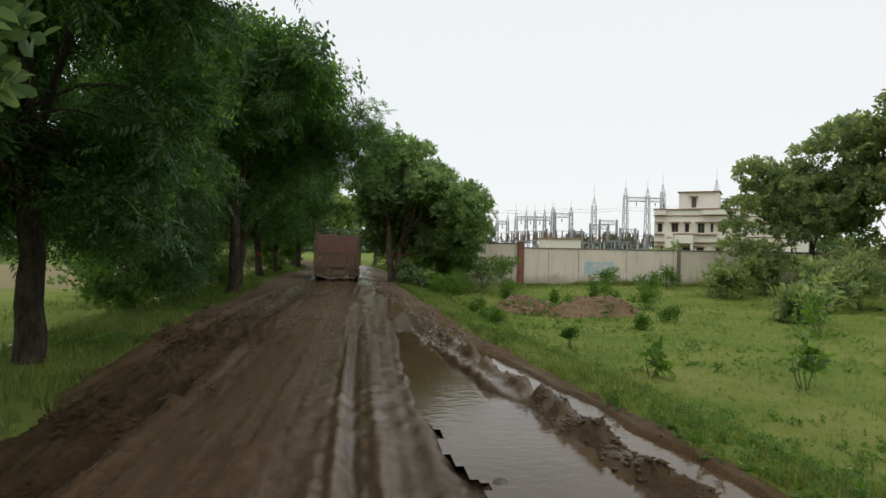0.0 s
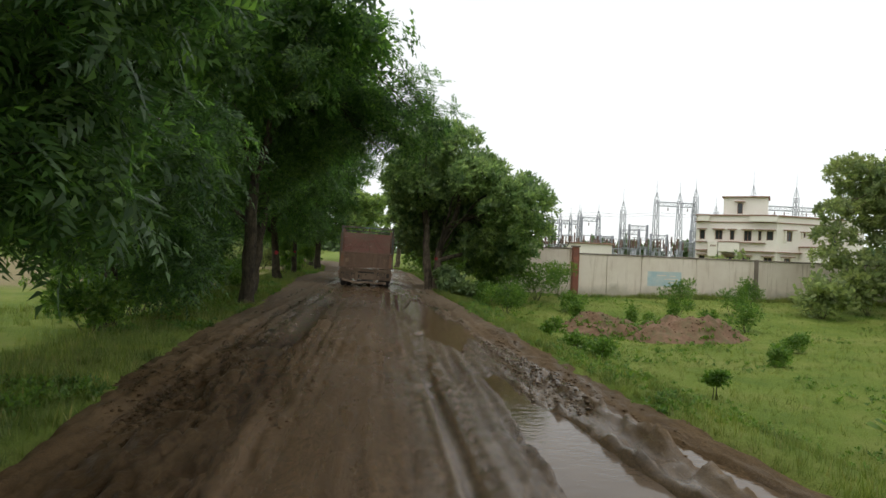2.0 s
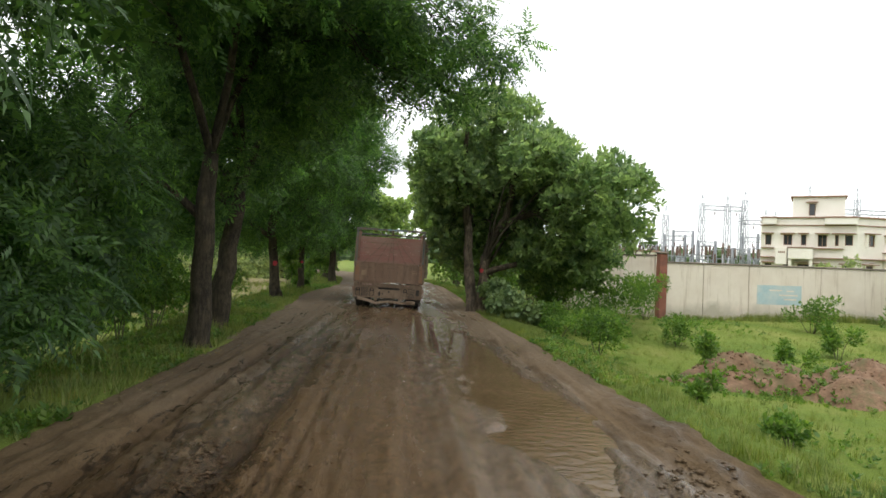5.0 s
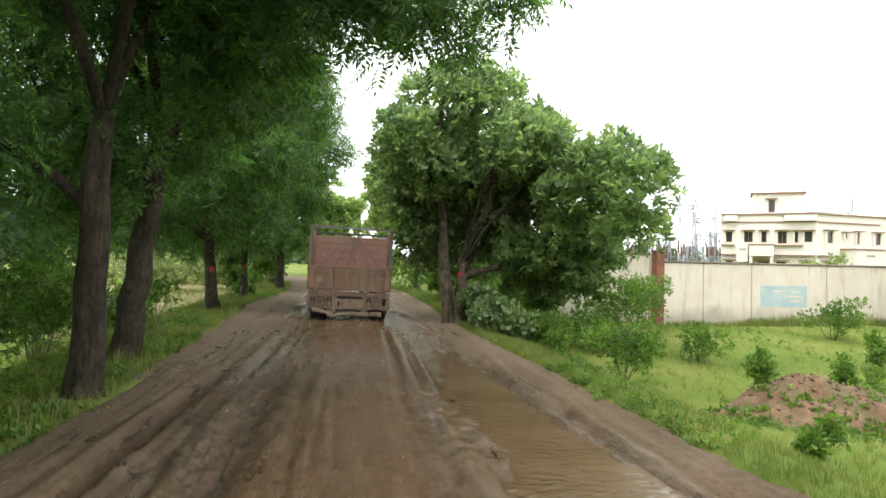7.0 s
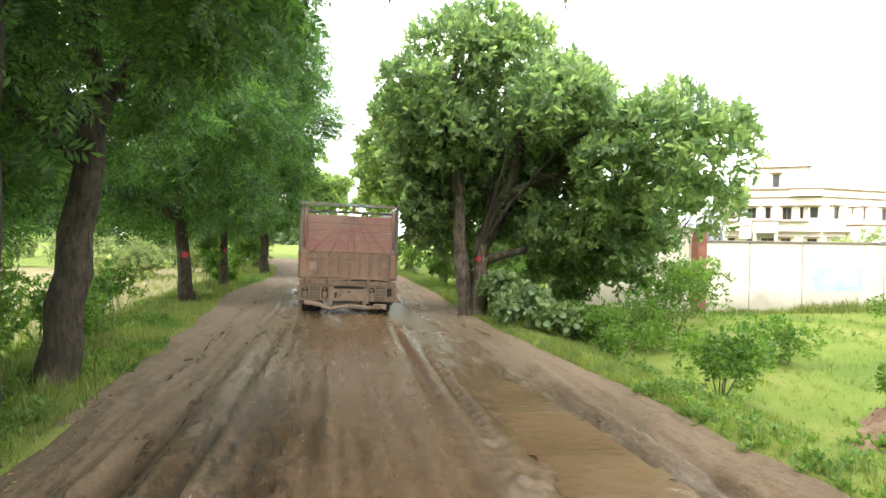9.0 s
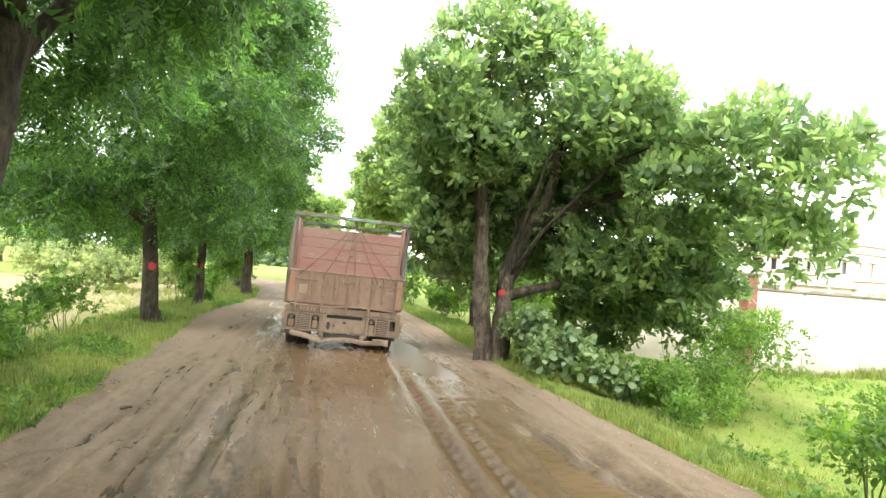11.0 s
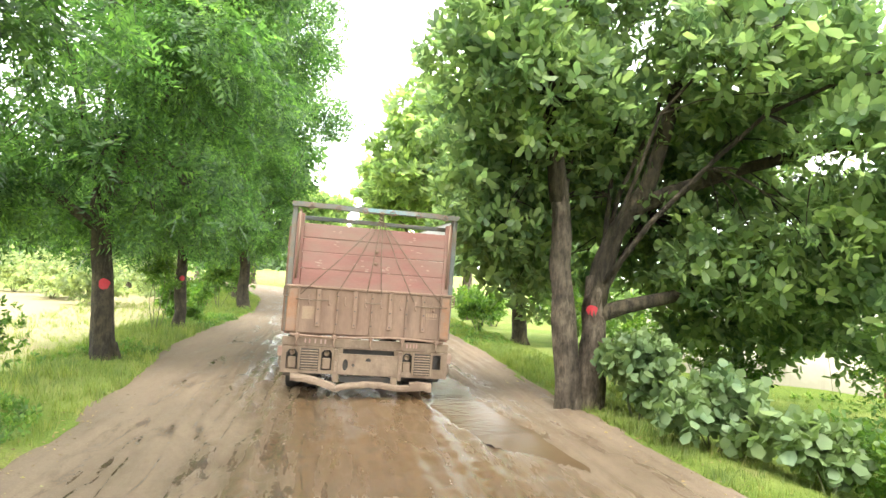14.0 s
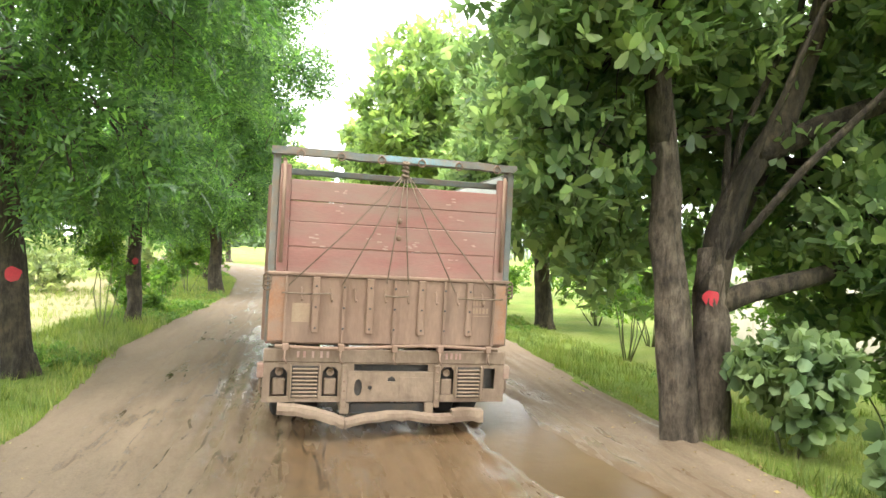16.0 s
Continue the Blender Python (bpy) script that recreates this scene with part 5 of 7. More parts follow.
SHRUBS = [  # x, y, height, radius, leaves, kind
    (7.1, 15.2, 0.75, 0.3, 60, "s"), (15.6, 29.0, 1.5, 0.8, 150, "s"), (7.5, 11.5, 0.7, 0.45, 16, "t"), (9.8, 10.2, 1.1, 0.6, 22, "t"),
    (15.5, 17.0, 1.6, 1.0, 50, "t"), (17.5, 20.0, 1.8, 1.2, 220, "o"), (21.5, 24.5, 2.2, 1.6, 300, "o"), (24.5, 26, 2.6, 1.9, 380, "o"), (20.0, 29.5, 1.7, 1.4, 260, "o"),
    (18.5, 32.5, 1.3, 0.8, 160, "s"), (23.0, 30.5, 2.6, 1.5, 320, "o"), (7.7, 25.2, 1.0, 0.5, 90, "s"), (10.2, 26.0, 0.8, 0.6, 90, "s"), (11.9, 24.3, 1.0, 0.5, 80, "s"), (5.5, 26.0, 1.25, 0.75, 210, "s"),
    (6.3, 30.4, 1.0, 0.9, 240, "s"), (8.0, 31.5, 1.5, 1.2, 300, "s"), (5.2, 29.6, 0.75, 0.7, 150, "s"), (9.6, 33.4, 1.7, 0.9, 240, "s"), 
    (4.08, 32.6, 1.2, 0.66, 190, "b"), (4.25, 31.1, 0.8, 0.65, 130, "b"), (6.4, 33.6, 1.0, 0.7, 150, "s"), (5.4, 30.6, 0.8, 0.7, 150, "s"), (4.7, 29.9, 0.6, 0.5, 60, "b"), (5.3, 28.7, 0.6, 0.6, 110, "s"), (5.2, 37.6, 2.3, 1.1, 330, "s"), (6.8, 39.5, 2.0, 1.3, 320, "s"), (8.2, 45, 2.2, 1.5, 300, "s"), (9.5, 52, 2.6, 1.8, 320, "s"), (7.6, 36.4, 1.8, 1.0, 260, "s"),
    (5.6, 21.5, 0.5, 0.5, 70, "s"), (5.4, 16.6, 0.45, 0.5, 70, "s"), (5.9, 19.3, 0.4, 0.45, 60, "s"),
    (-4.5, 17.1, 1.25, 0.8, 240, "s"), (-6.5, 24.0, 1.8, 1.2, 260, "s"), (-4.7, 44.9, 1.7, 0.75, 180, "s"), (-4.4, 48.3, 1.1, 0.7, 120, "s"),
    (-5.6, 31.5, 1.4, 0.8, 170, "s"), (-5.4, 35.5, 1.6, 0.9, 190, "s"), (-4.3, 29.6, 0.8, 0.6, 120, "s"), (-5.0, 52.5, 1.3, 0.8, 140, "s"),
    (-5.4, 28.3, 1.6, 1.0, 190, "s"), (-5.2, 33.0, 1.4, 0.8, 150, "s"), (-6.3, 30.2, 2.0, 1.2, 230, "s"), (-4.9, 31.0, 0.8, 0.6, 110, "b"), (-6.2, 21.4, 2.4, 1.4, 320, "s"), (-7.8, 24.4, 2.6, 1.6, 320, "s"), (-5.9, 26.2, 1.7, 1.0, 220, "s"), (-4.9, 20.6, 2.0, 1.1, 300, "s"), (-4.3, 21.9, 1.2, 0.8, 200, "s"), (-4.9, 26.8, 2.3, 1.1, 280, "s"), (-4.7, 24.6, 2.0, 0.9, 240, "s"), (-5.7, 28.6, 2.5, 1.2, 280, "s"),
     (-11, 57, 2.2, 1.7, 220, "o"), (-9, 62, 2.4, 1.8, 220, "o"), (-14, 61, 2.2, 1.8, 220, "o"), (-18, 66, 2.4, 2.0, 220, "o"), (-12, 70, 2.6, 2.0, 220, "o"), (-23, 69, 2.6, 2.2, 240, "o"), (-29, 71, 2.4, 2.2, 240, "o"), (-35, 73, 2.6, 2.4, 240, "o"), (-17, 76, 3.0, 2.4, 240, "o"), (-42, 74, 2.6, 2.4, 240, "o"),
    (-4.3, 41.6, 2.2, 0.6, 150, "s"), (-4.1, 44.2, 0.8, 0.5, 90, "s"), (-4.2, 51, 1.9, 0.9, 170, "s"), (-3.9, 54.5, 2.1, 1.0, 170, "s"), (-4.6, 58, 2.3, 1.2, 190, "s"), (6.9, 37.8, 1.6, 1.0, 200, "s"), (4.9, 44.6, 1.6, 1.0, 170, "s"), (7.4, 43.2, 2.2, 1.3, 240, "s"), (4.6, 51, 1.8, 1.0, 170, "s"), (4.2, 57, 2.2, 1.3, 190, "s"), (7.9, 40.8, 2.0, 1.2, 220, "s"), (5.3, 46.5, 1.4, 0.9, 180, "s"), (6.5, 48.5, 1.8, 1.2, 220, "s"),
    (23.6, 42.8, 2.9, 1.4, 200, "w"), (12.5, 27.5, 0.9, 0.7, 130, "s"), (13.8, 25.0, 1.0, 0.9, 150, "s"), (12.6, 21.0, 0.5, 0.6, 90, "s"), (10.6, 18.5, 0.4, 0.5, 70, "s"), (14.5, 31.5, 1.2, 0.9, 160, "s"), (8.6, 28.6, 0.8, 0.7, 120, "s")]
for k, (sx, sy, h, r, n_leaf, kind) in enumerate(SHRUBS):
    if kind == "t":
        shrub("thin sapling with a few broad pale leaves in the grass", sx, sy, h, r, n_leaf, 300 + k, WEED, 0.22, None, "saplings in the meadow", "sapling")
    elif kind == "w":
        shrub("small crooked tree behind the compound wall", sx, sy, h, r, n_leaf, 300 + k, OLIVE, 0.2, None, "trees by the compound wall", "small_tree")
    elif kind == "o":
        shrub("dull green bush under the field trees", sx, sy, h, r, n_leaf, 300 + k, OLIVE, 0.3)
    elif kind == "b":
        shrub("low bush with big grey-green leaves at the tree's foot", sx, sy, h, r, int(n_leaf * 1.6), 300 + k, GREY_GREEN, 0.15, ROUND)
    else:
        shrub("leafy green bush on the grassy verge", sx, sy, h, r, int(n_leaf * (2.4 if sy < 34 and sx > 3 else 1.5 if sy < 34 else 0.9)), 300 + k, None, 0.092 if sy < 34 and sx > 3 else 0.105 if sy < 42 else 0.16)


def blades(rng, count, sample, low, high, mat, name, label):
    """Tufts of grass strewn by sample(rng, n) -> x, y."""
    tuft_v, tuft_f = [], []
    r = random.Random(5)
    for i in range(7):
        a, lean, w, h = r.uniform(0, 6.28), r.uniform(0.1, 0.7), r.uniform(0.025, 0.05), r.uniform(0.6, 1.1)
        ox, oy = r.uniform(-0.35, 0.35), r.uniform(-0.35, 0.35)
        c, s = math.cos(a), math.sin(a)
        n = len(tuft_v)
        tuft_v += [(ox - s * w, oy + c * w, -0.1), (ox + s * w, oy - c * w, -0.1), (ox + c * lean * h, oy + s * lean * h, h)]
        tuft_f.append([n, n + 1, n + 2])
    x, y = sample(rng, count)
    z = ground_z(x, y)
    keep = z > -0.75
    x, y, z = x[keep], y[keep], z[keep]
    a = rng.uniform(0, 6.28, len(x))
    turn = np.zeros((len(x), 3, 3))
    turn[:, 0, 0], turn[:, 0, 1], turn[:, 1, 0], turn[:, 1, 1], turn[:, 2, 2] = np.cos(a), -np.sin(a), np.sin(a), np.cos(a), 1
    size = rng.uniform(low, high, len(x)) * (1 + 0.8 * fbm(x * 0.6, y * 0.6, 2, 77))
    v, f = scatter(np.array(tuft_v), np.array(tuft_f), np.stack([x, y, z], -1), turn, size)
    tagged(new(name, fast_mesh(name, v, f, [mat])), label, "grass", kind="stuff")


rng = np.random.default_rng(8)


def right_verge(r, n):
    y = r.uniform(-2, 60, n)
    return right_edge(y) + 0.05 + 1.6 * r.uniform(size=n) ** 1.4, y


def left_verge(r, n):
    y = r.uniform(2, 75, n)
    return left_edge(y) - 0.02 - 2.4 * r.uniform(size=n) ** 1.3, y


def right_field(r, n):
    y = r.uniform(1, 35, n)
    return right_edge(y) + 1.2 + 22 * r.uniform(size=n) ** 1.5, y


def left_field(r, n):
    y = r.uniform(5, 60, n)
    return left_edge(y) - 2 - 6 * r.uniform(size=n), y


blades(rng, 9000, right_verge, 0.06, 0.15, GRASS, "verge_grass", "fresh green grass along the road edge")
blades(rng, 11000, left_verge, 0.07, 0.22, GRASS, "verge_grass", "fresh green grass along the road edge")
blades(rng, 13000, right_field, 0.05, 0.14, GRASS, "meadow_grass", "short green meadow grass")
def wall_foot(r, n):
    return r.uniform(11, 30, n), 34.75 - 0.5 * r.uniform(size=n) ** 2


blades(rng, 1600, wall_foot, 0.12, 0.34, GRASS, "wall_foot_grass", "rank grass along the foot of the wall")
blades(rng, 3500, left_field, 0.1, 0.25, GRASS, "meadow_grass", "short green meadow grass")


def weeds(count, sample, name, low=0.04, high=0.085):
    r = np.random.default_rng(19)
    x, y = sample(r, count * 3)
    keep = fbm(x * 0.5, y * 0.5, 3, 55) > 0.12
    x, y = x[keep][:count], y[keep][:count]
    pos = np.stack([x, y, ground_z(x, y) + 0.03], -1)
    pos = np.repeat(pos, 4, 0) + np.random.default_rng(20).normal(size=(len(pos) * 4, 3)) * np.array([0.09, 0.09, 0.05])
    axis = r.normal(size=pos.shape) * 0.4 + np.array([0, 0, 1.0])
    v, f = scatter(*PLAIN, pos, axes_of(axis, r.normal(size=pos.shape)), r.uniform(low, high, len(pos)))
    tagged(new(name, fast_mesh(name, v, f, [WEED])), "low broad-leaved weeds in the grass", "weeds", kind="stuff")


weeds(650, right_verge, "verge_weeds")
weeds(1200, right_field, "meadow_weeds")
weeds(2000, left_verge, "verge_weeds", 0.045, 0.1)


def litter(count, seed):
    """Fallen leaves and torn stalks along the edge under the trees."""
    r = np.random.default_rng(seed)
    y = r.uniform(24, 37, count)
    x = right_edge(y) + r.normal(size=count) * 0.3 + 0.05
    half = count // 2
    y[:half] = r.uniform(18, 34, half)
    x[:half] = left_edge(y[:half]) + r.normal(size=half) * 0.22
    pos = np.stack([x, y, np.maximum(road_z(x, y), ground_z(x, y)) + 0.012], -1)
    axis = r.normal(size=(count, 3)) * np.array([1, 1, 0.15])
    normal = r.normal(size=(count, 3)) * 0.3 + np.array([0, 0, 1.0])
    v, f = scatter(leaf_form(1.0, 0.5), np.array([[0, 1, 2, 3]]), pos, axes_of(axis, normal), r.uniform(0.02, 0.055, count))
    tagged(new("leaf_litter", fast_mesh("leaf_litter", v, f, [DRY_LEAF])), "fallen yellow and brown leaves on the muddy road edge", "leaf litter", kind="stuff")


litter(1500, 23)


def mound(x, y, rx, ry, h, seed):
    xs, ys = np.meshgrid(np.linspace(-1.25, 1.25, 90), np.linspace(-1.25, 1.25, 80))
    q = np.sqrt(xs**2 + ys**2) + 0.4 * fbm(xs * 1.6 + seed, ys * 1.6, 3, seed)
    z = h * smooth(1.1 - q) * (1 + 0.3 * fbm(xs * 3 + seed, ys * 3, 3, seed)) + 0.2 * h * fbm(xs * 8, ys * 8, 4, seed) * smooth(1.2 - q) - 0.05
    gx, gy = x + xs * rx, y + ys * ry
    v, f = sheet(gx, gy, z + ground_z(gx, gy))
    ob = empty("earth_mound", 0, 0, 0, 0, "heap of dug red-brown earth with weeds on it", "earth mound", "earth mounds in the meadow")
    part("soil", fast_mesh("soil", v, f, [EARTH], True), ob)
    r = np.random.default_rng(seed)
    pick = r.choice(len(v), 260, p=smooth(1.15 - q).ravel() / smooth(1.15 - q).sum())
    lump_v = np.array([[1, 0, 0], [-0.8, 0.2, 0], [0.1, 0.9, 0], [0, -1, 0.1], [0.1, 0.1, 0.7], [0, 0, -0.6]])
    lump_f = np.array([[0, 2, 4], [2, 1, 4], [1, 3, 4], [3, 0, 4], [2, 0, 5], [1, 2, 5], [3, 1, 5], [0, 3, 5]])
    rim = smooth((q.ravel() - 0.25) / 0.5) * (q.ravel() < 1.25) * np.clip(0.5 + 2.5 * fbm(gx.ravel() * 0.9, gy.ravel() * 0.9, 2, 5), 0, 1)
    green = v[r.choice(len(v), 420, p=rim / rim.sum())]
    wv, wf = scatter(*PLAIN, green + np.array([0, 0, 0.03]), axes_of(r.normal(size=(420, 3)) * 0.4 + np.array([0, 0, 1.0]), r.normal(size=(420, 3))), r.uniform(0.05, 0.13, 420))
    tagged(part("weed_patch", fast_mesh("weed_patch", wv, wf, [WEED]), ob, "green weeds on the heap"), kind="stuff")
    turn = axes_of(r.normal(size=(260, 3)), r.normal(size=(260, 3)))
    cv, cf = scatter(lump_v, lump_f, v[pick], turn, r.uniform(0.02, 0.07, 260))
    tagged(part("loose_soil", fast_mesh("loose_soil", cv, cf, [EARTH]), ob), kind="stuff")


mound(8.2, 24.6, 1.7, 1.3, 0.66, 3)
mound(10.9, 23.8, 2.3, 1.5, 0.74, 6)

# distant woods
frng = np.random.default_rng(61)
fc = []
for k in range(150):
    a = frng.uniform(-75, 62)
    d = frng.uniform(190, 260)
    if 8 < a < 40:
        d += 120
    s = frng.uniform(3, 6)
    fc.append((np.array([d * math.sin(radians(a)), d * math.cos(radians(a)), s * 0.7]), s))
v, f = foliage(frng, fc, 3600, PLAIN, 3.6, 0.2, 1.0, 0.6)
tagged(new("far_woods", fast_mesh("far_woods", v, f, [FAR_LEAF])), "hazy line of trees on the horizon", "woods", kind="stuff")


# ---- compound wall ----
def build_wall():
    wall = empty("compound_wall", 10.85, 35, 0, 0, "long cream plastered compound wall with dark coping and water stains", "wall", kind="structure")
    x = 0.15
    widths = [1.45, 1.8, 2.9, 2.9, 2.9, 2.9, 2.9, 2.9, 2.9, 2.9, 2.9, 2.9]
    for w in widths:
        Build().box(x, x + w - 0.025, -0.1, 0.1, -0.5, 1.93, 0.012).part("wall_panel", PLASTER, wall)
        Build().box(x, x + w, -0.135, 0.135, 1.932, 2.0, 0.015).part("coping", COPING, wall)
        x += w
    # thin concrete ribs at two joints
    for rx in (9.4, 21.0):
        Build().box(rx, rx + 0.22, -0.16, -0.102, -0.5, 2.02, 0.01).part("pilaster", COPING, wall)
    Build().box(3.72, 5.5, -0.106, -0.1, 0.48, 1.22).part("painted_panel", BLUE_PAINT, wall, "faded blue painted notice")
    for bz, bx, bw in ((1.0, 4.2, 0.5), (0.98, 4.9, 0.3), (0.82, 4.6, 0.75), (0.66, 4.8, 0.5)):
        Build().box(bx, bx + bw, -0.109, -0.1065, bz, bz + 0.06).part("faded_bar", PLASTER, wall)
    # the length that runs back from the post
    back = empty("compound_wall", 10.7, 35.1, 0, 132, "cream wall running back with bracketed wire on top", "wall", kind="structure")
    Build().box(0.1, 4.8, -0.1, 0.1, -0.5, 2.18, 0.012).part("wall_panel", PLASTER, back)
    Build().box(0.1, 4.8, -0.13, 0.13, 2.182, 2.25, 0.015).part("coping", COPING, back)
    for k in range(8):
        bx = 0.4 + k * 0.56
        b = Build().tube([(bx, 0, 2.2), (bx - 0.28, 0, 2.62)], 0.022, 5).tube([(bx, 0, 2.2), (bx + 0.28, 0, 2.62)], 0.022, 5)
        b.part("wire_bracket", DARK_IRON, back)
    for wz, off in ((2.4, 0.0), (2.5, 0.0), (2.6, 0.0)):
        Build().tube([(0.2 + 0.55 * i, 0.02 * math.sin(i * 2.0), wz - 0.015 * math.sin(i * 1.3)) for i in range(9)], 0.006, 4).part("wire", DARK_IRON, back)
    post = empty("gate_post", 10.82, 35, 0, 0, "rust-red square gate post at the wall's corner", "post", kind="structure")
    Build().box(-0.15, 0.145, -0.2, 0.15, -0.5, 2.28, 0.02).part("shaft", POST_RED, post)
    Build().box(-0.19, 0.185, -0.24, 0.19, 2.283, 2.36, 0.02).part("cap", COPING, post)


build_wall()


# ---- office building behind the wall ----
def window(parent, face, x0, x1, z0, z1, shade=True):
    """A framed window set back in the face's plane, with a thin sunshade over it."""
    w = empty("window")
    w.parent = parent
    w.matrix_basis = face @ Matrix.Translation((x0, 0.1, z0))
    a, h = x1 - x0, z1 - z0
    b = Build()
    b.box(0, a, -0.03, 0.05, 0, 0.06).box(0, a, -0.03, 0.05, h - 0.06, h).box(0, 0.06, -0.03, 0.05, 0.06, h - 0.06).box(a - 0.06, a, -0.03, 0.05, 0.06, h - 0.06)
    if a > 0.7:
        b.box(a / 2 - 0.025, a / 2 + 0.025, -0.03, 0.05, 0.06, h - 0.06)
    b.part("frame", BAND, w)
    Build().box(0.06, a - 0.06, 0.015, 0.03, 0.06, h - 0.06).part("pane", PANE, w)
    if shade:
        Build().box(-0.28, a + 0.22, -0.6, -0.102, h + 0.06, h + 0.15, 0.02).part("sunshade", BAND, w)
        Build().box(-0.14, -0.04, -0.4, -0.102, -0.1, h + 0.05, 0.01).part("side_fin", WHITE_WALL, w)
    return w


def build_office():
    ob = empty("office_building", 36.8, 72.2, 0, -34, "two-storey cream office building with brown ledges and a stair room", "building")
    front = Matrix.Identity(4)
    wing = Matrix.Translation((8.1, 0, 0)) @ Matrix.Rotation(radians(44), 4, "Z")

    def put(face, name, mat, *boxes):
        b = Build()
        for q in boxes:
            b.box(*q, 0.02)
        b.part(name, mat, ob).matrix_basis = face

    def walls(face, x0, x1, z0, z1, openings):
        holes = [[(a, c), (b, c), (b, d), (a, d)] for a, b, c, d in openings]
        Build().plate([(x0, z0), (x1, z0), (x1, z1), (x0, z1)], 0, 0.25, holes).part("wall", WHITE_WALL, ob).matrix_basis = face
        for a, b, c, d in openings:
            window(ob, face, a, b, c, d)

    walls(front, 0, 8.1, -0.5, 7.0, [(0.4, 0.95, 4.3, 5.35), (2.0, 2.75, 4.3, 5.35), (3.5, 3.95, 4.3, 5.35), (4.9, 5.65, 4.2, 5.35), (6.3, 6.6, 4.3, 5.35), (7.1, 7.75, 4.35, 5.35),
                                    (0.4, 1.0, 1.2, 2.5), (2.0, 2.45, 1.2, 2.5), (3.2, 4.3, 1.2, 2.5), (4.8, 5.6, 1.2, 2.5), (6.9, 7.7, 1.2, 2.5)])
    walls(wing, 0, 12, -0.5, 7.0, [(1.05, 2.0, 4.3, 5.4), (3.3, 3.8, 4.8, 5.3), (4.8, 5.4, 4.3, 5.4), (7.2, 8.2, 4.3, 5.4), (9.6, 10.5, 4.3, 5.4), (0.8, 1.9, 1.2, 2.5), (8.4, 9.6, 1.2, 2.5)])
    put(front, "side_wall", WHITE_WALL, (0, 0.25, 0.252, 8, -0.5, 7.0))
    put(front, "roof", BAND, (-0.1, 8.0, 0.3, 8, 6.5, 6.62))
    put(wing, "roof", BAND, (0.1, 12, 0.3, 8, 6.5, 6.62))
    # brown lines at the parapet's head and foot, and the ledges under and over the windows
    put(front, "ledge", BAND, (-0.12, 8.05, -0.16, -0.003, 6.93, 7.08))
    put(front, "ledge", BAND, (-0.12, 8.05, -0.14, -0.003, 6.2, 6.3))
    put(wing, "ledge", BAND, (0.03, 12.1, -0.16, -0.003, 6.93, 7.08))
    put(wing, "ledge", BAND, (0.03, 8.0, -0.14, -0.003, 6.2, 6.3))
    put(front, "ledge", BAND, (0.0, 1.2, -0.3, -0.003, 3.98, 4.07))
    put(front, "ledge", BAND, (4.6, 7.0, -0.35, -0.003, 3.98, 4.07))
    put(front, "ledge", BAND, (0.0, 1.3, -0.4, -0.003, 3.05, 3.14))
    put(front, "ledge", BAND, (4.6, 8.0, -0.45, -0.003, 3.05, 3.14))
    put(wing, "ledge", BAND, (0.03, 3.0, -0.45, -0.003, 3.05, 3.14))
    # parapet bays
    for a, b in ((0.2, 1.4), (5.4, 8.0)):
        put(front, "parapet_bay", WHITE_WALL, (a, b, -0.62, -0.165, 6.32, 6.92))
        put(front, "ledge", BAND, (a - 0.05, b + 0.05, -0.68, -0.165, 6.923, 7.07))
    balcony = empty("balcony", 2.42, 0, 2.95)
    balcony.parent = ob
    Build().box(0, 2.1, -1.1, -0.003, 0, 1.05, 0.03).part("parapet", WHITE_WALL, balcony)
    Build().box(-0.06, 2.16, -1.16, -0.003, 1.053, 1.16, 0.02).part("rail", BAND, balcony)
    for cx in (2.6, 4.35):
        put(front, "column", WHITE_WALL, (cx - 0.14, cx + 0.14, -1.0, -0.72, -0.5, 2.945))
    put(front, "entrance_block", WHITE_WALL, (1.36, 2.34, -0.85, -0.003, 2.4, 4.05))
    for k in range(4):
        put(front, "sign_bar", BAND, (1.6 + 0.15 * k, 1.71 + 0.15 * k, -0.862, -0.855, 3.5, 3.68))
    # the low porch of the other face
    put(wing, "porch", WHITE_WALL, (3.0, 7.6, -1.6, -0.003, -0.5, 3.7))
    put(wing, "ledge", BAND, (2.9, 7.7, -1.7, -0.003, 3.703, 3.83))
    put(wing, "sign_bar", BAND, *[(4.3 + 0.22 * k, 4.46 + 0.22 * k, -1.612, -1.605, 3.05, 3.28) for k in range(5)])
    put(wing, "porch_opening", PANE, (5.2, 6.3, -1.612, -1.605, 0.8, 2.3))
    # stair room on the roof
    room = Matrix.Translation((2.7, 0.7, 6.63))
    Build().plate([(0, 0), (4.4, 0), (4.4, 2.4), (0, 2.4)], 0, 0.25, [[(1.4, 0.6), (1.95, 0.6), (1.95, 1.8), (1.4, 1.8)]]).part("stair_room", WHITE_WALL, ob).matrix_basis = room
    window(ob, room, 1.4, 1.95, 0.6, 1.8)
    put(room, "side_wall", WHITE_WALL, (0, 0.2, 0.253, 4, 0, 2.4), (4.2, 4.4, 0.253, 4, 0, 2.4), (0.2, 4.2, 3.8, 4, 0, 2.4))
    put(room, "roof", BAND, (-0.18, 4.58, -0.25, 4.15, 2.403, 2.53))


build_office()


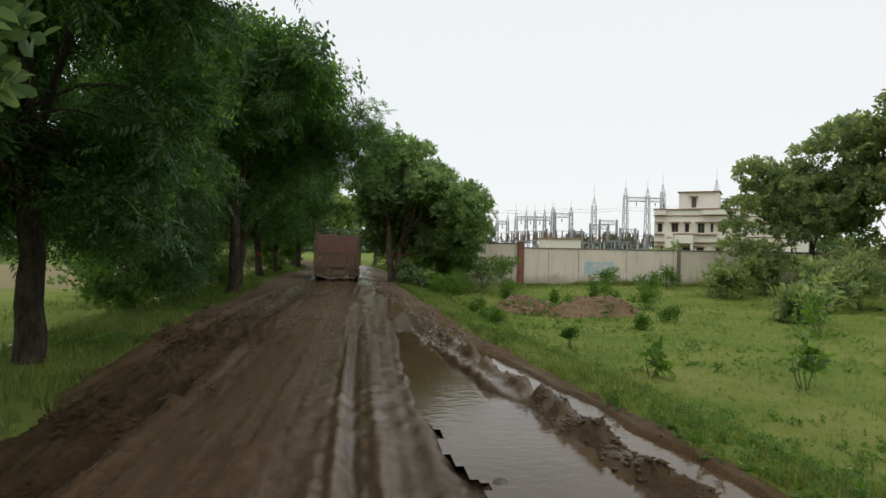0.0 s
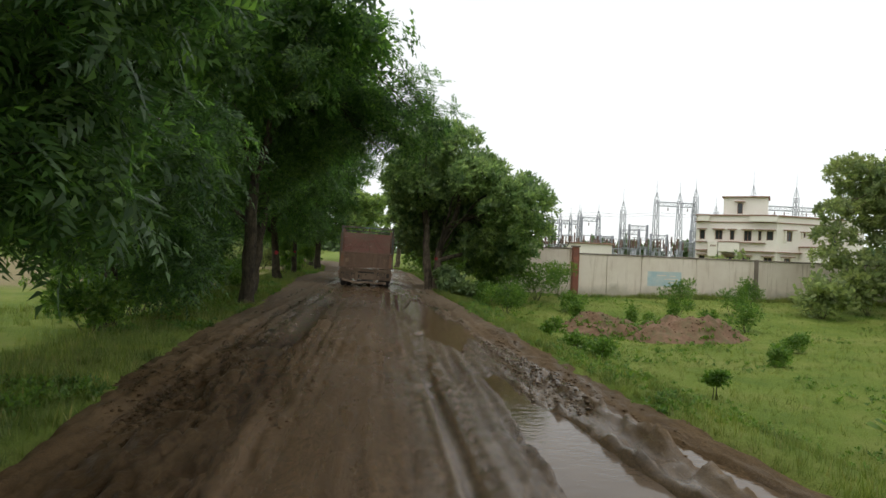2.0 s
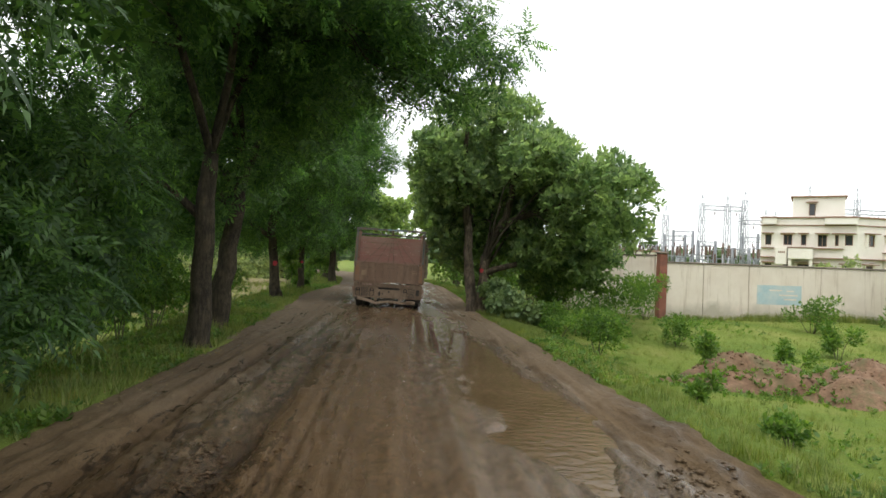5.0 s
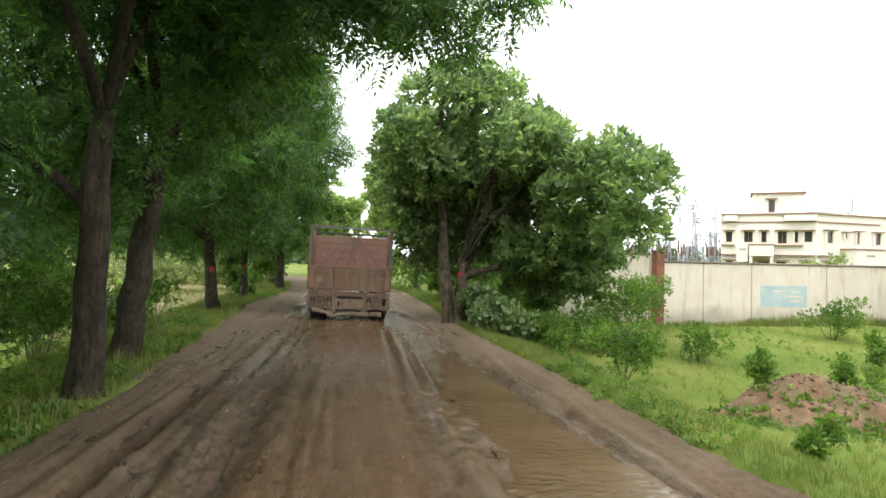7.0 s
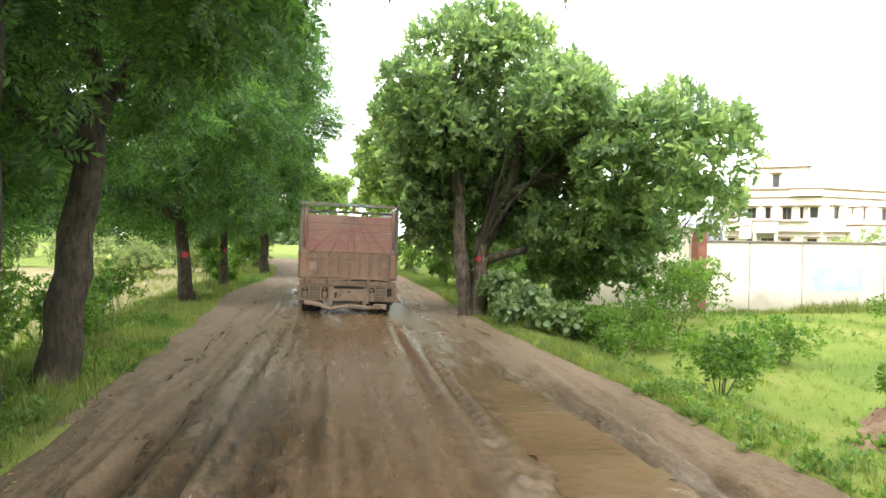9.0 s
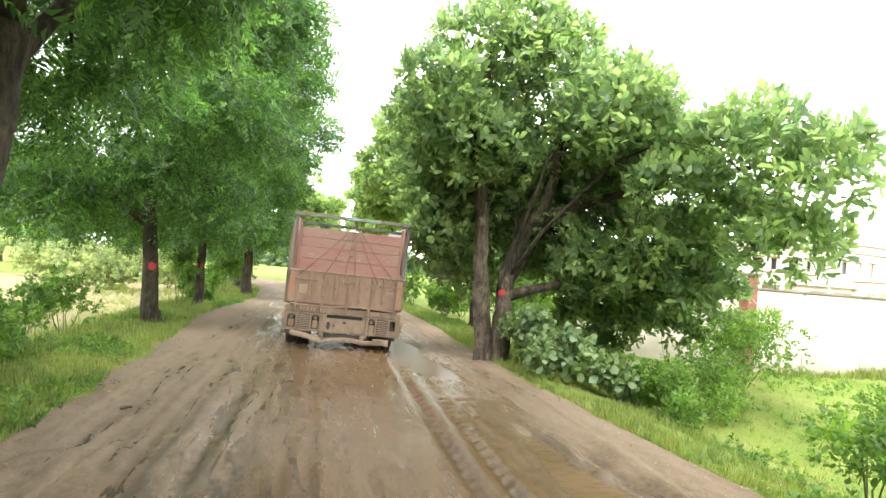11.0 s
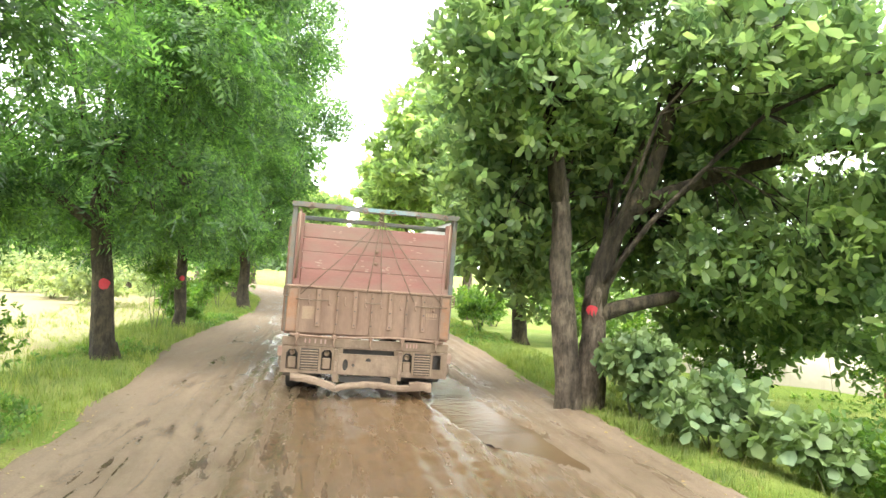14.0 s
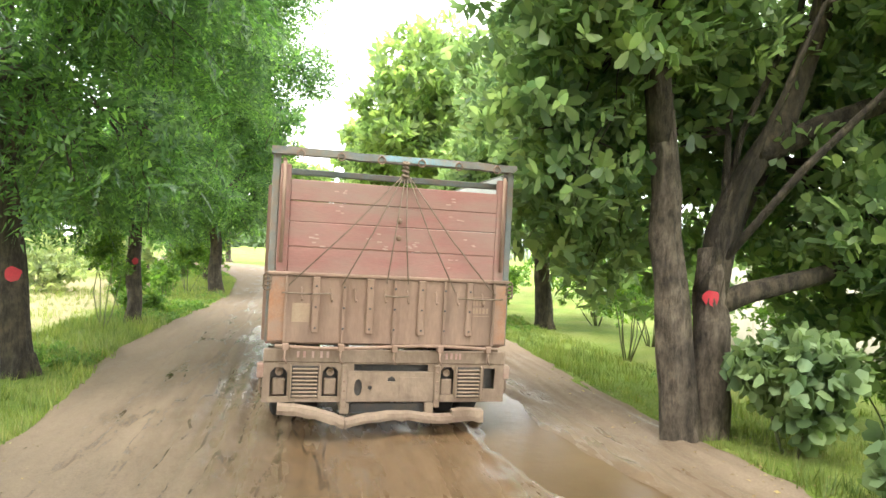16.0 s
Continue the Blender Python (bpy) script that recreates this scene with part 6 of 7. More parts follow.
# ---- switchyard ----
def lattice_mast(ob, x, y, base, top, w0, w1, spike=0.0):
    """A square latticed mast with crossed bracing, tapering to its top."""
    b = Build()
    n = max(4, int((top - base) / 1.3))
    def ring(i):
        u = i / n
        w, z = w0 + (w1 - w0) * u, base + (top - base) * u
        return [(x - w, y - w, z), (x + w, y - w, z), (x + w, y + w, z), (x - w, y + w, z)]
    for k in range(4):
        b.tube([ring(0)[k], ring(n)[k]], 0.07, 4)
    for i in range(n):
        a, c = ring(i), ring(i + 1)
        for k in range(4):
            b.tube([a[k], c[(k + 1) % 4]] if i % 2 else [a[(k + 1) % 4], c[k]], 0.045, 3, False)
            b.tube([c[k], c[(k + 1) % 4]], 0.03, 3, False)
    if spike:
        peak = (x, y, top + spike * 0.45)
        for k in range(4):
            b.tube([ring(n)[k], peak], 0.04, 3)
        b.tube([peak, (x, y, top + spike)], [0.04, 0.015], 4)
    b.part("mast", STEEL, ob)


def lattice_beam(ob, x0, x1, y, z, h=0.7):
    b = Build()
    n = max(3, int(abs(x1 - x0) / 0.9))
    for dy in (-0.35, 0.35):
        for dz in (0, h):
            b.tube([(x0, y + dy, z + dz), (x1, y + dy, z + dz)], 0.05, 4)
        for i in range(n):
            a, c = x0 + (x1 - x0) * i / n, x0 + (x1 - x0) * (i + 1) / n
            b.tube([(a, y + dy, z), ((a + c) / 2, y + dy, z + h)], 0.03, 3, False).tube([((a + c) / 2, y + dy, z + h), (c, y + dy, z)], 0.03, 3, False)
    b.part("beam", STEEL, ob)
    for i in range(1, max(2, int(abs(x1 - x0) / 1.6))):
        ix = x0 + (x1 - x0) * i / max(2, int(abs(x1 - x0) / 1.6))
        Build().tube([(ix, y, z), (ix, y, z - 0.25), (ix, y, z - 0.3), (ix, y, z - 0.8)], [0.02, 0.02, 0.11, 0.09], 6).part("insulator", PORCELAIN, ob)


def gantry(label, y, masts, beam_z, w=0.45, spike=2.4):
    ob = empty("gantry", masts[0][0], y, 0, 0, label, "gantry", "steel gantries of the switchyard")
    x0 = masts[0][0]
    for mx, top in masts:
        lattice_mast(ob, mx - x0, 0, -0.5, top, w, w * 0.55, spike)
    for (a, ta), (c, tc) in zip(masts, masts[1:]):
        lattice_beam(ob, a - x0 + 0.3, c - x0 - 0.3, 0, beam_z)
    return ob


GANTRY = "grey latticed steel gantry with pointed lightning spikes"
gantry(GANTRY, 112, [(50.3, 12.3), (54.6, 12.3), (57.6, 13.2)], 11.3, 0.55, 3.4)
gantry(GANTRY, 116, [(37.6, 9.2), (41.2, 9.2)], 8.2)
gantry(GANTRY, 118, [(31.0, 8.2), (33.0, 8.3), (34.7, 8.4), (36.6, 8.6), (38.6, 8.8)], 7.6, 0.35)
gantry(GANTRY, 126, [(29.0, 7.8), (31.2, 7.9)], 7.0, 0.35)
gantry(GANTRY, 120, [(61.5, 11.5), (66.0, 11.3)], 9.8, 0.5, 3.0)
gantry(GANTRY, 108, [(66.0, 13.5), (74.0, 13.5), (83.0, 13.5)], 11.2, 0.55, 4.4)
gantry(GANTRY, 130, [(74, 12.0), (82, 12.0), (91, 12.0)], 10.5, 0.5, 3.0)
for ry, rx0, rx1, top in ((104, 40.6, 43.8, 6.6), (101, 36.2, 38.2, 5.2), (106, 46.8, 49.6, 6.0), (109, 44.2, 47.4, 7.6), (103, 52.2, 55.4, 6.8), (107, 57.0, 60.2, 7.4), (99, 48.6, 51.0, 4.8)):
    gantry("low steel frame carrying insulators and busbars", ry, [(rx0, top), (rx1, top)], top - 0.9, 0.2, 0.0)
lone = empty("lightning_mast", 44.6, 113, 0, 0, "tall latticed steel lightning mast", "mast", "steel gantries of the switchyard")
lattice_mast(lone, 0, 0, -0.5, 10.2, 0.5, 0.35, 4.0)


def bus_support():
    ob = empty("isolator_stand", 0, 0, -0.3, 0, "steel stand carrying brown insulators", "switchgear", "isolator stands of the switchyard")
    Build().tube([(-0.9, 0, -0.3), (-0.9, 0, 3.4)], 0.09, 5).part("leg", STEEL, ob)
    Build().tube([(0.9, 0, -0.3), (0.9, 0, 3.4)], 0.09, 5).part("leg", STEEL, ob)
    Build().box(-1.3, 1.3, -0.12, 0.12, 3.4, 3.6).part("crossbeam", STEEL, ob)
    Build().box(-1.0, 1.0, -0.04, 0.04, 1.8, 1.9).part("brace", STEEL, ob)
    for k in (-1.1, 0, 1.1):
        Build().lathe([(3.6 + 0.12 * i, 0.14 if i % 2 else 0.08) for i in range(12)], "z", (k, 0, 0), 8).part("insulator", PORCELAIN, ob)
    Build().tube([(-1.4, 0, 5.0), (1.4, 0, 5.0)], 0.05, 5).part("busbar", STEEL, ob)
    return ob


stand = bus_support()
stand.matrix_basis = pose(38, 100, -0.3)
srng = random.Random(4)
for k in range(34):
    sx = 27 + (k % 17) * 2.75 + srng.uniform(-0.5, 0.5)
    copy_thing(stand, pose(sx, 101 + 9 * (k // 17) + srng.uniform(-2.5, 2.5), -0.5 + srng.uniform(0, 0.8), 0, 0, srng.choice([0, 0, 90])))
def bus_post():
    ob = empty("bus_post", 0, 0, 0, 0, "slim steel post with a dark insulator on top", "switchgear", "bus posts of the switchyard")
    Build().tube([(0, 0, -0.4), (0, 0, 2.9)], 0.1, 5).part("post", STEEL, ob)
    Build().lathe([(2.9 + 0.14 * i, 0.16 if i % 2 else 0.09) for i in range(12)], "z", (0, 0, 0), 7).part("insulator", PORCELAIN, ob)
    return ob


first_post = bus_post()
first_post.matrix_basis = pose(34.0, 97, 0)
for k in range(37):
    copy_thing(first_post, pose(28.5 + 0.95 * k + srng.uniform(-0.3, 0.3), 94 + srng.uniform(0, 22), srng.uniform(-0.5, 1.2)))
for k in range(2):
    tw = empty("overhead_wires", 0, 0, 0, 0, "slack overhead conductors between the gantries", "wire", "overhead conductors")
    za = 8.8 + k * 0.5
    Build().tube([(28 + 6 * i, 117 - 0.5 * k, za + 0.5 * ((i % 2) * -0.7) + i * 0.28) for i in range(12)], 0.02, 3).part("wire", DARK_IRON, tw)
shed = empty("switch_shed", 29.5, 92, 0, 0, "low cream plastered switchgear shed", "building")
Build().box(0, 5.2, 0, 5, -0.6, 3.6, 0.03).part("wall", WHITE_WALL, shed)
Build().box(-0.2, 5.4, -0.2, 5.2, 3.603, 3.8, 0.03).part("roof", BAND, shed)


# ---- the lorry ----
RED = worn("faded_red_boards", (0.235, 0.098, 0.078), (0.3, 0.142, 0.115), (0.235, 0.155, 0.12), 1.7, 0.62, 0.78, 0, 0.25, (0.35, 1, 1.5), 50, 0.12)
RUSTY = worn("dusty_rust_steel", (0.21, 0.13, 0.088), (0.285, 0.188, 0.132), (0.17, 0.112, 0.078), 2.4, 0.5, 0.85, 0.05, 0.3, (1, 1, 0.3), 40, 0.1)
ORANGE = worn("worn_orange_paint", (0.3, 0.13, 0.06), (0.31, 0.165, 0.09), (0.25, 0.16, 0.11), 5.5, 0.75, 0.8, 0, 0.4)
DUST = worn("mud_caked_steel", (0.215, 0.152, 0.103), (0.285, 0.208, 0.146), (0.15, 0.102, 0.068), 3.4, 0.55, 0.92, 0, 0.5, (1, 1, 0.6), 35, 0.1)
BLUE_STEEL = worn("chipped_blue_grey_paint", (0.115, 0.132, 0.122), (0.165, 0.175, 0.16), (0.19, 0.14, 0.1), 5, 0.62, 0.8, 0, 0.4, None, 45, 0.12)
SKY_BLUE = worn("chipped_light_blue_paint", (0.15, 0.28, 0.32), (0.2, 0.34, 0.37), (0.24, 0.2, 0.155), 6, 0.62, 0.75)
INNER = worn("scuffed_pale_lining", (0.5, 0.52, 0.5), (0.6, 0.62, 0.6), (0.36, 0.31, 0.25), 1.5, 0.45, 0.8)
ROPE = worn("brown_rope", (0.14, 0.1, 0.065), (0.2, 0.145, 0.1), (0.1, 0.07, 0.045), 20, 0.4, 0.95)
FADED = worn("faded_cream_paint", (0.3, 0.2, 0.13), (0.34, 0.24, 0.155), (0.24, 0.16, 0.11), 6, 0.5, 0.85, 0, 0.3, None, 40, 0.1)
TYRE = worn("muddy_tyre_rubber", (0.025, 0.023, 0.02), (0.04, 0.035, 0.03), (0.12, 0.085, 0.055), 3, 0.4, 0.9, 0, 0.5)
CHALK = worn("chalk_white_marks", (0.4, 0.26, 0.22), (0.45, 0.31, 0.26), (0.34, 0.18, 0.145), 12, 0.5, 0.95)
LENS = worn("dusty_lamp_lens", (0.24, 0.13, 0.09), (0.3, 0.19, 0.14), (0.3, 0.22, 0.16), 8, 0.6, 0.5)


def build_lorry(x, y, z, turn):
    ob = empty("lorry", x, y, z, turn, "old mud-caked goods lorry with faded red tail boards and rusty tailgate", "lorry")
    L = 5.4
    # cargo body
    Build().box(-1.16, 1.16, 0.1, L, 0.86, 0.96, 0.01).part("bed", RUSTY, ob)
    for s in (-1, 1):
        side = empty("side_wall", s * 1.17, 0, 0)
        side.parent = ob
        up = 0.2 if s > 0 else 0.0
        Build().box(-0.03, 0.03, 0.12, L, 0.86, 2.42 + up, 0.008).part("outer_boards", RED, side)
        Build().box(-s * 0.045 - 0.012, -s * 0.045 + 0.012, 0.14, L - 0.02, 0.97, 2.46 + up).part("lining", INNER, side)
        Build().box(-0.028 + 0.02 * s, 0.028 + 0.02 * s, 0.1, L, 2.422 + up, 2.5 + up, 0.01).part("top_rail", BLUE_STEEL, side)
        for k in range(8):
            yy = 0.35 + k * 0.68
            Build().box(s * 0.032, s * 0.032 + s * 0.05, yy, yy + 0.07, 0.86, 2.42).part("rib", RUSTY, side) if s > 0 else Build().box(-0.082, -0.032, yy, yy + 0.07, 0.86, 2.42).part("rib", RUSTY, side)
    # slanting stays of the open top
    for s in (-1,):
        Build().tube([(s * 1.1, 0.12, 2.66), (s * 1.1, 2.4, 2.56), (s * 1.1, L, 2.5)], 0.02, 6).part("stay", RUSTY, ob)
    Build().box(-1.14, 1.14, L - 0.05, L, 0.96, 2.2, 0.01).part("headboard", RUSTY, ob)
    Build().box(-1.14, 1.14, L - 0.06, L + 0.02, 2.42, 2.52, 0.01).part("front_rail", BLUE_STEEL, ob)
    # rear frame
    for s in (-1, 1):
        Build().box(s * 1.17 - 0.035, s * 1.17 + 0.035, -0.02, 0.1, 0.9, 2.7, 0.008).part("corner_post", BLUE_STEEL, ob)
        Build().box(s * 1.08 - 0.05, s * 1.08 + 0.05, -0.05, 0.03, 1.56, 2.6, 0.01).part("inner_post", RED, ob)
        Build().tube([(s * 1.09, -0.07, 2.62), (s * 1.085, -0.08, 2.2), (s * 1.09, -0.07, 1.66)], 0.018, 6).part("latch_bar", RUSTY, ob)
    rows = 13
    vs = []
    for i in range(rows):
        bx, bz = -1.22 + 2.44 * i / (rows - 1), 2.69 + 0.005 * math.sin(i * 0.9) + 0.004 * math.sin(i * 2.7)
        vs += [(bx, -0.06, bz), (bx, 0.06, bz), (bx, 0.06, bz + 0.068), (bx, -0.06, bz + 0.07)]
    fs = [(i * 4 + k, i * 4 + 4 + k, i * 4 + 4 + (k + 1) % 4, i * 4 + (k + 1) % 4) for i in range(rows - 1) for k in range(4)]
    top = Build().add(vs, fs + [(0, 1, 2, 3), (rows * 4 - 1, rows * 4 - 2, rows * 4 - 3, rows * 4 - 4)]).part("top_beam", BLUE_STEEL, ob)
    Build().box(-0.2, 0.62, -0.066, -0.061, 2.7, 2.757).part("paint_patch", SKY_BLUE, top, "patch of light blue paint")
    for hx in (-0.95, -0.57, -0.18, 0.22, 0.6, 1.0):
        ring = [(hx + 0.036 * math.cos(a), -0.075, 2.7 + 0.036 * math.sin(a)) for a in [2 * math.pi * k / 12 for k in range(13)]]
        Build().tube(ring, 0.006, 5, False).tube([(hx, -0.062, 2.74), (hx, -0.085, 2.735)], 0.012, 6).part("ring", RUSTY, top)
    Build().box(-1.1, 1.1, 0.12, 0.18, 2.52, 2.58, 0.008).part("second_rail", BLUE_STEEL, ob)
    # upper boards
    boards = [(1.565, 1.816), (1.818, 2.056), (2.058, 2.256), (2.258, 2.46)]
    for k, (z0, z1) in enumerate(boards):
        tilt = Matrix.Rotation(radians((-0.06, 0.05, -0.04, 0.1)[k]), 4, "Y")
        mid = Matrix.Translation((0, 0, (z0 + z1) / 2))
        Build().box(-1.03, 1.03, -0.035 - 0.004 * (k % 2), 0.01, z0 - (z0 + z1) / 2, z1 - (z0 + z1) / 2, 0.008, mid @ tilt).part("tail_board", RED, ob)
    mrng = random.Random(9)
    for mx, mz in ((-0.52, 2.37), (0.55, 2.35), (-0.52, 2.2), (0.62, 2.2), (-0.75, 1.95), (-0.72, 1.86), (-0.2, 1.94), (0.2, 1.92), (0.2, 1.85), (0.75, 1.93), (0.62, 1.72), (-0.12, 1.87)):
        for j in range(3):
            ax, az = mx + mrng.uniform(-0.07, 0.07), mz + mrng.uniform(-0.045, 0.045)
            Build().box(ax - mrng.uniform(0.01, 0.03), ax + mrng.uniform(0.01, 0.03), -0.043, -0.0405, az - 0.006, az + 0.006).part("chalk_mark", CHALK, ob)
    for bz in (2.12, 1.95):
        Build().lathe([(-0.07, 0.0), (-0.07, 0.018), (-0.055, 0.026), (-0.04, 0.026), (-0.038, 0.03)], "y", (0.03, 0, bz), 10).part("bolt", RUSTY, ob)
    # lower tailgate
    gate = empty("tailgate", 0, -0.03, 0.9)
    gate.parent = ob
    Build().box(-1.18, 1.18, -0.03, 0.02, 0, 0.64, 0.008).part("panel", RUSTY, gate)
    Build().box(-1.2, 1.2, -0.05, 0.03, 0.642, 0.675, 0.008).part("top_lip", RUSTY, gate)
    for s in (-1, 1):
        Build().box(s * 1.1 - 0.075, s * 1.1 + 0.075, -0.042, -0.031, 0.02, 0.62, 0.004).part("side_strip", ORANGE, gate)
    for fx in (-0.74, -0.22, 0.29, 0.78):
        Build().box(fx - 0.034, fx + 0.034, -0.075, -0.031, 0.1, 0.64, 0.01).part("flat_rib", RUSTY, gate)
    for fx in (-1.02, -0.475, 0.02, 0.525, 1.035):
        Build().box(fx - 0.012, fx + 0.012, -0.07, -0.031, 0.0, 0.64, 0.004).part("angle_rib", RUSTY, gate)
    for fx in (-0.74, -0.22, 0.29, 0.78, -0.475, 0.02, 0.525):
        for bz in (0.15, 0.35, 0.55):
            Build().lathe([(-0.085, 0.0), (-0.085, 0.009), (-0.075, 0.012), (-0.072, 0.012)], "y", (fx, 0, bz), 6).part("rivet", DARK_IRON, gate)
    for hx in (-0.88, -0.6, -0.37, -0.08, 0.145, 0.43, 0.65, 0.91):
        Build().tube([(hx, -0.032, 0.53), (hx, -0.06, 0.52), (hx, -0.065, 0.44), (hx + 0.01, -0.07, 0.41), (hx + 0.02, -0.085, 0.43)], 0.009, 5).part("hook", RUSTY, gate)
    for a, c in ((-1.06, -0.6), (-0.08, 0.15), (0.65, 1.12)):
        Build().tube([(a, -0.085, 0.48), ((a + c) / 2, -0.09, 0.475), (c, -0.085, 0.485)], 0.008, 5).part("tie_rod", ROPE, gate)
    Build().box(0.8, 1.0, -0.0345, -0.031, 0.3, 0.5).part("number_panel", RUSTY, gate)
    for j in range(2):
        for i in range(5 - j):
            Build().box(0.817 + i * 0.036, 0.842 + i * 0.036, -0.037, -0.035, 0.33 + j * 0.08, 0.385 + j * 0.08).part("faded_bar", FADED, gate)
    for z0, z1 in ((0.3, 0.306), (0.494, 0.5)):
        Build().box(0.8, 1.0, -0.037, -0.035, z0, z1).part("border_line", FADED, gate)
    Build().box(-0.96, -0.79, -0.0345, -0.031, 0.2, 0.38).part("paint_square", FADED, gate)
    # hinge rod, sagging a little
    Build().tube([(-1.1 + 0.2 * i, -0.09, 0.875 - 0.02 * math.sin(i * 0.62)) for i in range(12)], 0.018, 7).part("hinge_rod", RUSTY, ob)
    for hx in (-1.0, -0.48, 0.04, 0.5, 1.0):
        Build().box(hx - 0.03, hx + 0.03, -0.12, -0.03, 0.83, 0.9, 0.008).part("hinge", RUSTY, ob)
        Build().tube([(hx, -0.11, 0.84), (hx - 0.01, -0.12, 0.76), (hx + 0.02, -0.115, 0.71)], 0.01, 5).part("hook", RUSTY, ob)
    # rear valance and lamp panel, pierced
    Build().box(-1.2, 1.2, -0.05, 0.0, 0.71, 0.84, 0.01).part("valance", DUST, ob)
    for s, xs in ((-1, (-0.88, -0.82, -0.74, -0.66, -0.6)), (1, (0.58, 0.63, 0.68, 0.72))):
        for vx in xs:
            Build().box(vx - 0.012, vx + 0.012, -0.0545, -0.051, 0.76, 0.82).part("faded_bar", CHALK, ob)

    def arch(x0, x1, z0, z1):
        r = (x1 - x0) / 2
        return [(x0, z0), (x1, z0), (x1, z1 - r * 0.6), (x1 - r * 0.5, z1), (x0 + r * 0.5, z1), (x0, z1 - r * 0.6)]

    holes = [arch(-1.13, -0.97, 0.38, 0.66), arch(-0.64, -0.49, 0.38, 0.67), arch(0.53, 0.67, 0.4, 0.68), [(0.98, 0.46), (1.1, 0.46), (1.1, 0.67), (0.98, 0.67)],
             [(-0.34, 0.63), (0.4, 0.63), (0.4, 0.7), (-0.34, 0.7)]]
    Build().plate([(-1.2, 0.33), (1.2, 0.33), (1.2, 0.708), (-1.2, 0.708)], -0.045, -0.015, holes).part("lamp_panel", DUST, ob)
    Build().box(-1.16, 1.16, 0.05, 0.09, 0.34, 0.7).part("back_plate", DARK_IRON, ob)
    for cx in (-1.05, -0.565, 0.6):
        Build().lathe([(0.02, 0.0), (0.01, 0.03), (0.0, 0.038), (0.04, 0.04)], "y", (cx, 0, 0.61), 14).box(cx - 0.06, cx + 0.06, -0.012, 0.04, 0.39, 0.55, 0.012).part("lamp", DUST, ob)
    for x0, x1 in ((-0.93, -0.68), (0.7, 0.94)):
        grille = empty("vent_grille", x0, -0.045, 0.37)
        grille.parent = ob
        Build().box(0, x1 - x0, 0.0 - 0.004, -0.001, 0, 0.31).part("backing", DARK_IRON, grille)
        for k in range(8):
            Build().box(0.005, x1 - x0 - 0.005, -0.03, -0.005, 0.01 + k * 0.037, 0.031 + k * 0.037, 0.008).part("slat", DUST, grille)
        Build().box(-0.02, 0, -0.03, -0.001, -0.01, 0.32, 0.005).part("frame", DUST, grille)
        Build().box(x1 - x0, x1 - x0 + 0.02, -0.03, -0.001, -0.01, 0.32, 0.005).part("frame", DUST, grille)

    def disc(cx, cz, rx, rz, n=12):
        return [(cx + rx * math.cos(2 * math.pi * k / n), cz + rz * math.sin(2 * math.pi * k / n)) for k in range(n)]

    Build().plate([(-0.41, 0.345), (0.455, 0.345), (0.455, 0.625), (-0.41, 0.635)], -0.075, -0.05,
                  [disc(-0.295, 0.475, 0.04, 0.085), disc(-0.18, 0.475, 0.022, 0.022), [(-0.01, 0.535), (0.07, 0.535), (0.065, 0.57), (0.03, 0.59), (-0.005, 0.57)]]).part("number_plate_bracket", DUST, ob)
    Build().box(-0.39, 0.44, -0.049, -0.0465, 0.36, 0.62).part("dark_backing", DARK_IRON, ob)
    Build().plate([(0.11, 0.4), (0.45, 0.39), (0.45, 0.575), (0.11, 0.585)], -0.085, -0.077).part("number_plate", DUST, ob, "mud-covered number plate")
    for px in (-0.43, 0.49):
        Build().box(px - 0.03, px + 0.03, -0.09, -0.02, 0.28, 0.7, 0.01).part("bracket", DUST, ob)
        for k in range(4):
            Build().lathe([(-0.1, 0.0), (-0.1, 0.01), (-0.088, 0.013)], "y", (px, 0, 0.36 + k * 0.09), 6).part("bolt", RUSTY, ob)

    # bumper, bent in three lengths
    def bent(pts, h, name):
        b = Build()
        vs = []
        crumple = random.Random(name + str(len(pts)))
        fine = [tuple(p + (q - p) * u + crumple.uniform(-0.004, 0.004) * (k > 0) for k, (p, q) in enumerate(zip(pts[i], pts[i + 1]))) for i in range(len(pts) - 1) for u in (0.0, 0.33, 0.66)] + [pts[-1]]
        pts = fine
        for i, (bx, bz, by) in enumerate(pts):
            w = 0.006 * math.sin(i * 2.1) + crumple.uniform(-0.006, 0.006)
            vs += [(bx, by - 0.04, bz + w), (bx, by - 0.05 + crumple.uniform(-0.004, 0.012), bz + h * crumple.uniform(0.4, 0.55)), (bx, by - 0.035, bz + h), (bx, by + 0.05, bz + h + 0.012), (bx, by + 0.06, bz + w)]
        fs = [(i * 5 + k, i * 5 + (k + 1) % 5, i * 5 + 5 + (k + 1) % 5, i * 5 + 5 + k) for i in range(len(pts) - 1) for k in range(5)]
        fs += [tuple(range(5))[::-1], tuple((len(pts) - 1) * 5 + k for k in range(5))]
        return b.add(vs, fs).part(name, DUST, ob)

    bent([(-1.05, 0.235, -0.1), (-0.9, 0.225, -0.11), (-0.7, 0.19, -0.12), (-0.55, 0.155, -0.15), (-0.42, 0.11, -0.17)], 0.085, "bumper")
    bent([(-0.41, 0.11, -0.14), (-0.2, 0.15, -0.13), (0.0, 0.17, -0.12), (0.2, 0.17, -0.12), (0.45, 0.145, -0.13), (0.64, 0.15, -0.14)], 0.07, "bumper")
    bent([(0.65, 0.15, -0.1), (0.8, 0.155, -0.1), (0.97, 0.15, -0.11)], 0.11, "bumper")
    for px in (-0.42, 0.42):
        Build().box(px - 0.045, px + 0.045, -0.08, 0.3, 0.22, 0.33, 0.01).part("bumper_arm", DUST, ob)
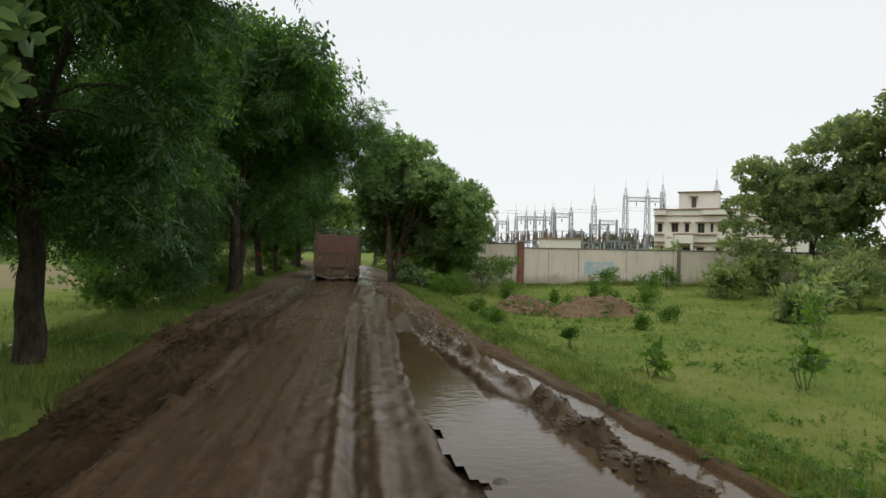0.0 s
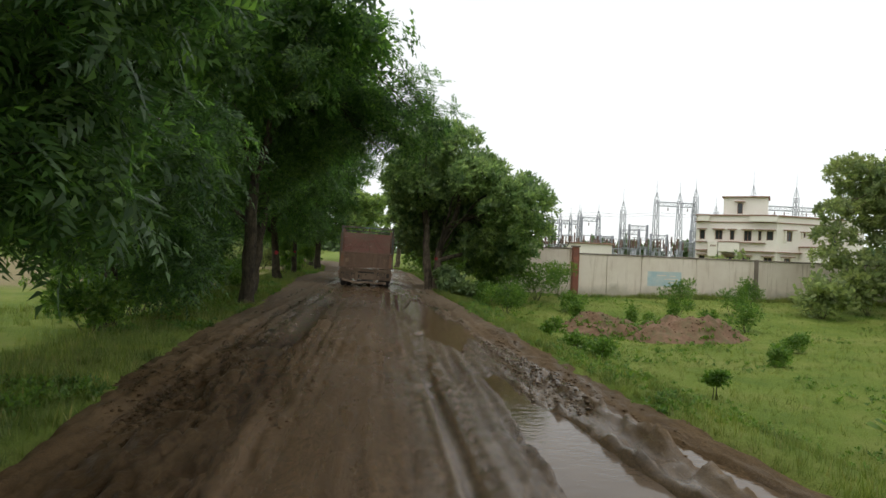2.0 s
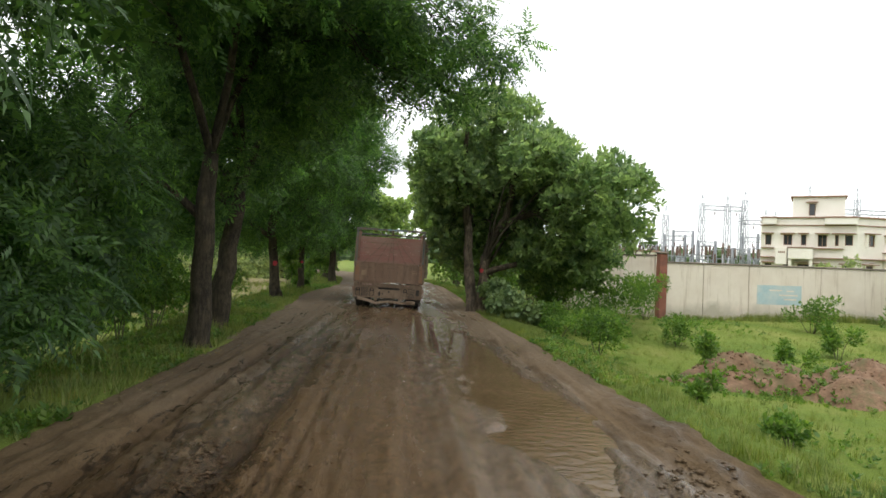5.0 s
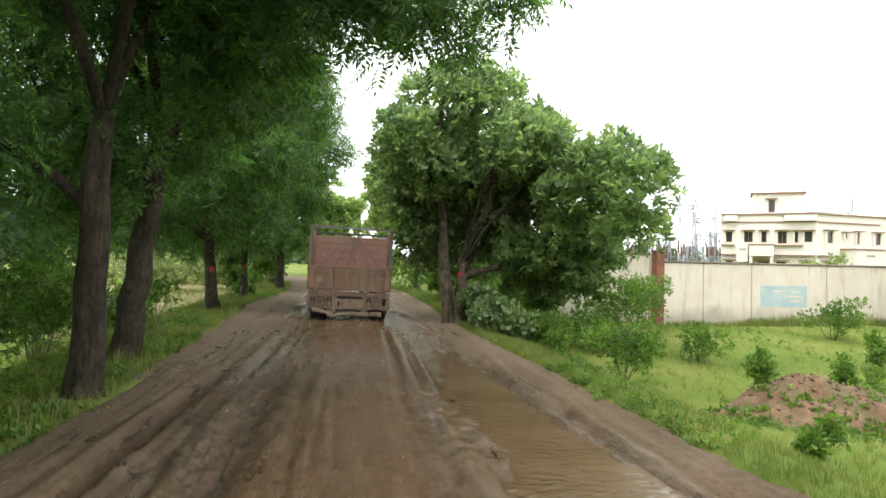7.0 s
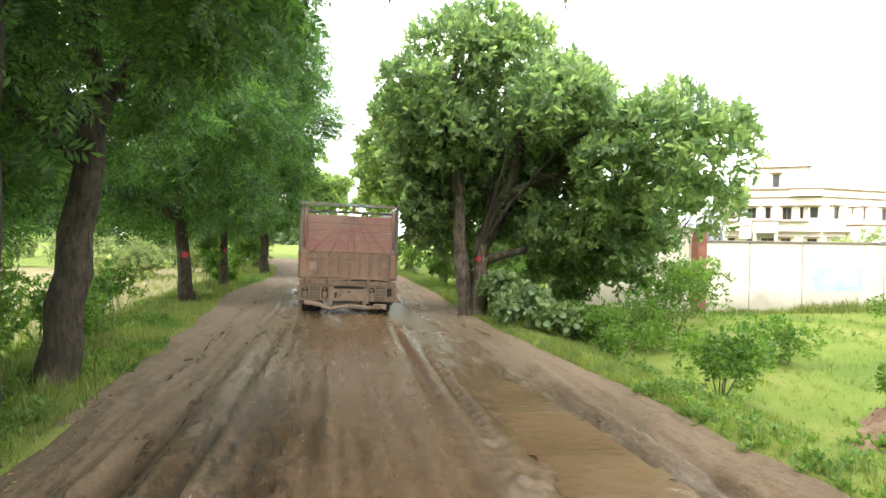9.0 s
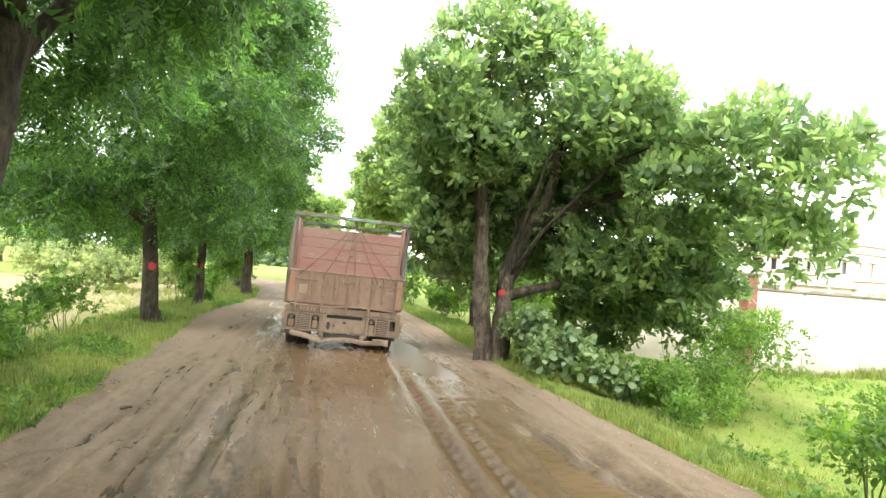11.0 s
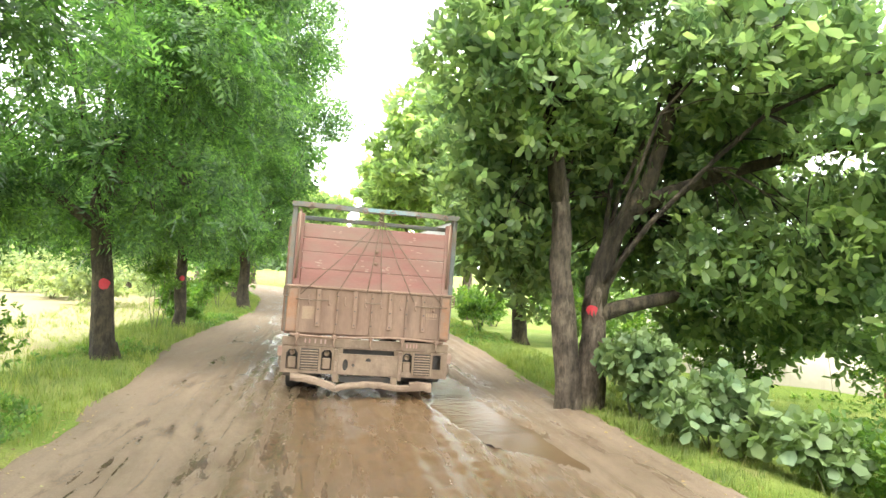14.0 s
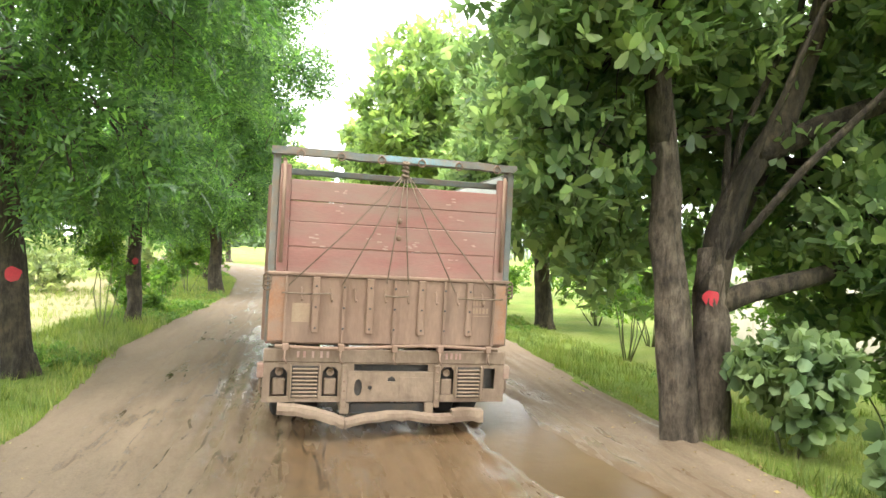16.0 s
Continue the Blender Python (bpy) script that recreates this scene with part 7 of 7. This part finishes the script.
    Build().box(-0.36, 0.38, -0.02, 0.02, 0.22, 0.31, 0.008).part("cross_member", DARK_IRON, ob)
    # lamp brackets standing out at the sides
    for s in (-1, 1):
        Build().box(s * 1.22 - 0.035, s * 1.22 + 0.035, -0.05, 0.06, 0.56, 0.7, 0.01).part("side_lamp", LENS, ob)
        Build().tube([(s * 1.19, 0.0, 0.38), (s * 1.23, 0.0, 0.45), (s * 1.22, 0.0, 0.56)], 0.015, 5).part("lamp_arm", DUST, ob)
    # ropes from the middle of the top beam to the gate
    for rx, rz, hx in ((-1.0, 1.45, -0.03), (-0.5, 1.47, -0.02), (-0.07, 1.5, 0.0), (0.14, 1.5, 0.02), (0.62, 1.44, 0.03), (1.04, 1.42, 0.04)):
        Build().tube([(0.06 + hx, -0.08, 2.56), ((0.06 + rx) / 2, -0.085, (2.56 + rz) / 2 - 0.01), (rx, -0.11, rz)], 0.0062, 5).part("rope", ROPE, ob)
    knot = Build()
    for k in range(4):
        knot.tube([(0.06 + 0.03 * math.cos(a + k), -0.08 + 0.02 * math.sin(a), 2.57 + 0.04 * k + 0.012 * math.sin(a)) for a in [2 * math.pi * j / 8 for j in range(9)]], 0.014, 6)
    knot.part("rope_knot", ROPE, ob)
    for s in (-1, 1):
        for k in range(3):
            Build().tube([(s * 1.2 + 0.035 * math.cos(a), -0.07 + 0.01 * math.sin(2 * a), 1.52 - 0.04 * k + 0.045 * math.sin(a)) for a in [2 * math.pi * j / 9 for j in range(10)]], 0.009, 5).part("rope_loop", ROPE, ob)
    # chassis, wheels and cab
    for s in (-1, 1):
        Build().box(s * 0.42 - 0.04, s * 0.42 + 0.04, 0.3, 7.2, 0.62, 0.84, 0.01).part("chassis_rail", DARK_IRON, ob)
        Build().box(s * 0.9 - 0.28, s * 0.9 + 0.28, 0.46, 0.48, 0.2, 0.78).part("mud_flap", TYRE, ob)
    Build().tube([(-0.9, 1.05, 0.41), (0.9, 1.05, 0.41)], 0.09, 10).lathe([(-0.22, 0.05), (-0.15, 0.2), (0.15, 0.2), (0.22, 0.05)], "x", (0, 1.05, 0.41), 16).part("axle", DARK_IRON, ob)

    def wheel(cx, cy, w):
        tyre = empty("wheel", cx, cy, 0.41)
        tyre.parent = ob
        h = w / 2
        Build().lathe([(-h * 0.8, 0.27), (-h, 0.34), (-h, 0.43), (-h * 0.75, 0.475), (0, 0.48), (h * 0.75, 0.475), (h, 0.43), (h, 0.34), (h * 0.8, 0.27)], "x", (0, 0, 0), 30).part("tyre", TYRE, tyre)
        Build().lathe([(-h * 0.3, 0.0), (-h * 0.3, 0.12), (-h * 0.1, 0.24), (-h * 0.85, 0.28), (h * 0.85, 0.28), (h * 0.1, 0.24), (h * 0.3, 0.12), (h * 0.3, 0.0)], "x", (0, 0, 0), 20).part("rim", DUST, tyre)

    for wx in (-1.03, -0.76, 0.76, 1.03):
        wheel(wx, 1.05, 0.23)
    for wx in (-0.95, 0.95):
        wheel(wx, 6.2, 0.25)
    Build().tube([(-0.95, 6.2, 0.41), (0.95, 6.2, 0.41)], 0.07, 8).part("axle", DARK_IRON, ob)
    cab = empty("cab", 0, 5.6, 0.7)
    cab.parent = ob
    shell = [(0.0, 0.0), (1.55, 0.0), (1.62, 0.75), (1.4, 1.55), (0.0, 1.6)]
    b = Build()
    vs = [(s * 1.08, yy, zz) for s in (-1, 1) for yy, zz in shell]
    b.add(vs, [(0, 1, 2, 3, 4), (9, 8, 7, 6, 5)] + [(k, 5 + k, 5 + (k + 1) % 5, (k + 1) % 5) for k in range(5)])
    b.part("shell", ORANGE, cab)
    Build().box(-0.95, 0.95, 1.5, 1.6, 0.85, 1.45, 0.02).part("windscreen", PANE, cab)
    for s in (-1, 1):
        Build().box(s * 1.085 - 0.006, s * 1.085 + 0.006, 0.5, 1.3, 0.85, 1.4).part("side_window", PANE, cab)
    return ob


lorry = build_lorry(0.45, 33.85, 0.0, 0)
lorry.matrix_basis = pose(0.45, 33.85, 0.0, 0, 1.6, 0)
